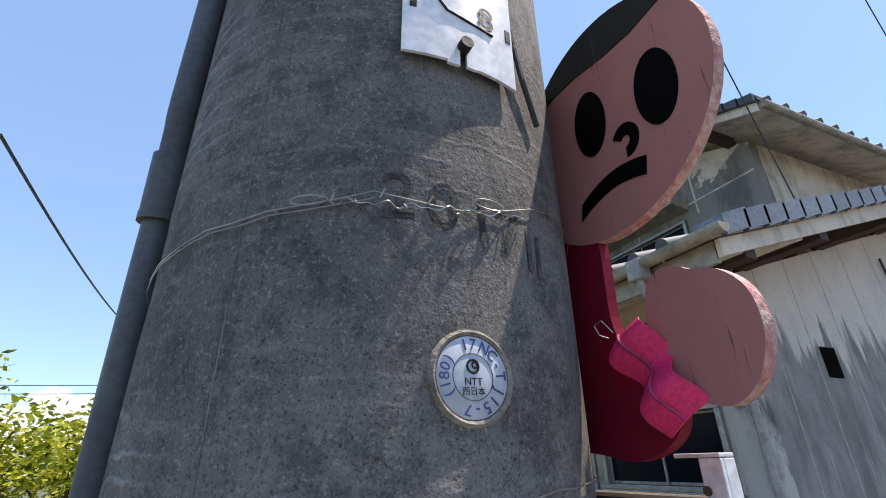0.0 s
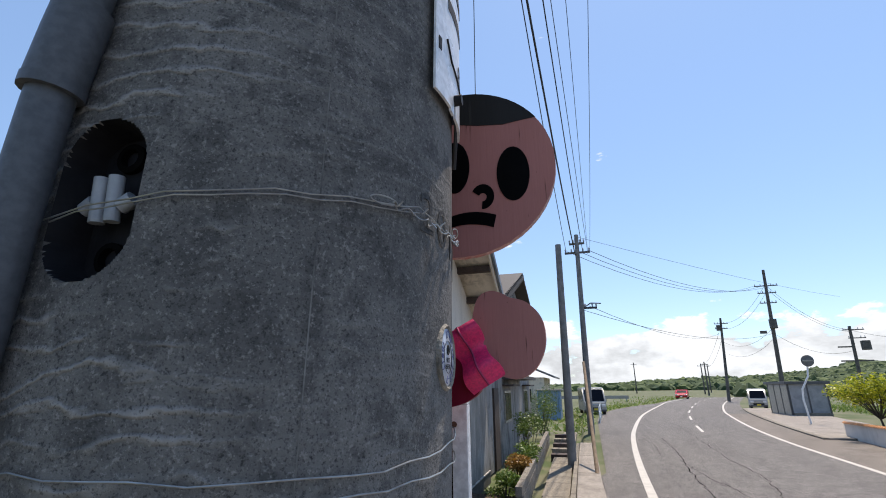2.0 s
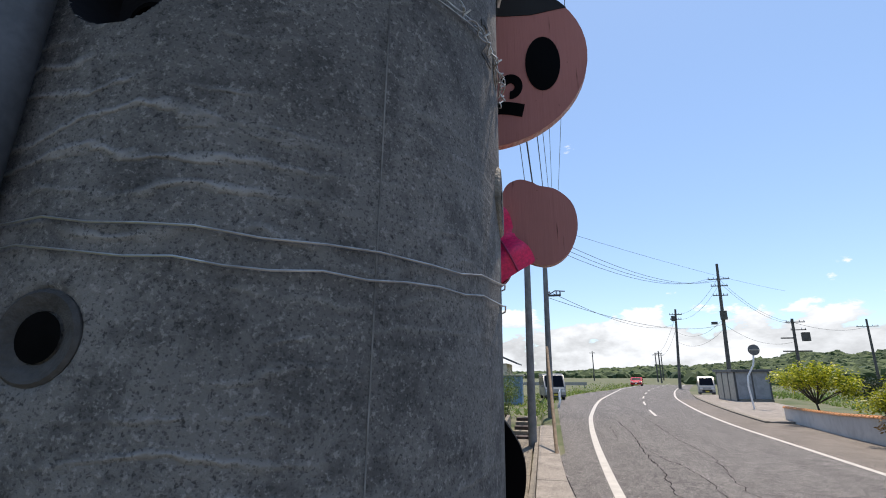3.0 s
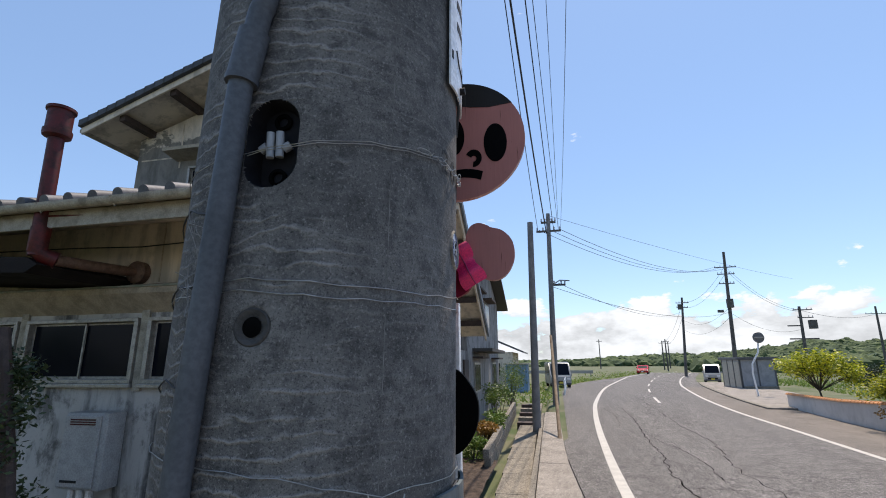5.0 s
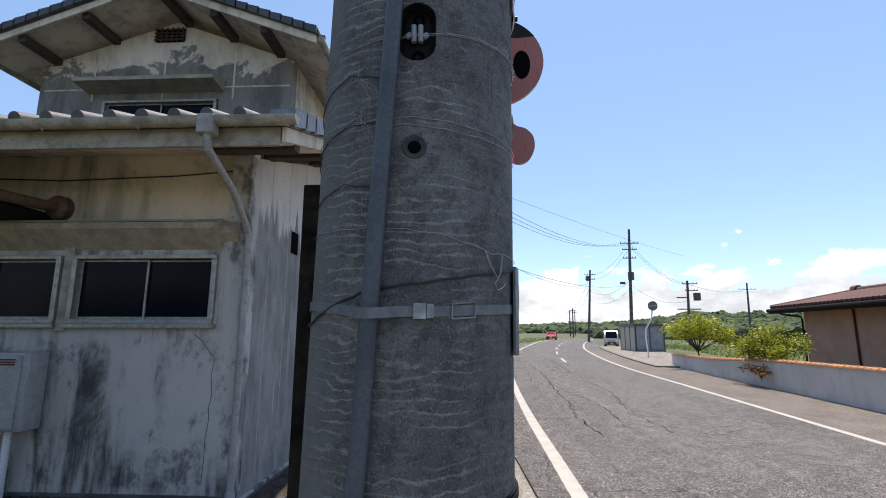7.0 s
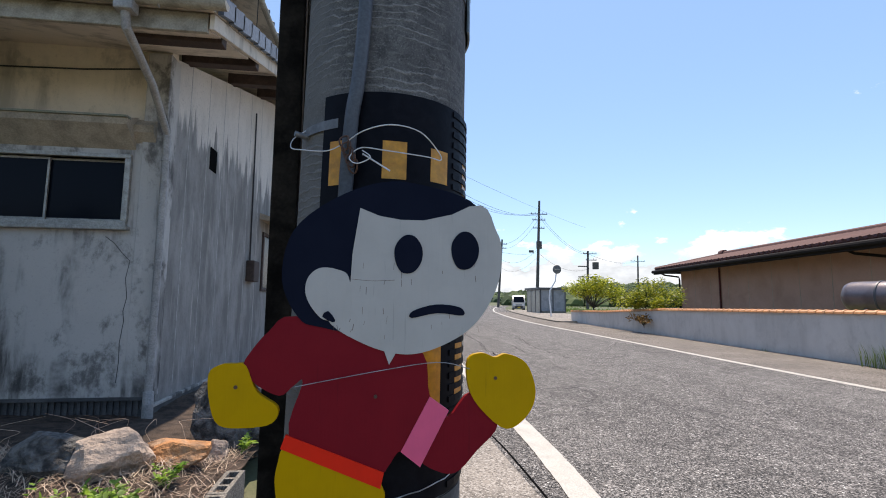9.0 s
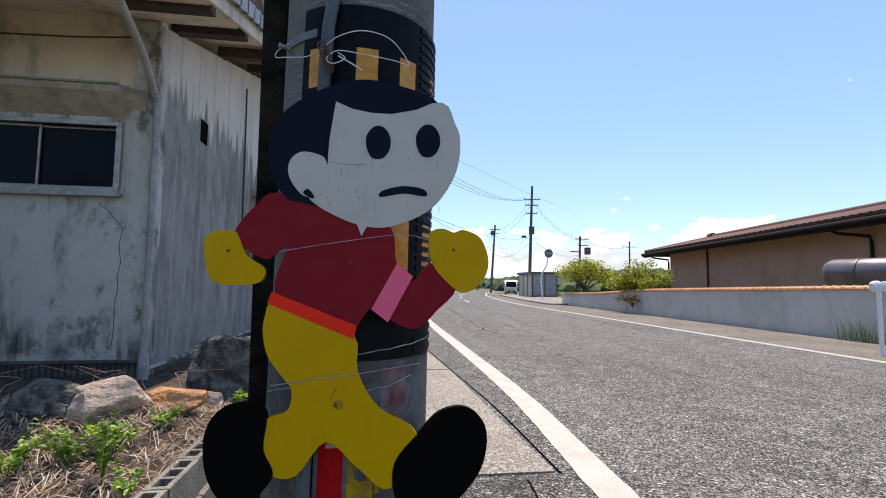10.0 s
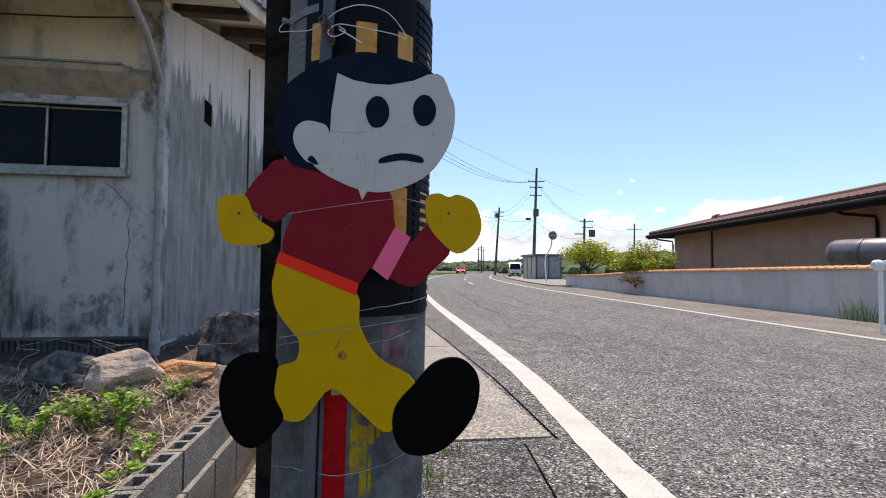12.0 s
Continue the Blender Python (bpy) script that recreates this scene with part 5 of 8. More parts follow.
fine_d = [OV_D - 14 + 0.35 * i for i in range(81)]
degs = sorted(set([-180 + 4 * i for i in range(90)]) - {d for d in [-180 + 4 * i for i in range(90)] if OV_D - 14 <= d <= OV_D + 14} | set(fine_d))
fine_z = sorted(set([-0.3 + 0.15 * i for i in range(15)] + [2.1 + 0.0035 * i for i in range(54)] + [2.29 + 0.0016 * i for i in range(88)] + [1.95, 2.0, 2.05, 2.5, 2.6, 2.8] + [3.2 + 0.6 * i for i in range(16)]))
rings = [[bm.verts.new(on_pole(d, z, -dent(d, z))) for d in degs] for z in fine_z]
for a, b, za, zb in zip(rings, rings[1:], fine_z, fine_z[1:]):
    for i in range(len(degs)):
        j = (i + 1) % len(degs)
        f = bm.faces.new((a[i], a[j], b[j], b[i]))
        # faces inside the pocket get a near-black that paints in its shade
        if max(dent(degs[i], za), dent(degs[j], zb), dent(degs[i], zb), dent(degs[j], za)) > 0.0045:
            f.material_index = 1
bm.faces.new(rings[-1])
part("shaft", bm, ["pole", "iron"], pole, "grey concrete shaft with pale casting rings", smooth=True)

sheet_part("mould_seam", -40.2, -39.95, 0.2, 8.0, -0.001, 0.0004, "seam", pole)
pocket = part("step_socket", (lambda b: (pole_sheet(b, OV_D - 7.4, OV_D + 7.4, OV_Z - OV_H * 0.96, OV_Z + OV_H * 0.96, -0.032, -0.0225, rows=1), finished(b))[1])(bmesh.new()), "iron", pole, "oval iron socket, its recess shade in the colour, with two white lugs")
for dz in (0.036, -0.036):
    bm = bmesh.new()
    p = on_pole(OV_D + 0.6, OV_Z + dz, -0.021)
    lathe(bm, p, on_pole(OV_D, OV_Z, 1) - on_pole(OV_D, OV_Z, 0), [(0.011, -0.004), (0.011, 0.002), (0.007, 0.003), (0.006, -0.002)], 16)
    part("socket_bolt", finished(bm), "void", pocket)
for dd, h in ((-2.2, 0.0155), (1.6, 0.0155)):
    part("white_lug", rod([on_pole(OV_D + dd + 0.3, OV_Z - h + 0.002, -0.012), on_pole(OV_D + dd, OV_Z + h + 0.002, -0.01)], 0.0048, 12), "lug", pocket, smooth=True)
for dd in (-5.0, 4.4):
    part("white_lug", rod([on_pole(OV_D + dd - 1.3, OV_Z - 0.003, -0.013), on_pole(OV_D + dd + 1.3, OV_Z + 0.002, -0.013)], 0.0056, 10), "lug", pocket, smooth=True)
n_out = (on_pole(HO_D, HO_Z, 1) - on_pole(HO_D, HO_Z, 0)).normalized()
bm = bmesh.new()
lathe(bm, on_pole(HO_D, HO_Z, -0.002), n_out, [(0.0205, -0.006), (0.0205, 0.0012), (0.0188, 0.0026), (0.0152, 0.0012), (0.0112, -0.0006), (0.0105, -0.003)], 28)
part("bore_collar", finished(bm), "collar", pole, "round cast collar of a through-bore", smooth=True)
# flat black disc painted for the shade inside the hole
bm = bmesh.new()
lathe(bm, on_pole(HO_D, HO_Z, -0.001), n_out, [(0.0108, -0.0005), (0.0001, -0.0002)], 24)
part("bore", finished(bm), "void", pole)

# round enamel medallion let into the concrete
MD, MZ, MR = 5.3, 2.273, 0.024
m_out = (on_pole(MD, MZ, 1) - on_pole(MD, MZ, 0)).normalized()
m_mat = Matrix.Translation(on_pole(MD, MZ, 0.0012)) @ Matrix((Vector((-m_out.y, m_out.x, 0)), m_out.cross(Vector((-m_out.y, m_out.x, 0))), m_out)).transposed().to_4x4()
bm = bmesh.new()
lathe(bm, on_pole(MD, MZ, -0.004), m_out, [(0.0288, 0.0), (0.0284, 0.0042), (0.0264, 0.0062), (0.0246, 0.0048), (0.0242, 0.002)], 40)
part("mortar_ring", finished(bm), "mortar", pole, "rough mortar ring round the disc", smooth=True)
bm = bmesh.new()
lathe(bm, on_pole(MD, MZ, -0.0063), m_out, [(MR, 0.0), (MR, 0.0068), (MR - 0.0008, 0.0074), (0.0001, 0.0075)], 48)
medal = part("medallion", finished(bm), "ceramic", pole, "round white enamel disc lettered in blue", smooth=True)
for text, mid, gap in (("17", 97, 17), ("NC-T", 34, 20), ("J15-7", -64, 19.5), ("(180)", 180, 16)):
    for i, ch in enumerate(text):
        ang = radians(mid - abs(gap) * (i - (len(text) - 1) / 2))
        lettering(ch, 0.0096, m_mat @ Matrix.Translation((0.0188 * math.cos(ang), 0.0188 * math.sin(ang), 0.0002)) @ Matrix.Rotation(ang - math.pi / 2, 4, "Z"), "blueink", medal)
lettering("NTT", 0.0062, m_mat @ Matrix.Translation((0, -0.003, 0.0002)), "ink", medal)
lettering("\u897f\u65e5\u672c", 0.0052, m_mat @ Matrix.Translation((0, -0.0085, 0.0002)), "ink", medal)
for r0 in (0.0135,):
    part("inner_ring", rod([m_mat @ Vector((r0 * math.cos(a), r0 * math.sin(a), 0.0002)) for a in (2 * math.pi * k / 40 for k in range(41))], 0.00022, 4), "ink", medal)
part("round_mark", rod([m_mat @ Vector((0.0038 * math.cos(a), 0.006 + 0.0038 * math.sin(a), 0.0002)) for a in (2 * math.pi * k / 24 for k in range(25))], 0.00075, 6), "ink", medal)
part("round_mark", rod([m_mat @ Vector((0.0012 + 0.0017 * math.cos(a), 0.0068 + 0.0017 * math.sin(a), 0.0002)) for a in (2 * math.pi * k / 16 for k in range(17))], 0.0006, 6), "ink", medal)


# hand-lettered date on the concrete, and the white number plate over it
def wrapped(deg, z, out, flat=1.0):
    def bend(co):
        r = PR - PT * z
        return on_pole(deg + math.degrees(co.x / r), z + co.y, out + co.z * 0.2)
    return bend


for ch, deg, z in (("2", -9.2, 2.386), ("0", 0.2, 2.382), ("1", 9.0, 2.378), ("7", 16.0, 2.374), ("1", 22.5, 2.366), ("1", 26.0, 2.363)):
    lettering(ch, 0.05, None, "pencil", pole, "written_digit", wrapped(deg, z, 0.0006))
bm = bmesh.new()
for a, b, lo in ((-10, 0.6, 2.509), (0.6, 3.6, 2.506), (5.4, 8, 2.507), (8, 20, 2.508)):
    pole_sheet(bm, a, b, lo, 2.86, 0.006, 0.0085, steps=4)
pole_sheet(bm, 3.6, 5.4, 2.523, 2.86, 0.006, 0.0085, steps=2)
plate = part("number_plate", finished(bm), "enamel", pole, "white enamel plate with black characters", smooth=True)
part("plate_bolt", rod([on_pole(4.5, 2.525, 0.004), on_pole(4.5, 2.525, 0.016)], 0.0055, 14), "ink", plate, smooth=True)
for d, z in ((-7.6, 2.556), (18.4, 2.558)):
    sheet_part("slot", d - 0.8, d + 0.8, z, z + 0.014, 0.0085, 0.0092, "ink", plate)
lettering("8", 0.034, None, "ink", plate, "lettering", wrapped(11.2, 2.568, 0.0092))
part("bar", rod([on_pole(d, z, 0.0092) for d, z in ((-3.2, 2.579), (0.6, 2.561), (6, 2.556), (13, 2.553))], 0.0011, 6), "ink", plate)
for z in (2.62, 2.66, 2.7, 2.75, 2.8):
    sheet_part("bar", -2, 16, z, z + 0.014, 0.0085, 0.0092, "ink", plate)
part("hanger_wire", rod([on_pole(d, z, 0.006) for d, z in ((14, 2.65), (19.5, 2.59), (24, 2.53), (29, 2.49))], 0.0025, 6), "cable", plate)

# grey conduit clipped to the shaft
pts = flowing([on_pole(d, z, o) for d, z, o in ((-108.0, 0.2, 0.018), (-107.5, 1.2, 0.018), (-106.0, 1.5, 0.018), (-103.0, 1.6, 0.018), (-101.2, 1.7, 0.017), (-99.6, 1.9, 0.015), (-97.6, 2.1, 0.015), (-95.6, 2.27, 0.0155), (-94.4, 2.38, 0.016), (-93.8, 2.44, 0.016), (-92.2, 2.48, 0.0155), (-90.0, 2.53, 0.015), (-87.5, 2.62, 0.015), (-86.0, 3.2, 0.015), (-85.0, 6.0, 0.015))], 4)
conduit = part("conduit", rod(pts, 0.0142, 18), "pvc", pole, "smooth grey plastic cable conduit", smooth=True)
part("coupling", rod([on_pole(-93.7, 2.443, 0.016), on_pole(-92.2, 2.482, 0.0155), on_pole(-91.2, 2.505, 0.015)], 0.0182, 18), "pvc", conduit, smooth=True)
part("coupling_lip", rod([on_pole(-93.8, 2.438, 0.016), on_pole(-93.6, 2.446, 0.016)], 0.0188, 18), "pvc", conduit, smooth=True)

# steel strap with its buckle, and the grey-green plate it holds
bm = bmesh.new()
band = []
for k in range(121):
    d = -178 + 356 * k / 120
    ride = math.exp(-(((d + 99.5) / 9.0) ** 2))
    z = 1.879 + 0.012 * min(max((-d - 108) / 36, 0), 1) + 0.008 * min(max((d + 70) / 50, 0), 1) - 0.004 * ride
    band.append([bm.verts.new(on_pole(d, z + h, 0.0005 + o + 0.029 * ride)) for h, o in ((0.0, 0.0), (0.0, 0.003), (0.0165, 0.003), (0.0165, 0.0))])
for a, b in zip(band, band[1:]):
    for j in range(4):
        bm.faces.new((a[j], a[(j + 1) % 4], b[(j + 1) % 4], b[j]))
strap = part("steel_strap", finished(bm), "band", pole, "flat grey steel strap with a buckle", smooth=True)
part("buckle", finished((lambda b: (pole_sheet(b, -80.8, -75.2, 1.8755, 1.8995, 0.003, 0.0085, steps=3), b)[1])(bmesh.new())), "zinc", strap)
sheet_part("strap_tail", -74.8, -71.8, 1.877, 1.8985, 0.003, 0.0075, "zinc", strap)
part("strap_clip", rod([on_pole(d, z, 0.006) for d, z in ((-63, 1.876), (-63, 1.899), (-51, 1.903), (-51, 1.879), (-63, 1.876))], 0.0016, 6), "zinc", strap)
sp = sheet_part("name_plate", -17, 24, 1.815, 1.972, 0.006, 0.0105, "mould", pole, "grey-green weathered plate strapped to the pole")
for z0, z1, d0, d1 in ((1.94, 1.944, -12, -6.5), (1.93, 1.934, -12, -6.5), (1.915, 1.919, -11.5, -6), (1.913, 1.937, -9.4, -8.6), (1.9, 1.94, -3, -2), (1.925, 1.929, -5, 0)):
    sheet_part("bar", d0, d1, z0, z1, 0.0105, 0.0111, "platemark", sp)

# reflective safety wrap and old wraps under it
wrap = sheet_part("safety_wrap", -127, 130, 0.79, 1.592, 0.0, 0.004, "blacksheet", pole, "black safety wrap with orange reflective blocks")
for d0, d1, z0, z1 in ((-121, -109, 1.4, 1.492), (-88, -73.5, 1.412, 1.49), (-57.5, -43.5, 1.416, 1.487), (-22, -8, 1.41, 1.485), (12, 26, 1.41, 1.485), (-62, -46, 0.965, 1.1), (-30, -16, 0.965, 1.1), (2, 16, 0.965, 1.1)):
    sheet_part("reflector", d0, d1, z0, z1, 0.004, 0.0046, "orange", wrap)
for k in range(34):
    bm = bmesh.new()
    pole_sheet(bm, -38, 126, 0.8 + k * 0.0235, 0.812 + k * 0.0235, 0.004, 0.0068, steps=20)
    part("rib", finished(bm), "blacksheet", wrap)
low = sheet_part("lower_wrap", -158, 140, 0.12, 0.786, 0.0, 0.003, "greysheet", pole, "scuffed grey lower wrap")
sheet_part("red_tape", -101.5, -86.3, 0.05, 0.74, 0.003, 0.0042, "redtape", low)
# black sheet laid on the wrap, painting the groove's shade by the conduit
sheet_part("dark_gap", -112, -104.5, 0.12, 0.74, 0.0031, 0.0036, "void", low)
sm = random.Random(12)
for k in range(22):
    d0, z0 = sm.uniform(-84, -66), sm.uniform(0.38, 0.58)
    sheet_part("yellow_smear", d0, d0 + sm.uniform(1.5, 6), z0, z0 + sm.uniform(0.02, 0.1), 0.003, 0.0034 + 0.00004 * k, "yellowpaint", low)
sheet_part("faded_print", -64, -45, 0.62, 0.77, 0.003, 0.0036, "maroon", low)
sheet_part("wrap_clip", -150, -116, 1.52, 1.54, 0.0, 0.005, "band", pole)
part("clip_bolt", rod([on_pole(-146, 1.52, 0.0), on_pole(-146, 1.523, 0.03)], 0.006, 10), "zinc", pole)


def tie(name, pts, r, mat, label, group="pole ties", n=6, out=0.003, close=True):
    line = []
    for (a, za), (b, zb) in zip(pts, pts[1:]):
        k = max(1, int(abs(b - a) / 6))
        for i in range(k):
            t = i / k
            line.append(on_pole(a + (b - a) * t, za + (zb - za) * t + 0.0012 * math.sin(0.35 * (a + (b - a) * t)), out))
    line.append(on_pole(*pts[-1], out))
    return solid(name, rod(line, r, n), mat, label, "wire", at=tuple(axis_at(pts[0][1])), group=group, smooth=True)


# wire that carries the upper board, twisted at the splice
tie("tie_wire", [(-175, 2.345), (-91, 2.354), (-74, 2.362), (-56, 2.37), (-42, 2.374), (-27, 2.379), (-14, 2.387), (4, 2.38), (15, 2.392), (32, 2.41), (60, 2.41)], 0.00055, "wire", "galvanised wire tied round the pole, twisted at a splice")
tie("tie_wire", [(-91, 2.351), (-60, 2.3655), (-27, 2.375), (-14, 2.383)], 0.0005, "wire", "second strand of the upper tie wire")
bm = bmesh.new()
line = [on_pole(-24 + 44 * t, 2.381 + 0.0014 * math.sin(70 * t) - 0.006 * math.sin(math.pi * t) + 0.008 * t, 0.004 + 0.0025 * math.cos(46 * t)) for t in (i / 90 for i in range(91))]
sweep(bm, line, 0.0006, 6)
for d0, z0, s in ((-26, 2.381, 1), (10, 2.39, 1)):
    sweep(bm, [on_pole(d0 + 3.6 * math.cos(a), z0 + 0.0024 * math.sin(a), 0.005 + 0.002 * math.sin(a)) for a in (2 * math.pi * i / 16 for i in range(17))], 0.00055, 6)
for k in range(9):
    d0, z0 = -22 + 4.6 * k, 2.38 + 0.0018 * (k % 3)
    sweep(bm, [on_pole(d0, z0, 0.003), on_pole(d0 + 0.9 - 0.5 * (k % 2), z0 + 0.0045 - 0.009 * (k % 2), 0.007)], 0.0007, 6)
solid("wire_splice", bm, "wire", "knotted splice of bright wire ends", "wire", at=tuple(axis_at(2.38)), group="pole ties", smooth=True)
tie("tie_wire", [(-178, 2.2), (-85, 2.206), (-65, 2.202), (-48, 2.198), (-40, 2.2), (-30, 2.196), (-8, 2.2), (30, 2.212), (178, 2.215)], 0.00062, "wire", "thin wire wound round the pole")
tie("tie_wire", [(-178, 2.19), (-88, 2.194), (-73, 2.189), (-55, 2.185), (-35, 2.185), (-8, 2.186), (30, 2.19), (178, 2.19)], 0.00062, "wire", "thin wire wound round the pole")
tie("tie_wire", [(-178, 2.03), (-93, 2.018), (-70, 2.01), (-39, 1.986), (-27, 1.989), (-10, 1.985), (60, 1.99)], 0.00055, "wire", "thin wire with a loose curled end")
bm = bmesh.new()
sweep(bm, [on_pole(d, z, o) for d, z, o in ((-44, 1.99, 0.003), (-41, 1.965, 0.006), (-37, 1.945, 0.01), (-34, 1.96, 0.012), (-32, 1.985, 0.008), (-36, 1.95, 0.012), (-39, 1.935, 0.01), (-36, 1.925, 0.008), (-32, 1.93, 0.008), (-30, 1.938, 0.01))], 0.0009, 6)
solid("wire_end", bm, "wire", "loose curled end of thin wire", "wire", at=tuple(axis_at(1.95)), group="pole ties", smooth=True)
tie("dark_cord", [(-175, 1.862), (-145, 1.869), (-125, 1.895), (-104, 1.919), (-70, 1.935), (-40, 1.952), (-12, 1.966), (10, 1.97)], 0.0018, "cable", "dark cord slung round the pole above the strap")
for z0, z1 in ((2.30, 2.28), (2.205, 2.2), (2.10, 2.085)):
    tie("dark_cord", [(-178, z0 - 0.05), (-150, z0 - 0.02), (-120, z0), (-100, z1)], 0.001, "cable", "dark frayed cord round the back of the pole")
rng = random.Random(4)
for z in (2.29, 2.21, 2.07):
    bm = bmesh.new()
    for k in range(5):
        d, zz = -112 + rng.uniform(-4, 8), z + rng.uniform(-0.01, 0.01)
        q = [on_pole(d + 3 * i + rng.uniform(-3, 3), zz - 0.016 * i + rng.uniform(-0.01, 0.01), 0.006 + rng.uniform(0, 0.012)) for i in range(4)]
        sweep(bm, q, 0.0005, 5)
    solid("frayed_string", bm, "string", "tangle of frayed pale string caught on the pole", "string", at=tuple(axis_at(z)), group="pole ties")
for z, d1 in ((0.81, -14), (0.73, -40), (0.445, -30), (0.31, -20)):
    tie("tie_wire", [(-150, z - 0.02), (-125, z), (-90, z - 0.008), (-60, z + 0.004), (d1, z + 0.02)], 0.0012, "wire", "bent thin wire round the lower pole", out=0.006)
# thick white plastic-covered wire holding the lower board
bm = bmesh.new()
sweep(bm, flowing([on_pole(d, z, o) for d, z, o in ((-146, 1.535, 0.006), (-150, 1.515, 0.028), (-146, 1.49, 0.036), (-136, 1.478, 0.03), (-120, 1.468, 0.02), (-108, 1.475, 0.03), (-97, 1.496, 0.04), (-84, 1.508, 0.045), (-70, 1.5, 0.045), (-59, 1.468, 0.04), (-58, 1.452, 0.04), (-66, 1.452, 0.045), (-87, 1.458, 0.04), (-98, 1.462, 0.04), (-103, 1.442, 0.045), (-99, 1.428, 0.05), (-93, 1.44, 0.05), (-97, 1.455, 0.045))]), 0.0012, 8)
sweep(bm, [on_pole(-97, 1.45, 0.04), on_pole(-90, 1.43, 0.05), on_pole(-84, 1.415, 0.05)], 0.0018, 6)
solid("fixing_wire", bm, "lampglass", "thick white coated wire looped over the wrap", "wire", at=tuple(on_pole(-100, 1.46)), smooth=True)
bm = bmesh.new()
for k in range(5):
    q = [on_pole(-106 + 2.2 * math.cos(a) + k * 1.2, 1.475 - 0.012 * k + 0.014 * math.sin(a), 0.04 + 0.006 * math.cos(2 * a)) for a in (2 * math.pi * i / 14 for i in range(15))]
    sweep(bm, q, 0.0018, 6)
solid("rusty_knot", bm, "rustwire", "rusty twisted knot of wire", "wire", at=tuple(on_pole(-104, 1.45)), smooth=True)

# ---------- lower cut-out board ----------
LB = -0.208
mats = ["navy", "skin_white", "crimson", "yellow", "black", "pinktape", "redbelt"]
bm = bmesh.new()
T = 0.012


def plyshape(corners, depth, mi, steps=5, back=T):
    slab(bm, smooth_loop(corners, steps) if steps > 1 else [Vector(c) for c in corners], LB - depth, LB + back, mi)


plyshape([(-0.134, 1.297), (-0.151, 1.207), (-0.119, 1.139), (-0.077, 1.122), (0.05, 1.1), (0.15, 1.12), (0.22, 1.2), (0.235, 1.3), (0.193, 1.362), (0.101, 1.39), (0.025, 1.393), (-0.062, 1.359)], 0.0, 0)
# pale oval with its peaked parting, set on the dark disc
face = smooth_loop([(-0.03, 1.205), (-0.07, 1.14), (0.0, 1.092), (0.075, 1.074), (0.14, 1.09), (0.2, 1.128), (0.24, 1.19), (0.253, 1.253), (0.243, 1.305), (0.19, 1.352)], 5)[:46]
edge = [(0.19, 1.352), (0.156, 1.335), (0.102, 1.322), (0.06, 1.322), (0.02, 1.328), (-0.016, 1.342), (-0.022, 1.3), (-0.028, 1.255), (-0.033, 1.21)]
slab(bm, [Vector(p) for p in face] + [Vector(p) for p in edge[1:-1]], LB - 0.0015, LB + T - 0.001, 1)
plyshape([(-0.033, 1.212), (-0.055, 1.227), (-0.085, 1.229), (-0.105, 1.212), (-0.109, 1.184), (-0.095, 1.155), (-0.07, 1.135), (-0.03, 1.15)], 0.002, 1)
plyshape([(0.026, 1.1), (0.043, 1.056), (0.068, 1.1)], 0.0025, 1, 1)
for cx, cz in ((0.074, 1.258), (0.181, 1.267)):
    slab(bm, smooth_loop([(cx - 0.024, cz - 0.012), (cx - 0.024, cz + 0.014), (cx - 0.008, cz + 0.034), (cx + 0.012, cz + 0.033), (cx + 0.026, cz + 0.012), (cx + 0.025, cz - 0.014), (cx + 0.01, cz - 0.034), (cx - 0.012, cz - 0.034)], 4), LB - 0.003, LB, 0)
plyshape([(0.082, 1.14), (0.085, 1.153), (0.128, 1.165), (0.172, 1.16), (0.178, 1.145), (0.13, 1.149)], 0.003, 0, 4)
plyshape([(-0.068, 1.152), (-0.078, 1.142), (-0.06, 1.132), (-0.055, 1.136)], 0.0032, 0, 2)
# red shirt with both sleeves
plyshape([(-0.125, 1.142), (-0.17, 1.115), (-0.2, 1.078), (-0.209, 1.055), (-0.19, 1.026), (-0.147, 1.004), (-0.124, 1.02), (-0.108, 1.026), (-0.128, 0.935), (-0.05, 0.9), (0.03, 0.87), (0.045, 0.878), (0.07, 0.905), (0.12, 0.873), (0.165, 0.863), (0.205, 0.9), (0.245, 0.948), (0.195, 1.003), (0.152, 0.962), (0.118, 1.0), (0.105, 1.075), (0.03, 1.095)], -0.002, 2, 4, T + 0.003)
plyshape([(-0.205, 1.056), (-0.225, 1.06), (-0.248, 1.058), (-0.266, 1.043), (-0.262, 0.995), (-0.245, 0.957), (-0.2, 0.951), (-0.157, 0.958), (-0.149, 0.985), (-0.185, 1.012)], 0.0, 3, 4)
plyshape([(0.188, 1.064), (0.215, 1.076), (0.24, 1.068), (0.262, 1.074), (0.3, 1.056), (0.317, 1.005), (0.302, 0.963), (0.261, 0.938), (0.215, 0.972), (0.19, 1.012)], 0.001, 3, 4)
# yellow trousers
plyshape([(-0.138, 0.913), (-0.1435, 0.895), (-0.148, 0.86), (-0.137, 0.81), (-0.105, 0.765), (-0.088, 0.74), (-0.096, 0.7), (-0.136, 0.684), (-0.14, 0.63), (-0.125, 0.58), (-0.075, 0.574), (-0.018, 0.638), (0.045, 0.585), (0.112, 0.54), (0.166, 0.645), (0.085, 0.702), (0.042, 0.775), (0.034, 0.846), (-0.05, 0.88), (-0.12, 0.907)], 0.0, 3, 4)
plyshape([(-0.135, 0.7), (-0.182, 0.719), (-0.228, 0.703), (-0.25, 0.655), (-0.243, 0.583), (-0.212, 0.531), (-0.177, 0.518), (-0.143, 0.542), (-0.118, 0.58), (-0.138, 0.63)], 0.0015, 4, 5)
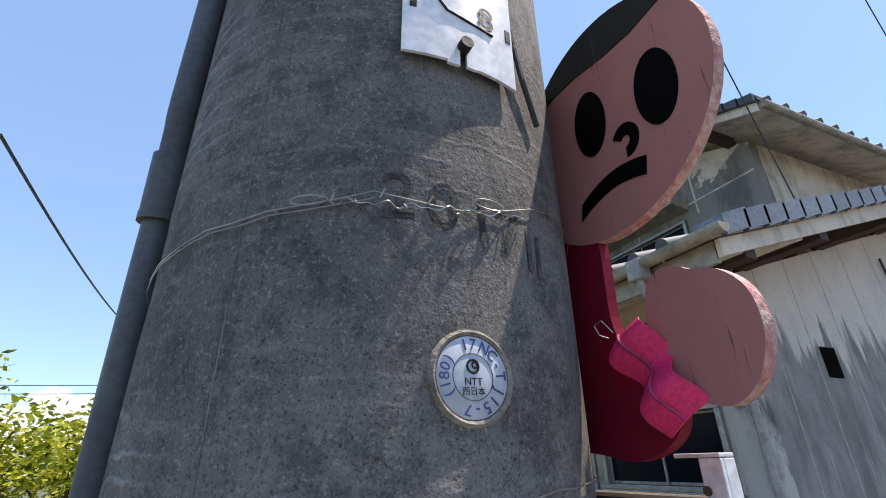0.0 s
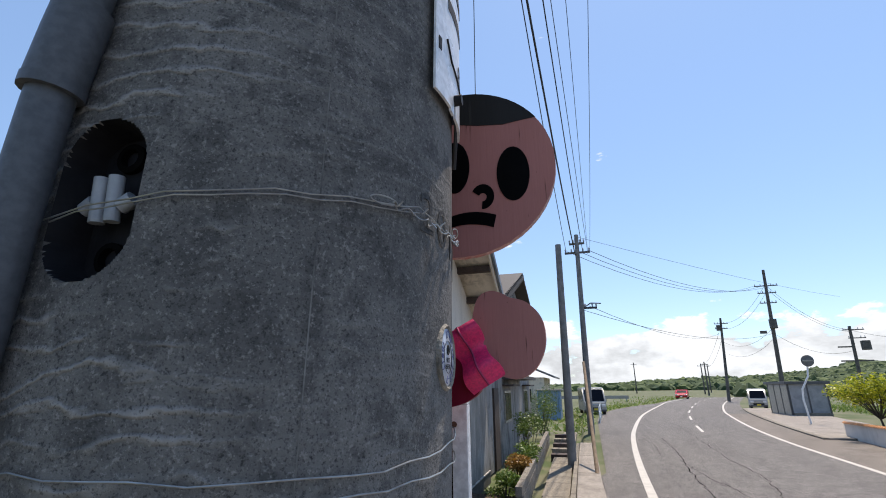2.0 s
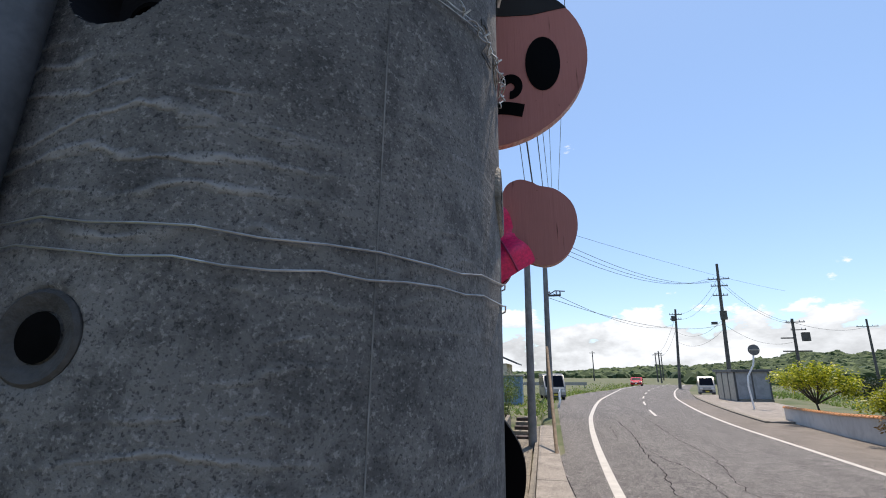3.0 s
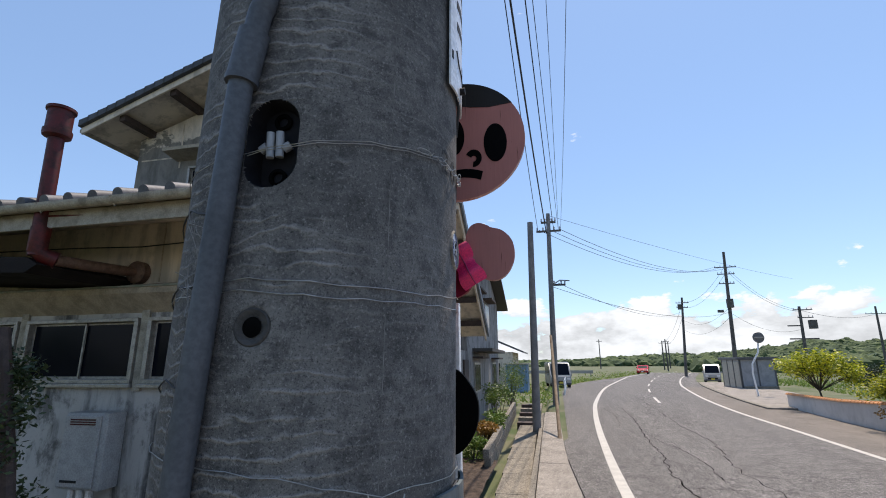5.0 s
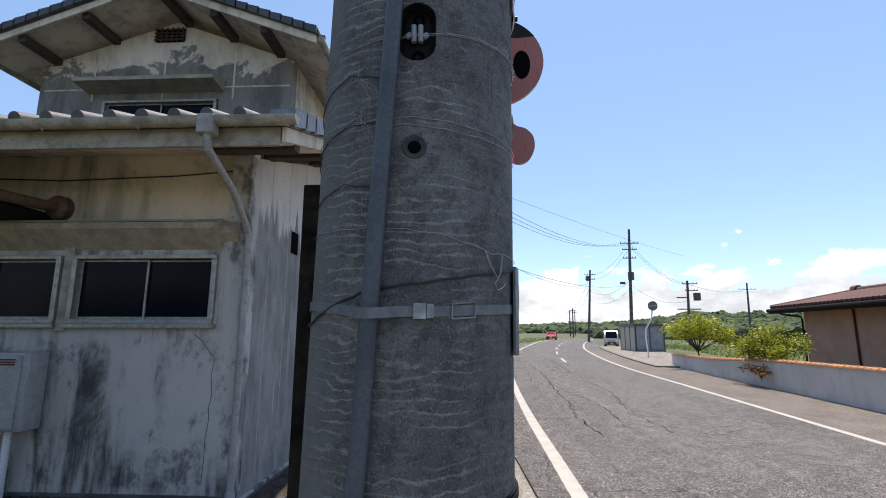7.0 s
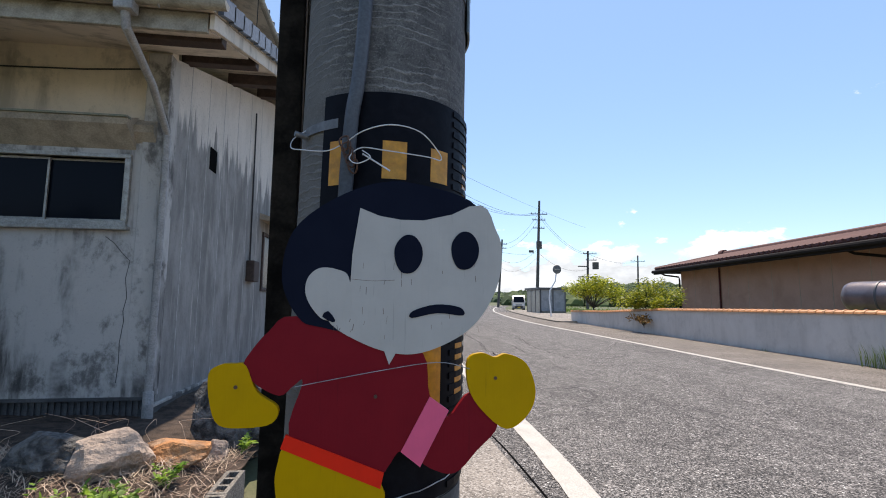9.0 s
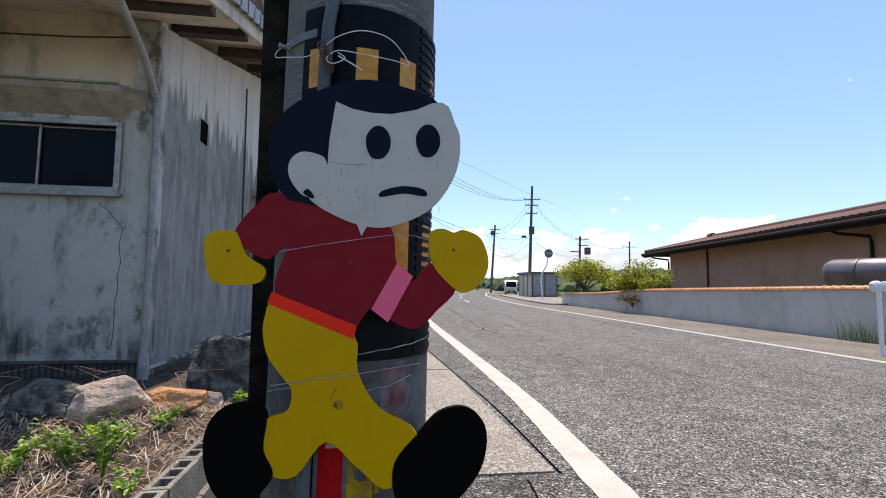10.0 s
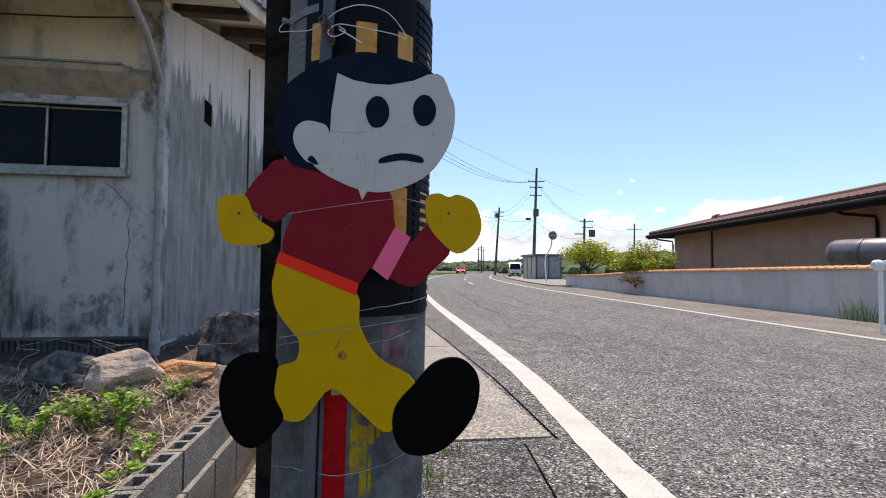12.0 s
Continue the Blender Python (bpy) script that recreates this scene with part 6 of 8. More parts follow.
plyshape([(0.168, 0.648), (0.211, 0.69), (0.263, 0.7), (0.302, 0.674), (0.314, 0.627), (0.296, 0.562), (0.238, 0.501), (0.18, 0.485), (0.136, 0.5), (0.117, 0.545), (0.123, 0.597)], 0.0015, 4, 5)
lower = solid("lower_cutout_board", finished(bm), mats, "flat plywood road-safety cut-out painted red, yellow, white and navy", "safety sign", at=(0.02, LB, 0.5))
for nm, mat, lift, pts in (("arm_tape", "pinktape", 0.0005, [(0.118, 0.998), (0.153, 0.973), (0.102, 0.876), (0.067, 0.903)]), ("belt_tape", "redbelt", 0.0015, [(-0.133, 0.938), (0.038, 0.869), (0.032, 0.842), (-0.141, 0.915)])):
    bm = bmesh.new()
    slab(bm, [Vector(p) for p in pts], LB - lift, LB + 0.006)
    part(nm, finished(bm), mat, lower, "bright pink tape round the sleeve" if nm == "arm_tape" else "bright red tape along the waist")
sc = random.Random(31)
bm = bmesh.new()
for k in range(26):
    x, z = sc.uniform(-0.06, 0.21), sc.uniform(1.1, 1.24)
    dx, dz = sc.uniform(-0.003, 0.003), sc.uniform(0.004, 0.014)
    sweep(bm, [(x, LB - 0.0015, z), (x + dx, LB - 0.0016, z + dz)], sc.uniform(0.0002, 0.0005), 4)
sweep(bm, flowing([(-0.03, LB - 0.0016, 1.21), (0.01, LB - 0.0016, 1.207), (0.05, LB - 0.0016, 1.209)]), 0.0003, 4)
tagged(part("scuff_marks", bm, "fluebrown", lower, "faint brown scuffs on the pale paint"), kind="stuff")
for x, z in ((0.02, 1.0), (0.0, 0.71), (-0.22, 1.02), (0.24, 1.03)):
    part("screw_head", rod([(x, LB + 0.003, z), (x, LB - 0.0022, z)], 0.0032, 12), "rustwire", lower, "small rusty screw head")
bm = bmesh.new()
box(bm, (-0.02, LB + T, 0.62), (0.03, LB + T + 0.022, 1.3), 0, 0.003)
solid("board_batten", bm, "timberpost", "wooden batten behind the cut-out board", "batten", at=(0.0, LB + T, 0.62))
for line in ([(-0.12, 1.02), (0.02, 1.045), (0.13, 1.06), (0.19, 1.048)], [(-0.13, 0.752), (0.0, 0.768), (0.04, 0.772), (0.17, 0.792)]):
    solid("board_wire", rod(flowing([(x, LB - 0.006, z) for x, z in line]), 0.0008, 6), "wire", "thin wire strung across the cut-out board", "wire", at=(line[0][0], LB - 0.006, line[0][1]), group="board wires")
bm = bmesh.new()
sweep(bm, [(0.005 + (0.003 + 0.00016 * k) * math.cos(0.5 * k), LB - 0.001, 0.71 + (0.0035 + 0.00016 * k) * math.sin(0.5 * k)) for k in range(46)], 0.0003, 4)
sweep(bm, [(-0.012, LB - 0.001, 0.722), (0.0, LB - 0.001, 0.745)], 0.0007, 5)
solid("pencil_mark", bm, "fluebrown", "faint scribbled mark on the yellow paint", "scribble", at=(0.0, LB, 0.71))

# ---------- upper cut-out board behind the pole ----------
UB = 0.218
bm = bmesh.new()
mats = ["salmon", "salmon_edge", "blackhair", "oldred", "black"]
slab(bm, ellipse(0.205, 2.527, 0.1255, 0.1195, 48), UB, UB + 0.011, 0, 1)
hair = [Vector((0.205 + 0.1257 * math.cos(a), 2.527 + 0.1197 * math.sin(a))) for a in (radians(34 + 116 * k / 20) for k in range(21))]
slab(bm, hair + [Vector(p) for p in ((0.12, 2.6), (0.15, 2.606), (0.19, 2.603), (0.23, 2.594), (0.265, 2.59), (0.285, 2.592))], UB - 0.001, UB + 0.005, 2)
slab(bm, ellipse(0.2755, 2.516, 0.0215, 0.0385, 30), UB - 0.0012, UB + 0.005, 4)
slab(bm, ellipse(0.1965, 2.535, 0.021, 0.038, 30), UB - 0.0012, UB + 0.005, 4)
nose = [(0.234 + 0.0155 * math.cos(a), 2.488 + 0.0175 * math.sin(a)) for a in (radians(150 - 245 * k / 16) for k in range(17))]
nose += [(0.234 + 0.0055 * math.cos(a), 2.487 + 0.006 * math.sin(a)) for a in (radians(-95 + 245 * k / 10) for k in range(11))]
slab(bm, [Vector(p) for p in nose], UB - 0.0012, UB + 0.005, 4)
mouth = [(0.168 + 0.083 * t, 2.446 + 0.022 * math.sin(math.pi * (0.15 + 0.62 * t))) for t in (k / 10 for k in range(11))]
slab(bm, [Vector(p) for p in mouth] + [Vector((p[0] - 0.004, p[1] - 0.0165)) for p in mouth[::-1]], UB - 0.0012, UB + 0.005, 4)
slab(bm, smooth_loop([(0.1, 2.43), (0.172, 2.428), (0.176, 2.34), (0.186, 2.313), (0.2, 2.318), (0.225, 2.275), (0.222, 2.243), (0.19, 2.226), (0.15, 2.228), (0.08, 2.26)], 5), UB + 0.001, UB + 0.012, 3, 3)
slab(bm, smooth_loop([(0.222, 2.352), (0.238, 2.3615), (0.254, 2.357), (0.262, 2.352), (0.282, 2.345), (0.299, 2.325), (0.3015, 2.295), (0.289, 2.268), (0.268, 2.256), (0.243, 2.263), (0.223, 2.285), (0.215, 2.32)], 5), UB - 0.001, UB + 0.01, 0, 1)
slab(bm, smooth_loop([(0.13, 2.1), (0.19, 2.108), (0.223, 2.075), (0.232, 2.04), (0.222, 2.0), (0.19, 1.97), (0.13, 1.98)], 5), UB + 0.003, UB + 0.014, 4, 4)
solid("upper_cutout_board", finished(bm), mats, "weathered wooden cut-out board painted pink, black and dark red", "safety sign", at=(0.17, UB, 2.0))
# ribbon wound round the wrist of the board
bm = bmesh.new()
rib = []
for i in range(25):
    t = i / 24
    cx, cz = 0.2 + 0.034 * t, 2.316 - 0.066 * t
    cy = UB - 0.002 - 0.008 * math.sin(2 * math.pi * (t * 1.6 + 0.1)) - 0.006
    w = 0.021 + 0.003 * math.sin(9 * t)
    row = []
    for j in range(7):
        s = j / 6 - 0.5
        row.append(Vector((cx + s * 2 * w * 0.86, cy - 0.004 * math.cos(s * 3.1), cz + s * 2 * w * 0.5)))
    rib.append(row)
front = [[bm.verts.new(p) for p in r] for r in rib]
back = [[bm.verts.new(p + Vector((0, 0.0012, 0))) for p in r] for r in rib]
for g, turn in ((front, 1), (back, -1)):
    for a, b in zip(g, g[1:]):
        for j in range(6):
            q = (a[j], a[j + 1], b[j + 1], b[j])
            bm.faces.new(q[::turn]).material_index = 0
for i in range(24):
    for j in (0, 6):
        bm.faces.new((front[i][j], front[i + 1][j], back[i + 1][j], back[i][j]))
for r in (0, 24):
    for j in range(6):
        bm.faces.new((front[r][j], front[r][j + 1], back[r][j + 1], back[r][j]))
ribbon = solid("ribbon", finished(bm), "ribbon", "bright pink ribbon wound round the painted wrist", "ribbon", at=(0.2, UB - 0.015, 2.27), smooth=True)
part("woven_line", rod([r[3] + Vector((0, -0.0012, 0)) for r in rib], 0.0014, 5), "ribbonline", ribbon)
bm = bmesh.new()
sweep(bm, [(0.187, UB - 0.01, 2.322), (0.182, UB - 0.016, 2.333), (0.175, UB - 0.018, 2.33), (0.176, UB - 0.015, 2.322), (0.183, UB - 0.012, 2.318)], 0.0005, 5)
solid("loose_thread", bm, "wire", "loose pale thread ends by the ribbon", "thread", at=(0.18, UB - 0.015, 2.3))

# old hollow timber post with a rusty white sheet on its edge
post = thing("signpost", (-0.25, 0.38, -0.24), "blackened timber board post with a rusty white metal edge", "post")
part("board", boxed((-0.299, 0.31, -0.26), (-0.225, 0.37, 2.24), 0.006), "oldwood", post)
part("board", boxed((-0.22, 0.325, -0.26), (0.16, 0.36, 2.19), 0.006), "oldwood", post)
part("board", boxed((-0.2, 0.362, 0.1), (0.14, 0.385, 2.19), 0.006), "rottenwood", post, "rotten splintered board")
for k in range(6):
    part("splinter", boxed((0.02 + 0.02 * k, 0.312, 1.95 + 0.02 * (k % 3)), (0.032 + 0.02 * k, 0.327, 2.17 - 0.015 * (k % 2)), 0.002), "rottenwood", post)
part("metal_edge", boxed((0.165, 0.3, 1.55), (0.186, 0.304, 2.225), 0.001), "enamel", post, "white painted metal edge with rust spots")
part("metal_edge", boxed((0.183, 0.3045, 1.55), (0.186, 0.318, 2.225), 0.001), "enamel", post, "white painted metal edge with rust spots")
part("metal_cap", boxed((0.14, 0.3, 2.2255), (0.186, 0.318, 2.229), 0.001), "enamel", post)
for z in (2.2, 2.08, 1.9):
    part("rust_spot", rod([(0.168, 0.3, z), (0.168, 0.2985, z)], 0.004, 10), "rustwire", post)

# ---------- weeds, straw and shrub in the bed ----------
rng = random.Random(21)
bm = bmesh.new()
for _ in range(16000):
    x, y = rng.uniform(-3.6, -0.98), rng.uniform(-0.9, 3.0)
    z = bed_z(x, y)
    a = rng.uniform(0, 2 * math.pi)
    ln = rng.uniform(0.04, 0.17)
    d = Vector((math.cos(a) * ln, math.sin(a) * ln, rng.uniform(-0.01, 0.07)))
    s = Vector((-math.sin(a), math.cos(a), 0)) * rng.uniform(0.0008, 0.0024)
    p = Vector((x, y, z + rng.uniform(0.0, 0.03)))
    m = p + d * 0.5 + Vector((0, 0, rng.uniform(-0.01, 0.02)))
    v = [bm.verts.new(q) for q in (p - s, p + s, m + s, m - s, p + d)]
    bm.faces.new((v[0], v[1], v[2], v[3]))
    bm.faces.new((v[3], v[2], v[4]))
solid("dry_grass", bm, "straw", "matted dry brown grass stalks on the soil", "dry grass", kind="stuff", at=(-2.2, 1.0, -0.05))


def weed(x, y, high, spread, leaves, size, seed, mat="leaf", label="bright green broad-leaved weed growing in dry grass"):
    r = random.Random(seed)
    z = bed_z(x, y)
    root = thing("weed", (x, y, z), label, "weed", group="weeds in the bed")
    st, lf = bmesh.new(), bmesh.new()
    for k in range(max(3, leaves // 16)):
        tip = Vector((x + r.uniform(-spread, spread), y + r.uniform(-spread, spread), z + high * r.uniform(0.45, 1.0)))
        mid = Vector((x, y, z)).lerp(tip, 0.5) + Vector((r.uniform(-0.02, 0.02), r.uniform(-0.02, 0.02), 0.03))
        sweep(st, [(x, y, z - 0.02), mid, tip], 0.0028, 5, 0, True, 0.001)
        for j in range(16):
            t = r.uniform(0.25, 1.05)
            p = Vector((x, y, z)).lerp(mid, t * 2) if t < 0.5 else mid.lerp(tip, t * 2 - 1)
            a = Vector((r.uniform(-1, 1), r.uniform(-1, 1), r.uniform(-0.3, 0.55))).normalized()
            b = a.cross(Vector((r.uniform(-0.4, 0.4), r.uniform(-0.4, 0.4), 1))).normalized()
            s = size * r.uniform(0.5, 1.25)
            up = Vector((0, 0, s * 0.12))
            q = [p, p + a * s * 0.35 + b * s * 0.3 + up, p + a * s * 0.75 + b * s * 0.2 + up, p + a * s, p + a * s * 0.75 - b * s * 0.2 + up, p + a * s * 0.35 - b * s * 0.3 + up]
            vs = [lf.verts.new(v) for v in q]
            lf.faces.new((vs[0], vs[1], vs[2], vs[3]))
            lf.faces.new((vs[0], vs[3], vs[4], vs[5]))
    part("stem", st, "leaf", root)
    part("foliage", lf, mat, root)


for i, (x, y, h, s, n) in enumerate(((-1.22, 1.36, 0.36, 0.1, 60), (-1.5, 1.62, 0.24, 0.16, 110), (-1.72, 1.5, 0.26, 0.18, 90), (-1.36, 1.72, 0.2, 0.12, 70), (-2.05, 1.55, 0.26, 0.2, 80), (-1.2, 2.0, 0.12, 0.1, 50), (-1.02, 1.05, 0.1, 0.06, 30), (-2.4, 1.75, 0.24, 0.2, 90), (-1.06, 1.25, 0.12, 0.08, 34), (-1.85, 1.2, 0.2, 0.16, 60), (-2.9, 1.7, 0.26, 0.22, 90), (-1.0, 0.75, 0.1, 0.05, 20), (-1.04, 2.92, 0.14, 0.1, 40), (-1.62, 1.02, 0.14, 0.1, 36))):
    weed(x, y, h, s * 1.25, int(n * 2.4), 0.04, 40 + i)
bm = bmesh.new()
for k in range(9):
    r2 = random.Random(90 + k)
    x, y = r2.uniform(-2.6, -1.2), r2.uniform(2.2, 2.9)
    z = bed_z(x, y)
    pts = [(x + 0.05 * i * r2.uniform(-1, 1.2) + 0.03 * i, y + 0.02 * i * r2.uniform(-1, 1), z + 0.34 * math.sin(0.5 * i) * r2.uniform(0.7, 1)) for i in range(5)]
    sweep(bm, flowing(pts, 4), 0.0016, 5, 0, True, 0.0007)
solid("dead_stems", bm, "straw", "arching dead weed stems", "dead stems", kind="stuff", at=(-1.9, 2.5, -0.05))

shrub = thing("shrub", (-3.75, 2.5, -0.1), "dark small-leaved shrub tied to a timber stake", "shrub")
part("stake", rod([(-3.45, 2.5, -0.1), (-3.8, 2.5, 1.4), (-4.13, 2.5, 2.42)], 0.05, 8), "brownwood", shrub)
st = bmesh.new()
lf = bmesh.new()
r3 = random.Random(5)
for k in range(34):
    tip = Vector((-4.05 + r3.uniform(-0.6, 0.36), 2.45 + r3.uniform(-0.35, 0.35), r3.uniform(0.5, 2.2)))
    sweep(st, [(-3.85 + 0.05 * r3.random(), 2.5, 0.3 + 0.4 * r3.random()), Vector((-3.95, 2.5, 0.9)).lerp(tip, 0.6), tip], 0.008, 5, 0, True, 0.003)
    leaf_cloud(lf, tip, (0.2, 0.2, 0.18), 190, 0.06, r3, 0.7, 0.05)
part("branches", st, "bark", shrub)
part("foliage", lf, "leafdark", shrub)

# ---------- other poles and overhead lines ----------


def plain_pole(base, top, r0, r1, mat, label, arms=(), group="roadside poles", extras=()):
    p = thing("power_pole", base, label, "utility pole", group)
    part("mast", rod([base, Vector(base).lerp(Vector(top), 0.5), top], r0, 14, r1), mat, p, smooth=True)
    for z, half, dx in arms:
        t = (z - base[2]) / (top[2] - base[2])
        c = Vector(base).lerp(Vector(top), t)
        arm = part("crossarm", boxed((c.x - half + dx, c.y - 0.05, c.z - 0.05), (c.x + half + dx, c.y + 0.05, c.z + 0.05), 0.008), "darkpole", p)
        for s in (-0.92, -0.45, 0.45, 0.92):
            bm = bmesh.new()
            lathe(bm, (c.x + dx + half * s, c.y, c.z + 0.04), (0, 0, 1), [(0.02, 0), (0.05, 0.05), (0.03, 0.09), (0.055, 0.14), (0.02, 0.2)], 8)
            part("insulator", finished(bm), "ceramic", arm)
    for name, lo, hi, mat2 in extras:
        part(name, boxed(lo, hi, 0.03), mat2, p)
    return p


plain_pole((-0.2, 15.9, -0.24), (-0.075, 15.9, 7.0), 0.14, 0.1, "farpole", "bare grey concrete pole standing beside the lane")
plain_pole((0.52, 24.9, -0.1), (0.69, 24.9, 10.1), 0.17, 0.11, "farpole", "grey concrete pole with steel crossarms and lines", ((9.1, 0.66, 0.0), (9.6, 0.4, 0.0), (6.1, 0.4, 0.36)))
solid("street_lamp_arm", rod([(0.68, 24.9, 6.1), (1.1, 24.9, 6.35), (1.6, 24.9, 6.3)], 0.03, 8), "darkpole", "short steel lamp arm bolted to the pole", "lamp arm", at=(0.68, 24.9, 6.1))
strut = thing("timber_strut", (0.5, 13.8, 0.0), "leaning bleached timber strut braced against the pole", "strut")
part("pole_strut", rod([(0.5, 13.8, -0.1), (0.42, 16.5, 3.0)], 0.055, 10, 0.045), "timberpost", strut, smooth=True)
plain_pole((20.3, 58.4, -0.2), (20.8, 58.4, 14.4), 0.24, 0.14, "darkpole", "dark pole with crossarms and a transformer", ((12.6, 1.15, 0.0), (11.8, 0.9, 0.0), (10.7, 0.8, 0.0)), extras=(("transformer", (20.3, 58.0, 7.9), (20.95, 58.4, 8.9), "darkpole"), ("switch_box", (19.3, 58.2, 7.4), (19.9, 58.5, 7.7), "darkpole")))
plain_pole((19.6, 76.2, -0.4), (20.35, 76.2, 11.4), 0.22, 0.14, "darkpole", "dark distant pole with crossarms", ((10.6, 0.9, 0.0), (9.9, 0.8, 0.0)), extras=(("transformer", (19.6, 75.9, 9.6), (20.1, 76.2, 10.4), "darkpole"),))
plain_pole((28.9, 62.0, -0.3), (29.15, 62.0, 8.2), 0.2, 0.14, "darkpole", "dark pole carrying a transformer frame", ((7.8, 1.0, 0.3), (6.9, 0.8, 0.5)), extras=(("transformer", (29.9, 61.7, 5.6), (30.6, 62.3, 6.6), "darkpole"), ("frame_rail", (27.6, 61.9, 4.4), (30.6, 62.0, 4.55), "darkpole"), ("frame_rail", (27.6, 61.9, 5.9), (29.0, 62.0, 6.05), "darkpole")))
plain_pole((52.8, 90.0, -0.3), (53.0, 90.0, 10.6), 0.22, 0.14, "darkpole", "thin dark pole far behind the trees", ((9.4, 1.6, 0.0),))
for x, y, h in ((26.5, 118.0, 7.0), (29.2, 134.0, 7.2), (36.5, 160.0, 8.0), (15.0, 150.0, 8.5)):
    plain_pole((x, y, -0.5), (x, y, h), 0.18, 0.12, "darkpole", "small dark pole far along the road", ((h - 0.6, 0.8, 0.0),))
plain_pole((-25, -2.1, -0.3), (-25, -2.1, 12.2), 0.2, 0.13, "darkpole", "dark pole with crossarms behind the roofs", ((11.3, 1.0, 0.0), (10.4, 0.9, 0.0)))


def cable(a, b, sag, r, label="overhead line hanging between poles", mat="cable"):
    a, b = Vector(a), Vector(b)
    pts = [a.lerp(b, t) - Vector((0, 0, 4 * sag * t * (1 - t))) for t in (i / 14 for i in range(15))]
    return solid("overhead_line", rod(pts, r, 5), mat, label, "overhead line", at=tuple(a), group="overhead lines")


for x, z, x2, z2, r in ((-0.25, 8.95, 0.1, 9.15, 0.014), (-0.17, 8.85, 0.55, 9.0, 0.028), (0.15, 8.75, 0.95, 9.2, 0.016), (0.3, 8.68, 1.2, 9.2, 0.01), (0.65, 8.55, 1.2, 9.0, 0.008), (1.15, 8.4, 1.3, 9.05, 0.008)):
    # each line rises from the far crossarm over the road towards the near pole
    y1 = 24.9
    zx, zz = x - (x2 - x) * 7.0 / 18.9, z + 3.2 + 0.2 * x
    cable((zx, -1.0, zz), (x2, y1, z2), 0.75, r)
cable((-0.86, 6.0, 8.9), (-1.62, 9.4, 5.85), 0.05, 0.008, "service line dropping to the house ridge")
cable((-0.86, 6.0, 8.9), (0.1, -1.0, 14.0), 0.05, 0.008, "service line dropping to the house ridge")
cable((-1.45, 4.2, 4.15), (-0.3, 0.3, 9.5), 0.05, 0.006, "thin service line to the gutter corner")
for dz, dx in ((0.0, -0.9), (0.0, 0.0), (0.0, 0.9)):
    cable((0.69 + 0.6 * dx, 24.9, 9.2), (20.6 + dx, 58.4, 12.7), 1.4, 0.015)
cable((1.0, 24.9, 6.2), (19.9, 76.2, 9.2), 1.1, 0.014)
cable((0.7, 24.9, 6.0), (20.5, 58.4, 7.4), 1.0, 0.014)
cable((0.7, 24.9, 10.0), (29.0, 62.0, 11.5), 0.3, 0.01)
for z0, z1 in ((12.6, 10.7), (11.8, 9.9), (8.0, 8.0), (7.0, 6.5)):
    cable((20.6, 58.4, z0), (20.2, 76.2, z1), 1.2, 0.015)
for z0, z1 in ((12.6, 7.8), (12.2, 7.6), (7.2, 5.6)):
    cable((20.8, 58.4, z0), (29.1, 62.0, z1), 1.0, 0.015)
cable((29.1, 62.0, 7.8), (53.0, 90.0, 9.4), 0.8, 0.02)
cable((20.3, 76.2, 10.5), (29.2, 134.0, 6.8), 1.5, 0.02)
cable((20.3, 76.2, 9.0), (26.5, 118.0, 6.0), 1.5, 0.02)
far_arm = Vector((-25.6, -2.24, 11.6))
for dx, dy, dz, ey, r in ((-6.19, -0.42, 8.29, 0.2, 0.03), (-6.43, -1.15, 7.94, -0.6, 0.012), (-6.28, -0.66, 8.19, -0.2, 0.012), (-6.11, -0.21, 8.38, 0.5, 0.012), (-6.01, 0.05, 8.49, 0.8, 0.01)):
    b = far_arm + Vector((0, ey, 0.3 * ey))
    a = Vector((dx, dy, dz))
    cable(a + (a - b) * 0.3, b, 0.15, r)
cable((-9.1, -4.5, 7.9), (-27.6, -5.6, 9.5), 0.2, 0.035, "thick black cable bound with spiral ties")
for z in (5.6, 5.2):
    cable((-30.0, -14.0, z + 0.6), (-26.0, 4.0, z + 0.9), 0.2, 0.02)

# ---------- right side: wall, house, trees ----------



gw = thing("garden_wall", (9.2, 8, -0.14), "low white rendered garden wall with orange cap tiles", "garden wall", kind="structure")
ys = [-9.0 + 1.45 * i for i in range(25)]
for a, b in zip(ys, ys[1:]):
    (xa, za), (xb, zb) = along(a), along(b - 0.001)
    bm = bmesh.new()
    vs = [bm.verts.new(p) for p in ((xa, a, -0.4), (xb, b - 0.001, -0.4), (xb + 0.14, b - 0.001, -0.4), (xa + 0.14, a, -0.4), (xa, a, za), (xb, b - 0.001, zb), (xb + 0.14, b - 0.001, zb), (xa + 0.14, a, za))]
    for q in ((0, 1, 5, 4), (1, 2, 6, 5), (2, 3, 7, 6), (3, 0, 4, 7), (4, 5, 6, 7)):
        bm.faces.new([vs[i] for i in q])
    part("wall_panel", finished(bm), "whitewall", gw)
for k in range(150):
    y = -8.9 + k * 0.231
    x, z = along(y)
    bm = bmesh.new()
    arc = [(x + 0.07 + 0.115 * math.cos(a), z + 0.005 + 0.075 * math.sin(a)) for a in (math.pi * i / 6 for i in range(7))]
    prism(bm, arc, "y", y, y + 0.2)
    prism(bm, [(x + 0.07 + 0.125 * math.cos(a), z + 0.008 + 0.085 * math.sin(a)) for a in (math.pi * i / 6 for i in range(7))], "y", y + 0.175, y + 0.225)
    part("cap_tile", finished(bm), "tileorange", gw)

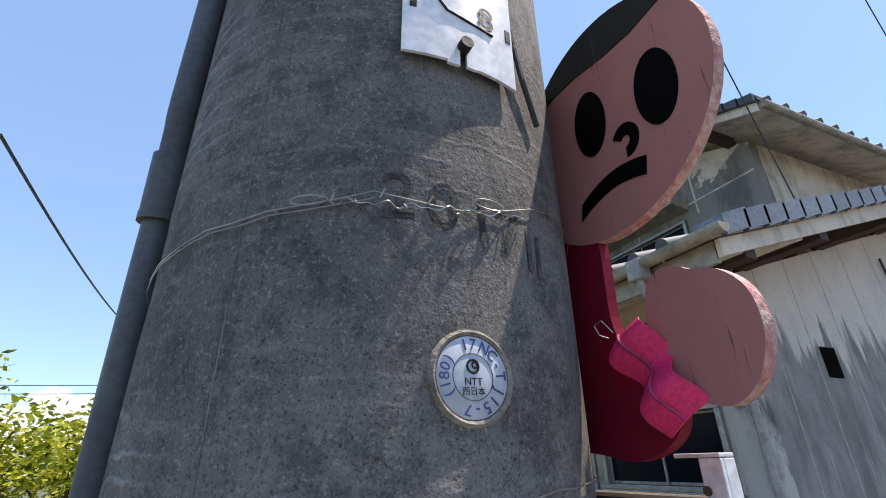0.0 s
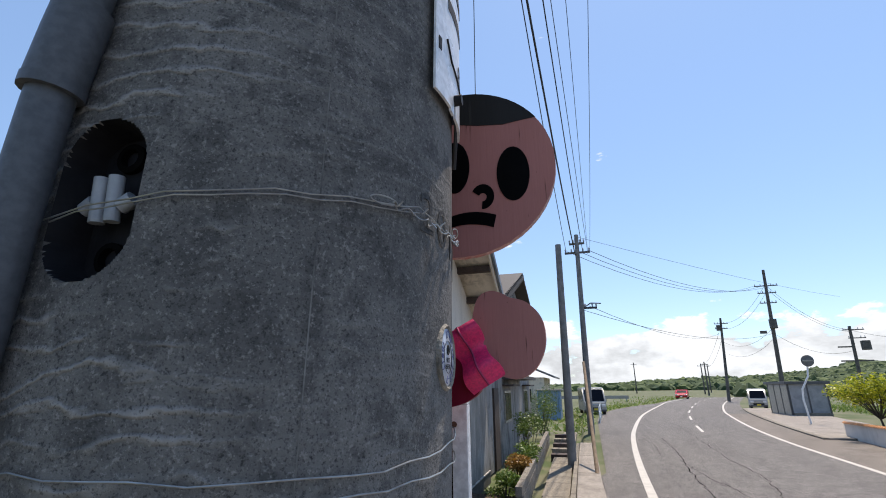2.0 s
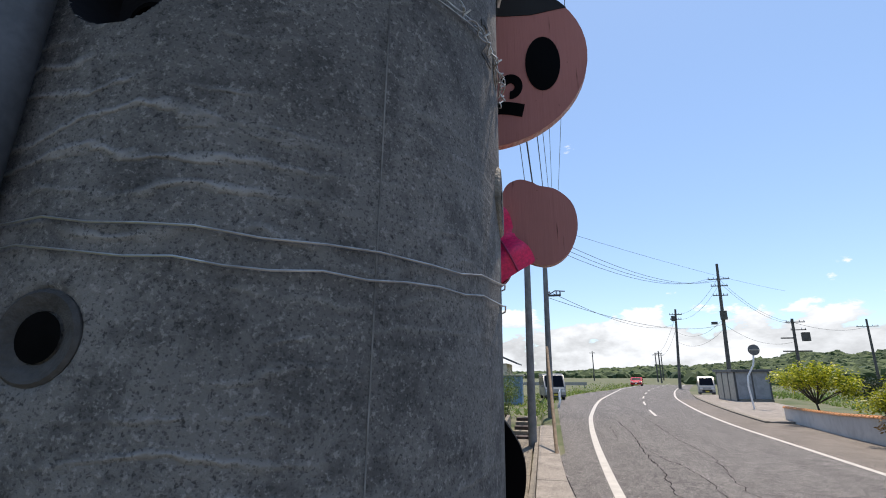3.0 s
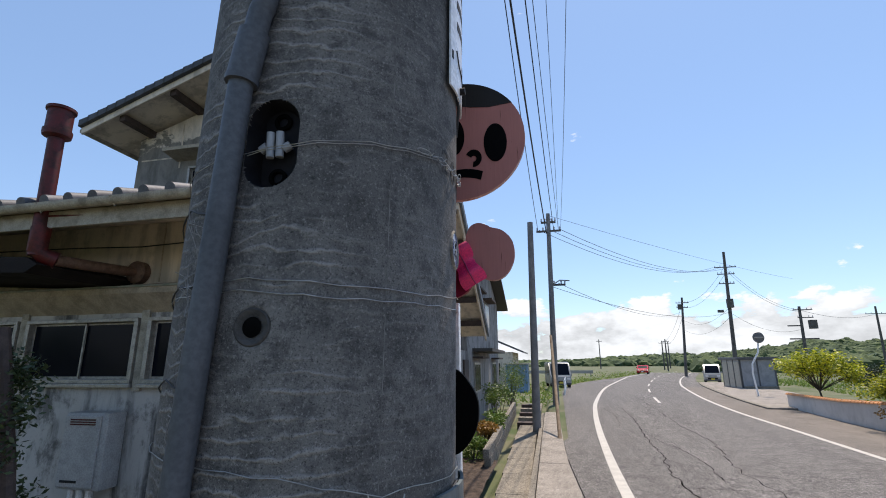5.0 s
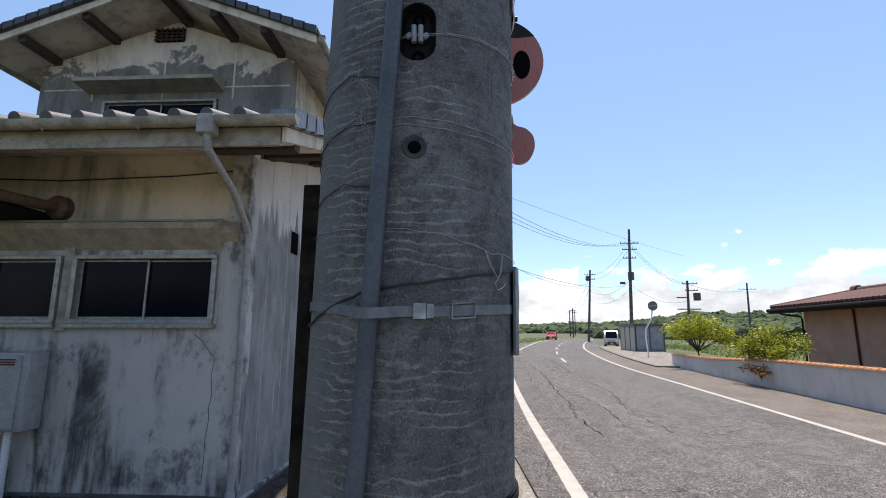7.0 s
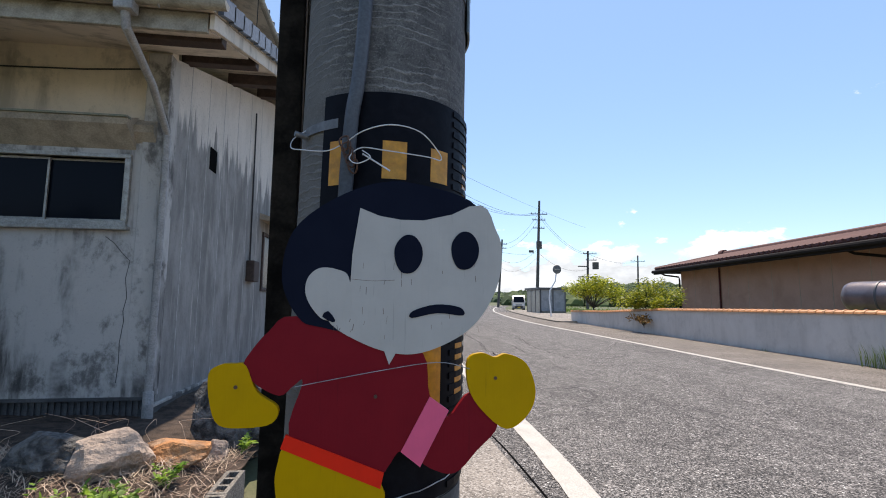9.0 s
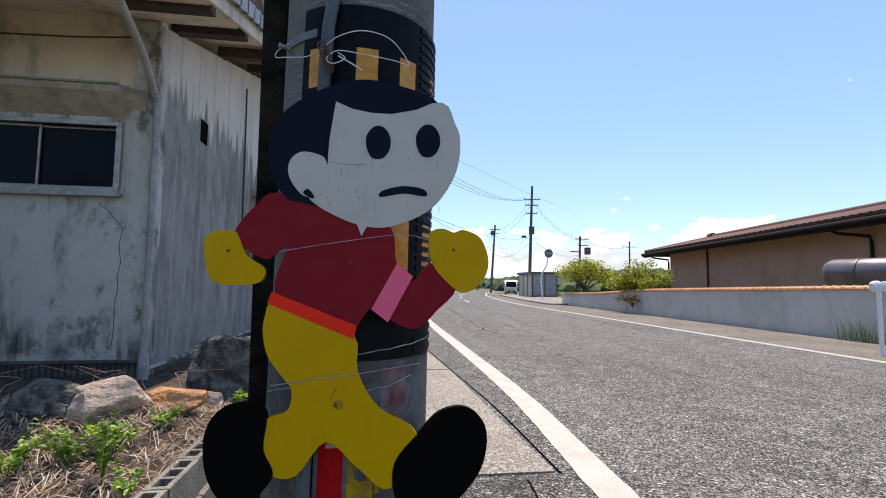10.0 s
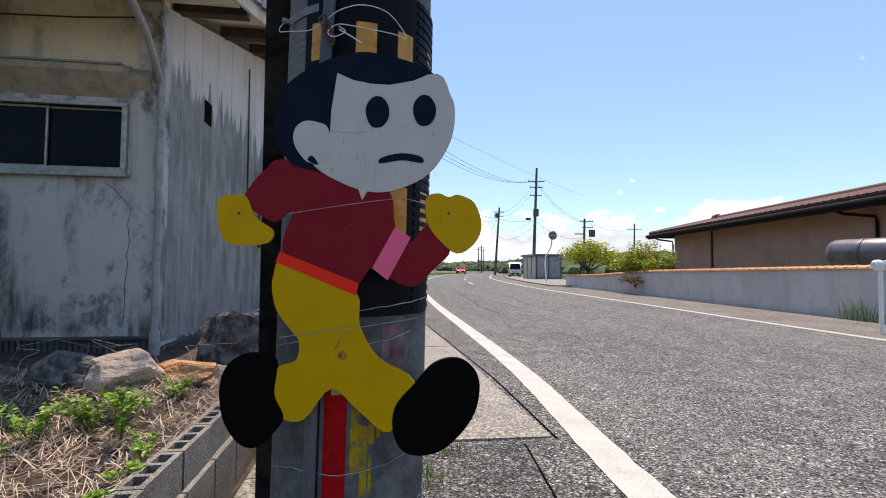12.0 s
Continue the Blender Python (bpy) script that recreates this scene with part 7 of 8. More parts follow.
bh = thing("brown_house", (15, 16, -0.2), "low brown panelled house with a red-brown tiled roof", "house")
BA, BU, BW = Vector((15.3, 23.4, 0)), Vector((-0.157, -0.988, 0)), Vector((0.988, -0.157, 0))
EV, RUN, RISE, LEN = 2.9, 2.6, 0.62, 15.2


def bh_at(s, d, z):
    """A place by the brown house: along its eave, back from it, up."""
    return BA + BU * s + BW * d + Vector((0, 0, z))


def bh_box(s0, s1, d0, d1, z0, z1, bevel=0.0):
    bm = boxed((s0, d0, z0), (s1, d1, z1), bevel)
    for v in bm.verts:
        v.co = bh_at(*v.co)
    return finished(bm)


for k in range(10):
    s0 = 0.95 + 1.45 * k
    part("wall_panel", bh_box(s0, s0 + 1.43, 0.95, 1.1, -0.2, EV), "brownwall", bh)
    part("cover_strip", bh_box(s0 + 1.43, s0 + 1.448, 0.945, 0.97, -0.1, EV - 0.1), "hoodmat", bh)
part("wall_core", bh_box(0.97, LEN, 1.1, 5.2, -0.2, EV), "brownwall", bh)
bm = bmesh.new()
v = [bm.verts.new(bh_at(*p)) for p in ((0, 0, EV), (LEN, 0, EV), (LEN, RUN, EV + RISE), (RUN * 0.8, RUN, EV + RISE), (0, 2 * RUN, EV), (LEN, 2 * RUN, EV))]
for q in ((0, 1, 2, 3), (0, 3, 4), (4, 3, 2, 5)):
    bm.faces.new([v[i] for i in q])
part("roof", bm, "tilebrown", bh, "red-brown glazed roof tiles")
for k in range(52):
    s0 = 0.15 + k * 0.29
    run = min(RUN - 0.05, max(0.15, s0 * 1.22))
    bm = rod([bh_at(s0, -0.06, EV + 0.03), bh_at(s0, -0.05, EV + 0.035), bh_at(s0, run, EV + 0.04 + RISE * run / RUN)], 0.1, 8)
    part("tile_roll", bm, "tilebrown", bh, smooth=True)
part("ridge_tile", rod([bh_at(RUN * 0.8, RUN, EV + RISE + 0.1), bh_at(LEN, RUN, EV + RISE + 0.1)], 0.14, 10), "tilebrown", bh)
part("ridge_end", rod([bh_at(RUN * 0.8 - 0.15, RUN, EV + RISE + 0.13), bh_at(RUN * 0.8 + 0.2, RUN, EV + RISE + 0.13)], 0.19, 10), "tilebrown", bh)
part("hip_tile", rod([bh_at(RUN * 0.8, RUN, EV + RISE + 0.08), bh_at(0, 0, EV + 0.08)], 0.1, 10), "tilebrown", bh)
part("verge_tile", rod([bh_at(LEN, 0, EV + 0.1), bh_at(LEN, RUN, EV + RISE + 0.12)], 0.15, 10), "tilebrown", bh)
part("fascia", bh_box(-0.04, LEN, -0.1, 0.04, EV - 0.26, EV - 0.03), "fasciadark", bh)
part("fascia", bh_box(-0.05, 0.03, 0.04, 5.0, EV - 0.2, EV + 0.0), "fasciadark", bh)
part("soffit", bh_box(0.03, LEN, 0.04, 0.96, EV - 0.06, EV - 0.02), "brownwall", bh)
part("gutter", rod([bh_at(-0.05, -0.13, EV - 0.11), bh_at(LEN, -0.13, EV - 0.11)], 0.09, 10), "fasciadark", bh)
for s0 in (0.85, 13.2):
    part("downpipe", rod([bh_at(s0 - 0.5, -0.06, EV - 0.1), bh_at(s0 - 0.4, 0.3, EV - 0.3), bh_at(s0, 0.88, EV - 0.42), bh_at(s0 + 0.02, 0.9, EV - 0.6), bh_at(s0 + 0.02, 0.9, 0.0)], 0.045, 8), "fasciadark", bh, smooth=True)
part("downpipe", rod([bh_at(4.7, 0.9, EV - 0.15), bh_at(4.7, 0.9, 0.0)], 0.04, 8), "rust", bh)

tank = thing("oil_tank", (11.5, 8.2, -0.2), "mauve-grey horizontal steel tank on a stand", "tank")
ta, tu = Vector((11.25, 8.85, 1.32)), Vector((0.22, -0.975, 0))
bm = bmesh.new()
lathe(bm, ta, tu, [(0.05, -0.13), (0.22, -0.1), (0.32, -0.03), (0.36, 0.07), (0.36, 2.8), (0.3, 2.9), (0.1, 2.95)], 28)
part("shell", finished(bm), "tank", tank, smooth=True)
for t in (0.62, 1.5, 2.3):
    bm = bmesh.new()
    lathe(bm, ta + tu * t, tu, [(0.362, 0), (0.376, 0.01), (0.376, 0.04), (0.362, 0.05)], 28)
    part("seam_band", finished(bm), "sheddark", tank, smooth=True)
for t in (0.4, 2.2):
    for sd in (-0.22, 0.22):
        p = ta + tu * t + Vector((0.975, 0.22, 0)) * sd
        part("leg", boxed((p.x - 0.03, p.y - 0.03, -0.25), (p.x + 0.03, p.y + 0.03, 1.08)), "sheddark", tank)

rail = thing("guard_post", (7.8, 5.0, -0.12), "white steel guard post with a rounded rail end", "guard post")
part("post", rod([(7.78, 5.0, -0.15), (7.79, 5.0, 1.02)], 0.031, 14), "enamel", rail, smooth=True)
bm = bmesh.new()
lathe(bm, (7.7, 5.0, 1.0), (1, -0.15, 0), [(0.05, -0.03), (0.085, 0.0), (0.09, 0.03), (0.09, 0.06)], 16)
part("rail_end", finished(bm), "enamel", rail, smooth=True)
part("rail", boxed((7.82, 2.0, 0.92), (7.88, 5.0, 1.08), 0.02), "enamel", rail)
part("post", rod([(7.84, 2.2, -0.15), (7.85, 2.2, 1.0)], 0.045, 14), "enamel", rail, smooth=True)


def tree(name, base, trunk_h, crown, n_limbs, leaves, size, mat, label, seed, trunk_r=0.09, category="tree", clump=1.0):
    r = random.Random(seed)
    t = thing(name, base, label, category)
    b = Vector(base)
    w = bmesh.new()
    fork = b + Vector((r.uniform(-0.1, 0.1), r.uniform(-0.1, 0.1), trunk_h))
    sweep(w, [b - Vector((0, 0, 0.1)), b.lerp(fork, 0.5) + Vector((0.06, 0.03, 0)), fork], trunk_r, 8, 0, True, trunk_r * 0.7)
    lf = bmesh.new()
    for k in range(n_limbs):
        a = 2 * math.pi * k / n_limbs + r.uniform(-0.4, 0.4)
        rad = r.uniform(0.35, 1.0)
        tip = b + Vector((crown[0] * rad * math.cos(a), crown[1] * rad * math.sin(a), trunk_h + (crown[2] * (1.1 - 0.55 * rad) * r.uniform(0.6, 1.05))))
        mid = fork.lerp(tip, 0.5) + Vector((r.uniform(-0.15, 0.15), r.uniform(-0.15, 0.15), 0.1))
        sweep(w, [fork, mid, tip], trunk_r * 0.5, 6, 0, True, 0.012)
        for q, c in ((tip, 0.4 * clump), (mid.lerp(tip, 0.55), 0.32 * clump)):
            leaf_cloud(lf, q + Vector((r.uniform(-0.2, 0.2), r.uniform(-0.2, 0.2), r.uniform(-0.1, 0.15))), (crown[0] * c * r.uniform(0.7, 1.2), crown[1] * c, crown[2] * 0.2 * r.uniform(0.7, 1.3)), leaves // (2 * n_limbs), size, r, 0.5, 0.15)
    part("trunk", w, "bark", t)
    part("crown", lf, mat, t)
    return t


tree("tree", (12.2, 24.6, -0.2), 0.95, (1.6, 1.5, 2.0), 20, 5600, 0.14, "leafyellow", "yellow-green maple growing behind the wall end", 3, 0.055, clump=0.68)
tree("tree", (10.95, 16.9, -0.2), 0.75, (1.2, 1.45, 1.4), 20, 6400, 0.11, "leafyellow", "yellow-green bush hanging over the wall", 15, 0.04, clump=0.75)
tree("tree", (15.4, 25.8, -0.2), 0.9, (1.0, 1.0, 1.35), 14, 5200, 0.1, "leafdark", "dark round clipped tree behind the garden wall", 9)
tree("tree", (10.35, 16.4, -0.2), 0.4, (0.4, 0.6, 0.5), 9, 700, 0.1, "leafred", "reddish-tipped shrub drooping over the wall", 19, 0.03)
wg = random.Random(61)
for gx0, gy0, nn, tall in ((9.53, 6.9, 46, 0.55), (9.51, 6.4, 34, 0.32), (9.72, 9.8, 14, 0.12), (0.44, 1.05, 26, 0.12), (0.33, 0.75, 20, 0.1)):
    bm = bmesh.new()
    for _ in range(nn):
        x, y = gx0 + wg.uniform(-0.12, 0.1) * (1 if tall > 0.2 else 0.5), gy0 + wg.uniform(-0.35, 0.35) * (1 if tall > 0.2 else 0.25)
        z = ground_z(x, y) - 0.01
        a = wg.uniform(0, 6.28)
        h = tall * wg.uniform(0.4, 1.0)
        s = Vector((-math.sin(a), math.cos(a), 0)) * 0.006 * (1 if tall > 0.2 else 0.5)
        p, m, e = Vector((x, y, z)), Vector((x + 0.12 * h * math.cos(a), y + 0.12 * h * math.sin(a), z + 0.6 * h)), Vector((x + 0.4 * h * math.cos(a), y + 0.4 * h * math.sin(a), z + h))
        vs = [bm.verts.new(q) for q in (p - s, p + s, m + s, m - s, e)]
        bm.faces.new(vs[:4])
        bm.faces.new((vs[3], vs[2], vs[4]))
    solid("grass_tuft", bm, "grass", "tuft of green weeds at the foot of a wall", "grass", at=(gx0, gy0, ground_z(gx0, gy0)), kind="stuff")

# pavement across the road, with kerb
pv = thing("far_pavement", (12, 34, -0.14), "raised grey pavement with a dark kerb", "pavement", kind="structure")
for k in range(11):
    y0, y1 = 24.6 + 2.6 * k, 24.6 + 2.6 * (k + 1) - 0.03
    a, b = road_right(y0) + 1.75, road_right(y1) + 1.75
    for n0, n1, hz, mt, nm in ((0.0, 0.22, 0.0, "gutterstone", "kerb_stone"), (0.22, 4.6, -0.012, "concrete", "paving_bay")):
        bm = bmesh.new()
        vs = [bm.verts.new(p) for z in (-0.4, hz) for p in ((a + n0, y0, z), (a + n1, y0, z), (b + n1, y1, z), (b + n0, y1, z))]
        for q in ((4, 5, 6, 7), (0, 1, 5, 4), (1, 2, 6, 5), (2, 3, 7, 6), (3, 0, 4, 7)):
            bm.faces.new([vs[i] for i in q])
        part(nm, finished(bm), mt, pv)

sh = thing("shed", (15.6, 42.5, -0.1), "grey steel utility shed with flat dark roof", "shed")
part("body", boxed((14.9, 41.6, -0.2), (17.4, 45.6, 2.15)), "shedgrey", sh)
part("roof", boxed((14.7, 41.4, 2.15), (17.6, 45.8, 2.36), 0.02), "sheddark", sh)
for k in range(4):
    part("corner_trim", boxed((14.87, 41.57 + k * 1.32, -0.2), (14.9 + 0.02, 41.67 + k * 1.32, 2.15)), "sheddark", sh)
    if k < 3:
        part("door_panel", boxed((14.87, 41.72 + k * 1.32, -0.05), (14.905, 42.8 + k * 1.32, 2.0)), "alu", sh)
for x in (14.9, 16.1, 17.3):
    part("corner_trim", boxed((x, 41.57, -0.2), (x + 0.1, 41.6, 2.15)), "sheddark", sh)
part("step", boxed((15.0, 41.0, -0.2), (17.2, 41.6, 0.15)), "gutterstone", sh)

ms = thing("traffic_mirror", (12.75, 33.0, -0.1), "round sign seen from behind on a bent white post", "road sign")
part("post", rod([(12.75, 33.0, -0.1), (12.62, 33.0, 1.3), (12.68, 33.0, 1.9), (13.1, 33.0, 2.6), (13.2, 33.0, 3.3)], 0.05, 10), "enamel", ms, smooth=True)
bm = bmesh.new()
lathe(bm, (13.22, 32.93, 3.5), (0, -1, 0), [(0.32, -0.05), (0.34, 0.0), (0.32, 0.03), (0.05, 0.05)], 24)
part("disc", finished(bm), "signback", ms, "dark back of a round disc", smooth=True)
part("cross_bar", boxed((12.95, 32.86, 3.46), (13.5, 32.9, 3.54)), "alu", ms)


def vehicle(name, at, yaw, length, width, high, paint, label, boxy=True):
    """A small vehicle from its own parts; its nose looks along -y before the turn."""
    t = thing(name, (0, 0, 0), label, "car")
    w, L = width / 2, length
    h0 = 0.28
    if boxy:
        prof = [(0, h0), (0, 0.85), (0.12, 0.98), (0.75, high - 0.08), (1.0, high), (L - 0.12, high), (L, high - 0.25), (L, h0)]
    else:
        prof = [(0, h0), (0, 0.62), (0.25, 0.78), (1.15, 0.95), (2.0, high), (3.2, high), (L - 0.35, 1.02), (L, 0.9), (L, h0)]
    bm = bmesh.new()
    prism(bm, prof, "x", -w, w)
    bmesh.ops.bevel(bm, geom=bm.edges[:], offset=0.06, segments=2, affect="EDGES", clamp_overlap=True)
    body = part("body", finished(bm), paint, t, smooth=True)
    if boxy:
        gl = ((0.2, 1.04), (0.7, high - 0.16))
        bm = bmesh.new()
        q = [(-w + 0.1, gl[0][0] - 0.04, gl[0][1]), (w - 0.1, gl[0][0] - 0.04, gl[0][1]), (w - 0.14, gl[1][0] - 0.04, gl[1][1]), (-w + 0.14, gl[1][0] - 0.04, gl[1][1])]
    else:
        bm = bmesh.new()
        q = [(-w + 0.14, 1.2, 0.985), (w - 0.14, 1.2, 0.985), (w - 0.25, 1.92, high - 0.07), (-w + 0.25, 1.92, high - 0.07)]
    a = [bm.verts.new(p) for p in q]
    b = [bm.verts.new((p[0], p[1] - 0.012, p[2] + 0.012)) for p in q]
    bm.faces.new(b)
    for i in range(4):
        bm.faces.new((a[i], a[(i + 1) % 4], b[(i + 1) % 4], b[i]))
    part("windscreen", finished(bm), "pane", body)
    for s in (-1, 1):
        y0, y1 = (0.9, L - 0.3) if boxy else (1.6, 3.3)
        part("side_glass", boxed((s * w - 0.012, y0, 1.08 if boxy else 1.0), (s * w + 0.012, y1, high - 0.2)), "pane", body)
        part("headlight", boxed((s * (w - 0.22) - 0.14, -0.03, 0.62), (s * (w - 0.22) + 0.14, 0.05, 0.8), 0.03), "lampglass", body)
        part("door_mirror", boxed((s * (w + 0.1) - 0.07, 0.75 if boxy else 1.5, 1.02), (s * (w + 0.1) + 0.07, 0.9 if boxy else 1.6, 1.16), 0.02), paint, body)
        for y in (0.62, L - 0.7):
            bm = bmesh.new()
            lathe(bm, (s * (w - 0.12), y, 0.29), (s, 0, 0), [(0.2, -0.1), (0.285, -0.09), (0.29, 0.0), (0.285, 0.1), (0.2, 0.12)], 20)
            tyre = part("wheel", finished(bm), "rubber", t, smooth=True)
            bm = bmesh.new()
            lathe(bm, (s * (w - 0.12), y, 0.29), (s, 0, 0), [(0.19, 0.1), (0.15, 0.125), (0.05, 0.13)], 16)
            part("rim", finished(bm), "alu", tyre, smooth=True)
    part("grille", boxed((-0.45, -0.02, 0.42), (0.45, 0.02, 0.58), 0.01), "ink", body)
    part("bumper", boxed((-w + 0.02, -0.06, 0.26), (w - 0.02, 0.08, 0.42), 0.03), paint if not boxy else "sheddark", body)
    part("number_plate", boxed((-0.16, -0.07, 0.36), (0.16, -0.058, 0.5)), "plate" if boxy else "enamel", body)
    t.matrix_world = Matrix.Translation(at) @ Matrix.Rotation(yaw, 4, "Z")
    return t


vehicle("van", (16.4, 53.5, -0.16), radians(-14), 3.4, 1.48, 1.9, "carsilver", "silver-grey boxy kei van parked off the road")
vehicle("red_car", (15.7, 88.0, ground_z(15.7, 88) + 0.0), radians(-14), 4.4, 1.8, 1.46, "carred", "red hatchback car on the road far away", False)
vehicle("truck", (1.15, 41.0, -0.02), radians(8), 3.6, 1.7, 2.1, "carsilver", "grey vehicle parked beside the lane")
fn = thing("white_fence", (1.3, 37, 0), "white tubular pedestrian fence beside the road", "fence")
for k in range(4):
    part("post", rod([(1.15 + 0.1 * k, 32 + 2.2 * k, -0.1), (1.15 + 0.1 * k, 32 + 2.2 * k, 0.95)], 0.03, 8), "enamel", fn)
for z in (0.3, 0.6, 0.92):
    part("rail", rod([(1.15, 32, z), (1.45, 38.6, z)], 0.022, 8), "enamel", fn)

# ---------- left side beyond the house ----------
h2 = thing("grey_house", (-4, 22, -0.2), "weathered grey boarded two-storey house", "house")
part("side_wall", finished((lambda b: (prism(b, [(15.8, -0.3), (26.2, -0.3), (26.2, 5.2), (21.0, 7.0), (15.8, 5.2)], "x", -6.0, -2.45), b)[1])(bmesh.new())), "greywood", h2)
for s, y0 in ((-1, 15.0), (1, 27.0)):
    bm = bmesh.new()
    prism(bm, [(21.0, 7.15), (y0, 5.0), (y0, 5.12), (21.0, 7.3)], "x", -6.4, -1.9)
    part("roof", finished(bm), "oldtile", h2, "dark grey tiled roof")
for k in range(18):
    part("verge_tile", boxed((-1.95, 15.1 + k * 0.33, 5.0 + k * 0.116), (-1.86, 15.45 + k * 0.33, 5.2 + k * 0.116)), "oldtile", h2)
part("porch_roof", boxed((-2.6, 17.0, 2.5), (-1.7, 22.0, 2.62)), "oldtile", h2)
for y, z in ((17.0, 3.6), (20.5, 3.6), (17.2, 1.0), (23.0, 1.0)):
    w2 = part("window", boxed((-2.47, y, z), (-2.4, y + 1.5, z + 1.1)), "alu", h2)
    part("pane", boxed((-2.41, y + 0.08, z + 0.08), (-2.39, y + 1.42, z + 1.02)), "pane", w2)
    part("hood", boxed((-2.45, y - 0.2, z + 1.25), (-2.05, y + 1.7, z + 1.32)), "brownwood", h2)
part("door", boxed((-2.46, 14.9, -0.2), (-2.38, 15.75, 2.2)), "brownwood", h2)
part("brace", boxed((-2.6, 13.9, -0.2), (-2.44, 15.85, 2.5)), "greywood", h2)
h3 = thing("far_house", (-4.4, 47, -0.2), "small cream house with a dark roof far down the lane", "house")
part("body", boxed((-9, 44, -0.3), (-3.0, 52, 3.0)), "upper_front", h3)
for s in (-1, 1):
    bm = bmesh.new()
    prism(bm, [(-6.0, 4.6), (-6.0 + s * 4.0, 2.9), (-6.0 + s * 4.0, 3.05), (-6.0, 4.8)], "y", 43.4, 52.6)
    part("roof", finished(bm), "sheddark", h3)
part("window", boxed((-5.6, 43.95, 0.9), (-4.2, 44.02, 2.0)), "pane", h3)
bs = thing("blue_shed", (-1.9, 40, -0.2), "small shed clad in blue corrugated sheet", "shed")
part("body", boxed((-3.2, 39, -0.3), (-1.5, 42, 1.9)), "bluesheet", bs)
bm = bmesh.new()
for k in range(14):
    sweep(bm, [(-3.2 + 0.125 * k, 38.97, 0.3), (-3.2 + 0.125 * k, 38.97, 1.95)], 0.035, 5)
part("corrugation", bm, "bluesheet", bs)
part("roof", boxed((-3.4, 38.8, 1.9), (-1.3, 42.2, 2.0)), "alu", bs)

hw = thing("lane_wall", (-1.1, 12, -0.2), "old grey block wall along the lane", "garden wall", kind="structure")
for r in range(3):
    for k in range(30):
        y0 = 10.0 + k * 0.41 + 0.2 * (r % 2)
        part("block", boxed((-1.16 - 0.03 * k / 3, y0, -0.26 + 0.195 * r), (-1.02 - 0.03 * k / 3, y0 + 0.395, -0.075 + 0.195 * r), 0.006), "block", hw)
br = random.Random(8)
for i, (x, y, z, rx, mat, lab) in enumerate(((-1.5, 14.2, 0.3, 0.45, "leafmid", "green hedge shrub beside the lane"), (-1.55, 16.5, 0.9, 0.55, "leafmid", "tall green hedge shrub by the house"), (-1.45, 12.9, 0.25, 0.35, "leafred", "shrub with orange-tipped leaves"), (-1.7, 24.5, 0.9, 0.8, "leafmid", "rounded green shrub down the lane"), (-2.0, 28.0, 1.2, 1.0, "leafmid", "rounded green shrub down the lane"), (-1.5, 10.9, -0.05, 0.4, "leafmid", "low green plants behind the wall"))):
    s = thing("hedge_shrub", (x, y, -0.25), lab, "shrub", group="lane shrubs")
    bm, lf = bmesh.new(), bmesh.new()
    for k in range(9):
        tip = Vector((x + br.uniform(-rx, rx) * 0.7, y + br.uniform(-rx, rx), z + br.uniform(-0.3, 0.9) * rx))
        sweep(bm, [(x, y, -0.25), tip], 0.02, 5, 0, True, 0.006)
        leaf_cloud(lf, tip, (rx * 0.5, rx * 0.6, rx * 0.42), 170, 0.085, br, 0.6, 0.1)
    part("branches", bm, "bark", s)
    part("foliage", lf, mat, s)
lad = thing("lane_steps", (-0.6, 17, -0.1), "rough timber and concrete steps on the lane", "steps")
for k in range(5):
    part("tread", boxed((-0.95, 17.5 + 0.75 * k, -0.3), (-0.35, 17.95 + 0.75 * k, -0.02 + 0.09 * k), 0.01), "gutterstone" if k % 2 else "brownwood", lad)

# garden behind the pole on the far left
for i, (x, y) in enumerate(((-7.4, -2.75), (-8.6, -1.7), (-7.6, -4.0), (-12.0, -0.9))):
    tree("tree", (x, y, -0.3), 1.5, (1.0, 1.0, 2.1), 15, 3000, 0.12, "leafyellow" if i < 3 else "leafmid", "leafy yellow-green garden tree beyond the bed", 30 + i, 0.06)
h4 = thing("tiled_house", (-24, 3, -0.2), "old low house with grey tiled roof and cream walls", "house")
part("body", boxed((-32, -2.0, -0.3), (-19, 4.5, 3.2)), "upper_front", h4)
for s in (-1, 1):
    bm = bmesh.new()
    prism(bm, [(1.2, 5.6), (1.2 + s * 4.6, 3.2), (1.2 + s * 4.6, 3.35), (1.2, 5.8)], "x", -33, -18.2)
    part("roof", finished(bm), "oldtile", h4)
for k in range(24):
    part("tile_roll", rod([(-18.5 - 0.6 * k, -3.3, 3.4), (-18.5 - 0.6 * k, 1.2, 5.85)], 0.09, 6), "oldtile", h4)
part("window", boxed((-18.98, -0.5, 1.0), (-18.95, 1.5, 2.3)), "pane", h4)


# neighbour's low roof past the end of the house, with an aerial
h5 = thing("neighbour_house", (-20, 8, -0.2), "old neighbouring house with a dark tiled roof", "house")
part("body", boxed((-28.0, 6.2, -0.3), (-16.6, 10.8, 5.0)), "upper_front", h5)
for sy in (-1, 1):
    bm = bmesh.new()
    prism(bm, [(8.4, 7.2), (8.4 + sy * 3.2, 4.75), (8.4 + sy * 3.2, 4.9), (8.4, 7.36)], "x", -28.4, -16.0)
    part("roof", finished(bm), "oldtile", h5, "dark grey tiled roof")
for k in range(30):
    part("tile_roll", rod([(-16.2 - 0.4 * k, 5.15, 4.95), (-16.2 - 0.4 * k, 8.4, 7.42)], 0.07, 6), "oldtile", h5)
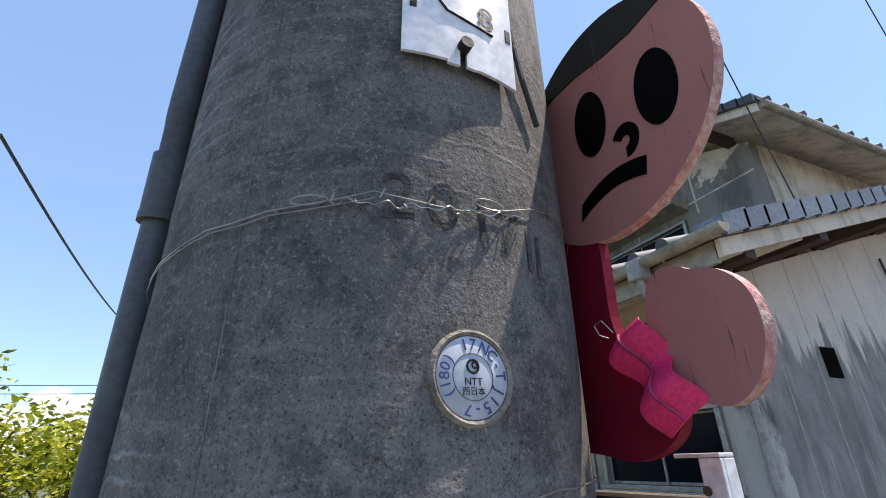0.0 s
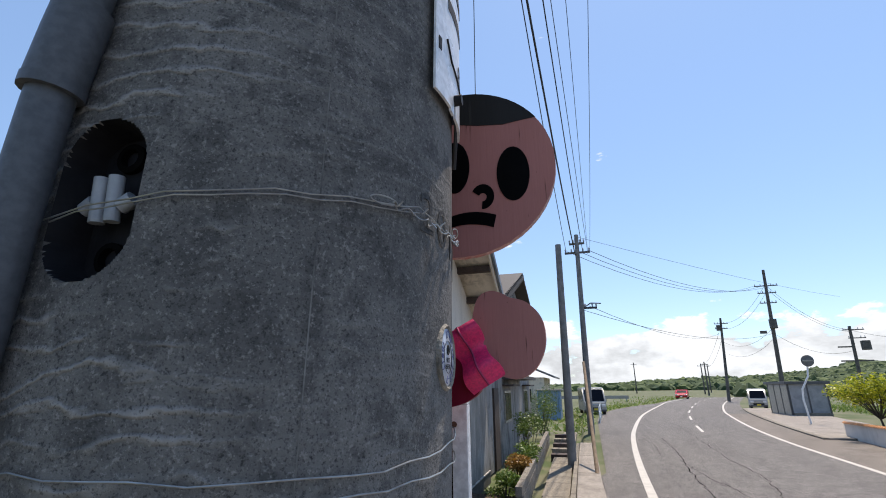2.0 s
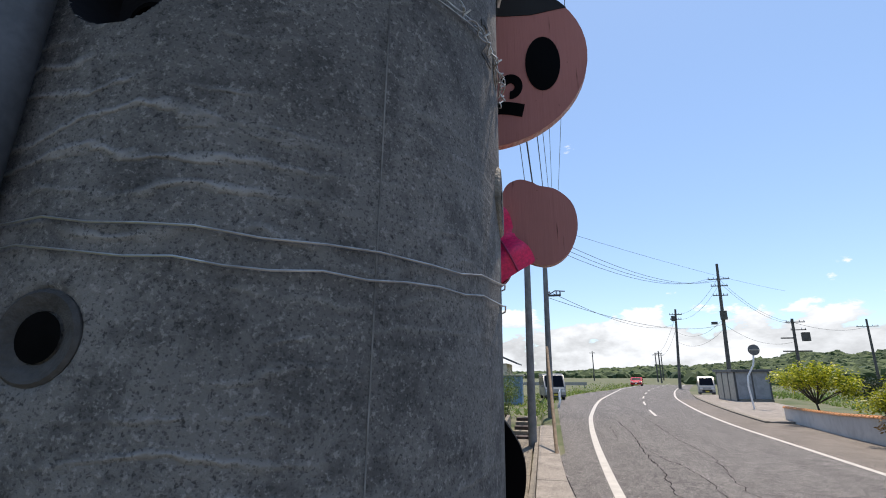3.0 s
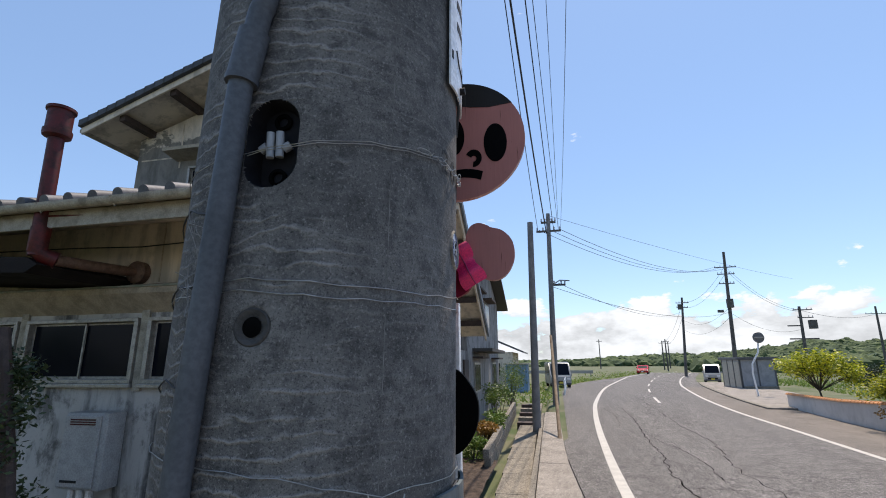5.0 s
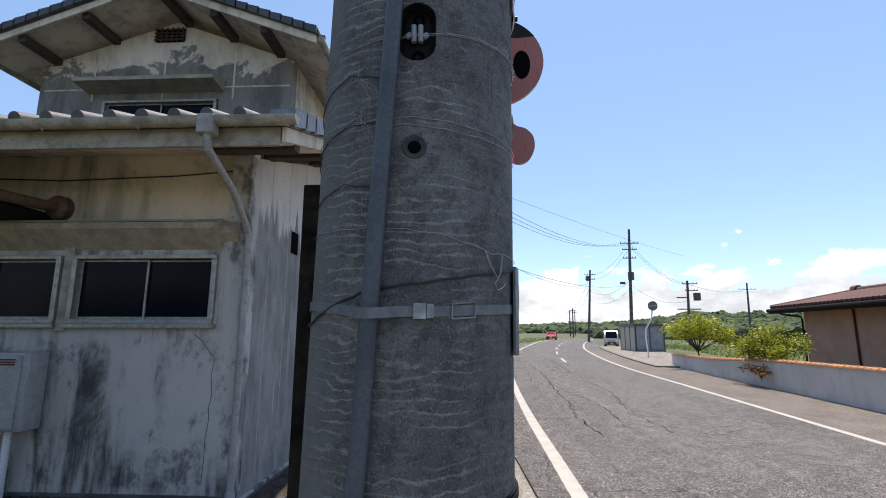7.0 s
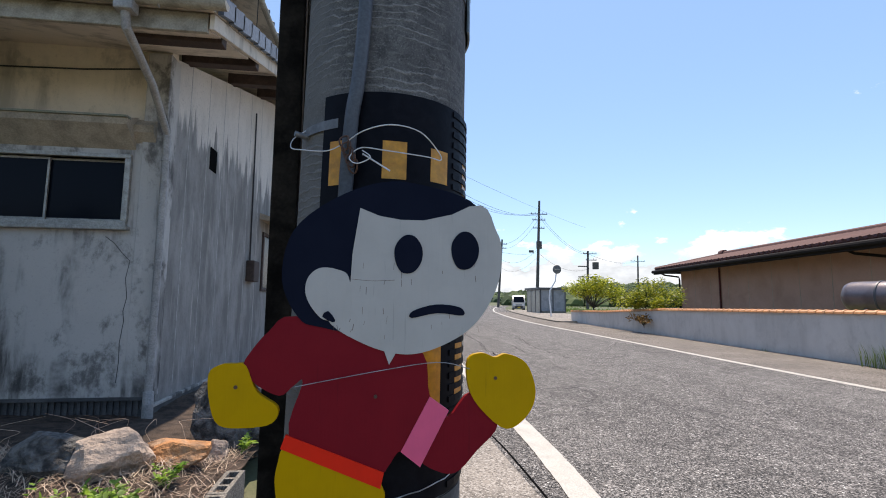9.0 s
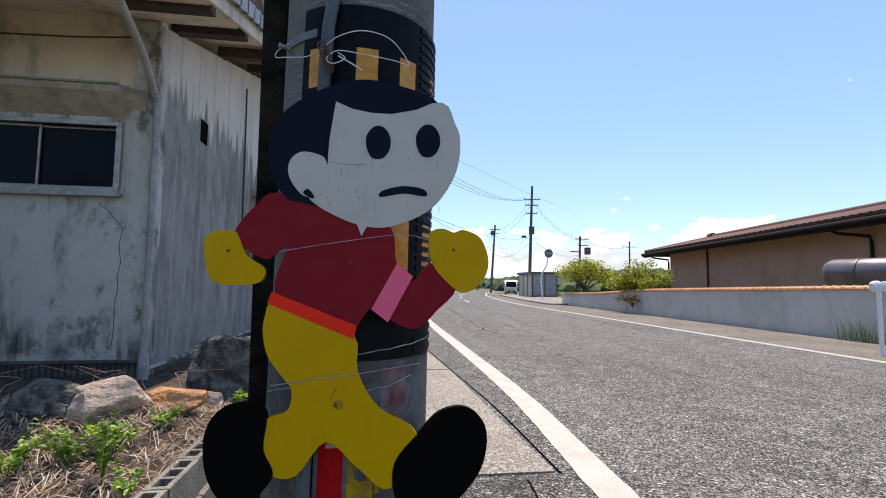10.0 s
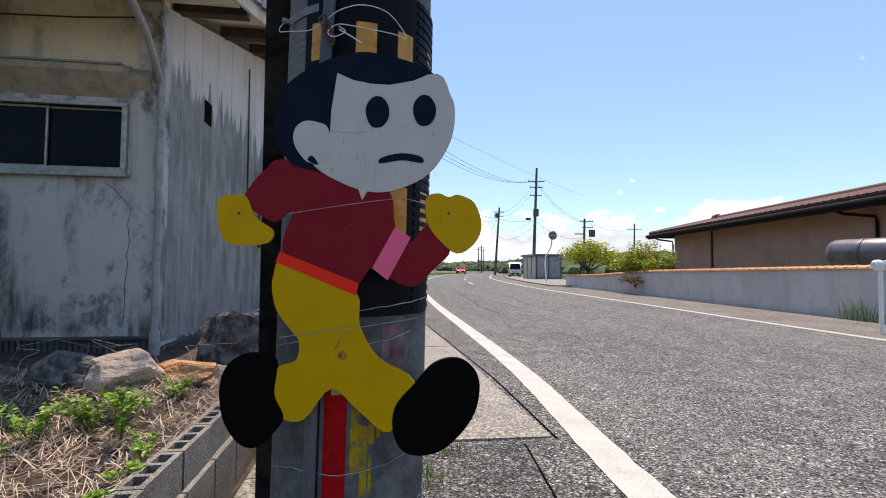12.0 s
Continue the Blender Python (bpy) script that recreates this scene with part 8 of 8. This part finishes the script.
part("ridge_tile", rod([(-28.4, 8.4, 7.5), (-15.9, 8.4, 7.5)], 0.15, 8), "oldtile", h5)
aerial = thing("tv_aerial", (-19.4, 8.4, 7.4), "thin grey television aerial on the roof ridge", "aerial")
part("mast", rod([(-19.4, 8.4, 7.3), (-19.1, 8.4, 10.0)], 0.03, 6), "zinc", aerial)
for z, n in ((9.8, 7), (9.1, 5)):
    part("boom", rod([(-19.9, 8.4, z), (-18.2, 8.4, z - 0.1)], 0.018, 5), "zinc", aerial)
    for k in range(n):
        part("element", rod([(-19.8 + 0.25 * k, 7.9, z - 0.015 * k), (-19.8 + 0.25 * k, 8.9, z - 0.015 * k)], 0.01, 4), "zinc", aerial)

# ---------- distance ----------


def crown_template():
    bm = bmesh.new()
    bmesh.ops.create_icosphere(bm, subdivisions=2, radius=1.0)
    vs, fs = [v.co.copy() for v in bm.verts], [[v.index for v in f.verts] for f in bm.faces]
    bm.free()
    return vs, fs


SKYLINE = [(50, 1.7), (58, 2.05), (62, 2.15), (66, 1.9), (69, 1.45), (72, 0.95), (76.5, 1.0), (82, 0.7), (88, 0.25), (100, 0.3)]


def woods(name, az0, az1, d0, d1, share, count, size, seed, label):
    """Tree crowns massed on a slope that climbs to the skyline."""
    vs, fs = crown_template()
    r = random.Random(seed)
    verts, faces = [], []
    for _ in range(count):
        az = r.uniform(az0, az1)
        t = r.random() ** 0.8
        d = d0 + (d1 - d0) * t
        el = edge_at(SKYLINE, az) * share * min(1.0, 0.12 + 0.88 * t)
        el *= 0.9 + 0.22 * noise.noise(Vector((az * 0.5, seed, t * 2)))
        sz = size * r.uniform(0.6, 1.35)
        c = Vector((d * math.cos(radians(az)), d * math.sin(radians(az)), 2.0 + d * math.tan(radians(el)) - sz * 0.7))
        k = len(verts)
        o = Vector((r.uniform(0, 90), r.uniform(0, 90), 0))
        for v in vs:
            verts.append(c + Vector((v.x * 1.15, v.y * 1.15, v.z * 0.85)) * sz * (0.82 + 0.5 * noise.noise(v * 1.9 + o) + 0.22 * noise.noise(v * 5.0 + o)))
        faces += [[k + i for i in f] for f in fs]
    me = bpy.data.meshes.new(name)
    me.from_pydata(verts, [], faces)
    me.materials.append(M["woods"])
    return tagged(new(name, me), label, "woodland", kind="stuff")


woods("far_woods", 55, 100, 230, 380, 1.0, 900, 4.2, 2, "low wooded hills along the horizon")
woods("near_woods", 48, 74, 105, 190, 0.92, 1500, 2.3, 5, "wooded slope of mixed greens behind the poles")
bm = bmesh.new()
fr = random.Random(77)
for _ in range(5200):
    far = fr.random() < 0.5
    y = fr.uniform(48, 110) if far else fr.uniform(26, 60)
    x = road_right(y) + (6.4 if far else 9.5) + fr.expovariate(0.22) if fr.random() < 0.6 else asphalt_left(y) - 0.25 - fr.expovariate(0.35)
    if 14.3 < x < 18.0 and 40 < y < 60:
        continue
    h = fr.uniform(0.1, 0.34)
    a = fr.uniform(0, 6.28)
    p = Vector((x, y, ground_z(x, y) - 0.05))
    s = Vector((math.cos(a), math.sin(a), 0)) * 0.09
    vs = [bm.verts.new(q) for q in (p - s, p + s, p + Vector((fr.uniform(-0.3, 0.3), fr.uniform(-0.3, 0.3), h)))]
    bm.faces.new(vs)
solid("verge_grass", bm, "grass", "rough green grass on the road verges", "grass", kind="stuff")
gr = thing("guard_rail", (6, 70, 0), "pale steel guard rail at the far bend", "guard rail")
part("beam", boxed((-14, 74.9, 0.35), (6.5, 75.0, 0.8)), "zinc", gr)
for k in range(8):
    part("post", boxed((-13.5 + 2.8 * k, 75.0, -0.4), (-13.36 + 2.8 * k, 75.12, 0.75)), "zinc", gr)
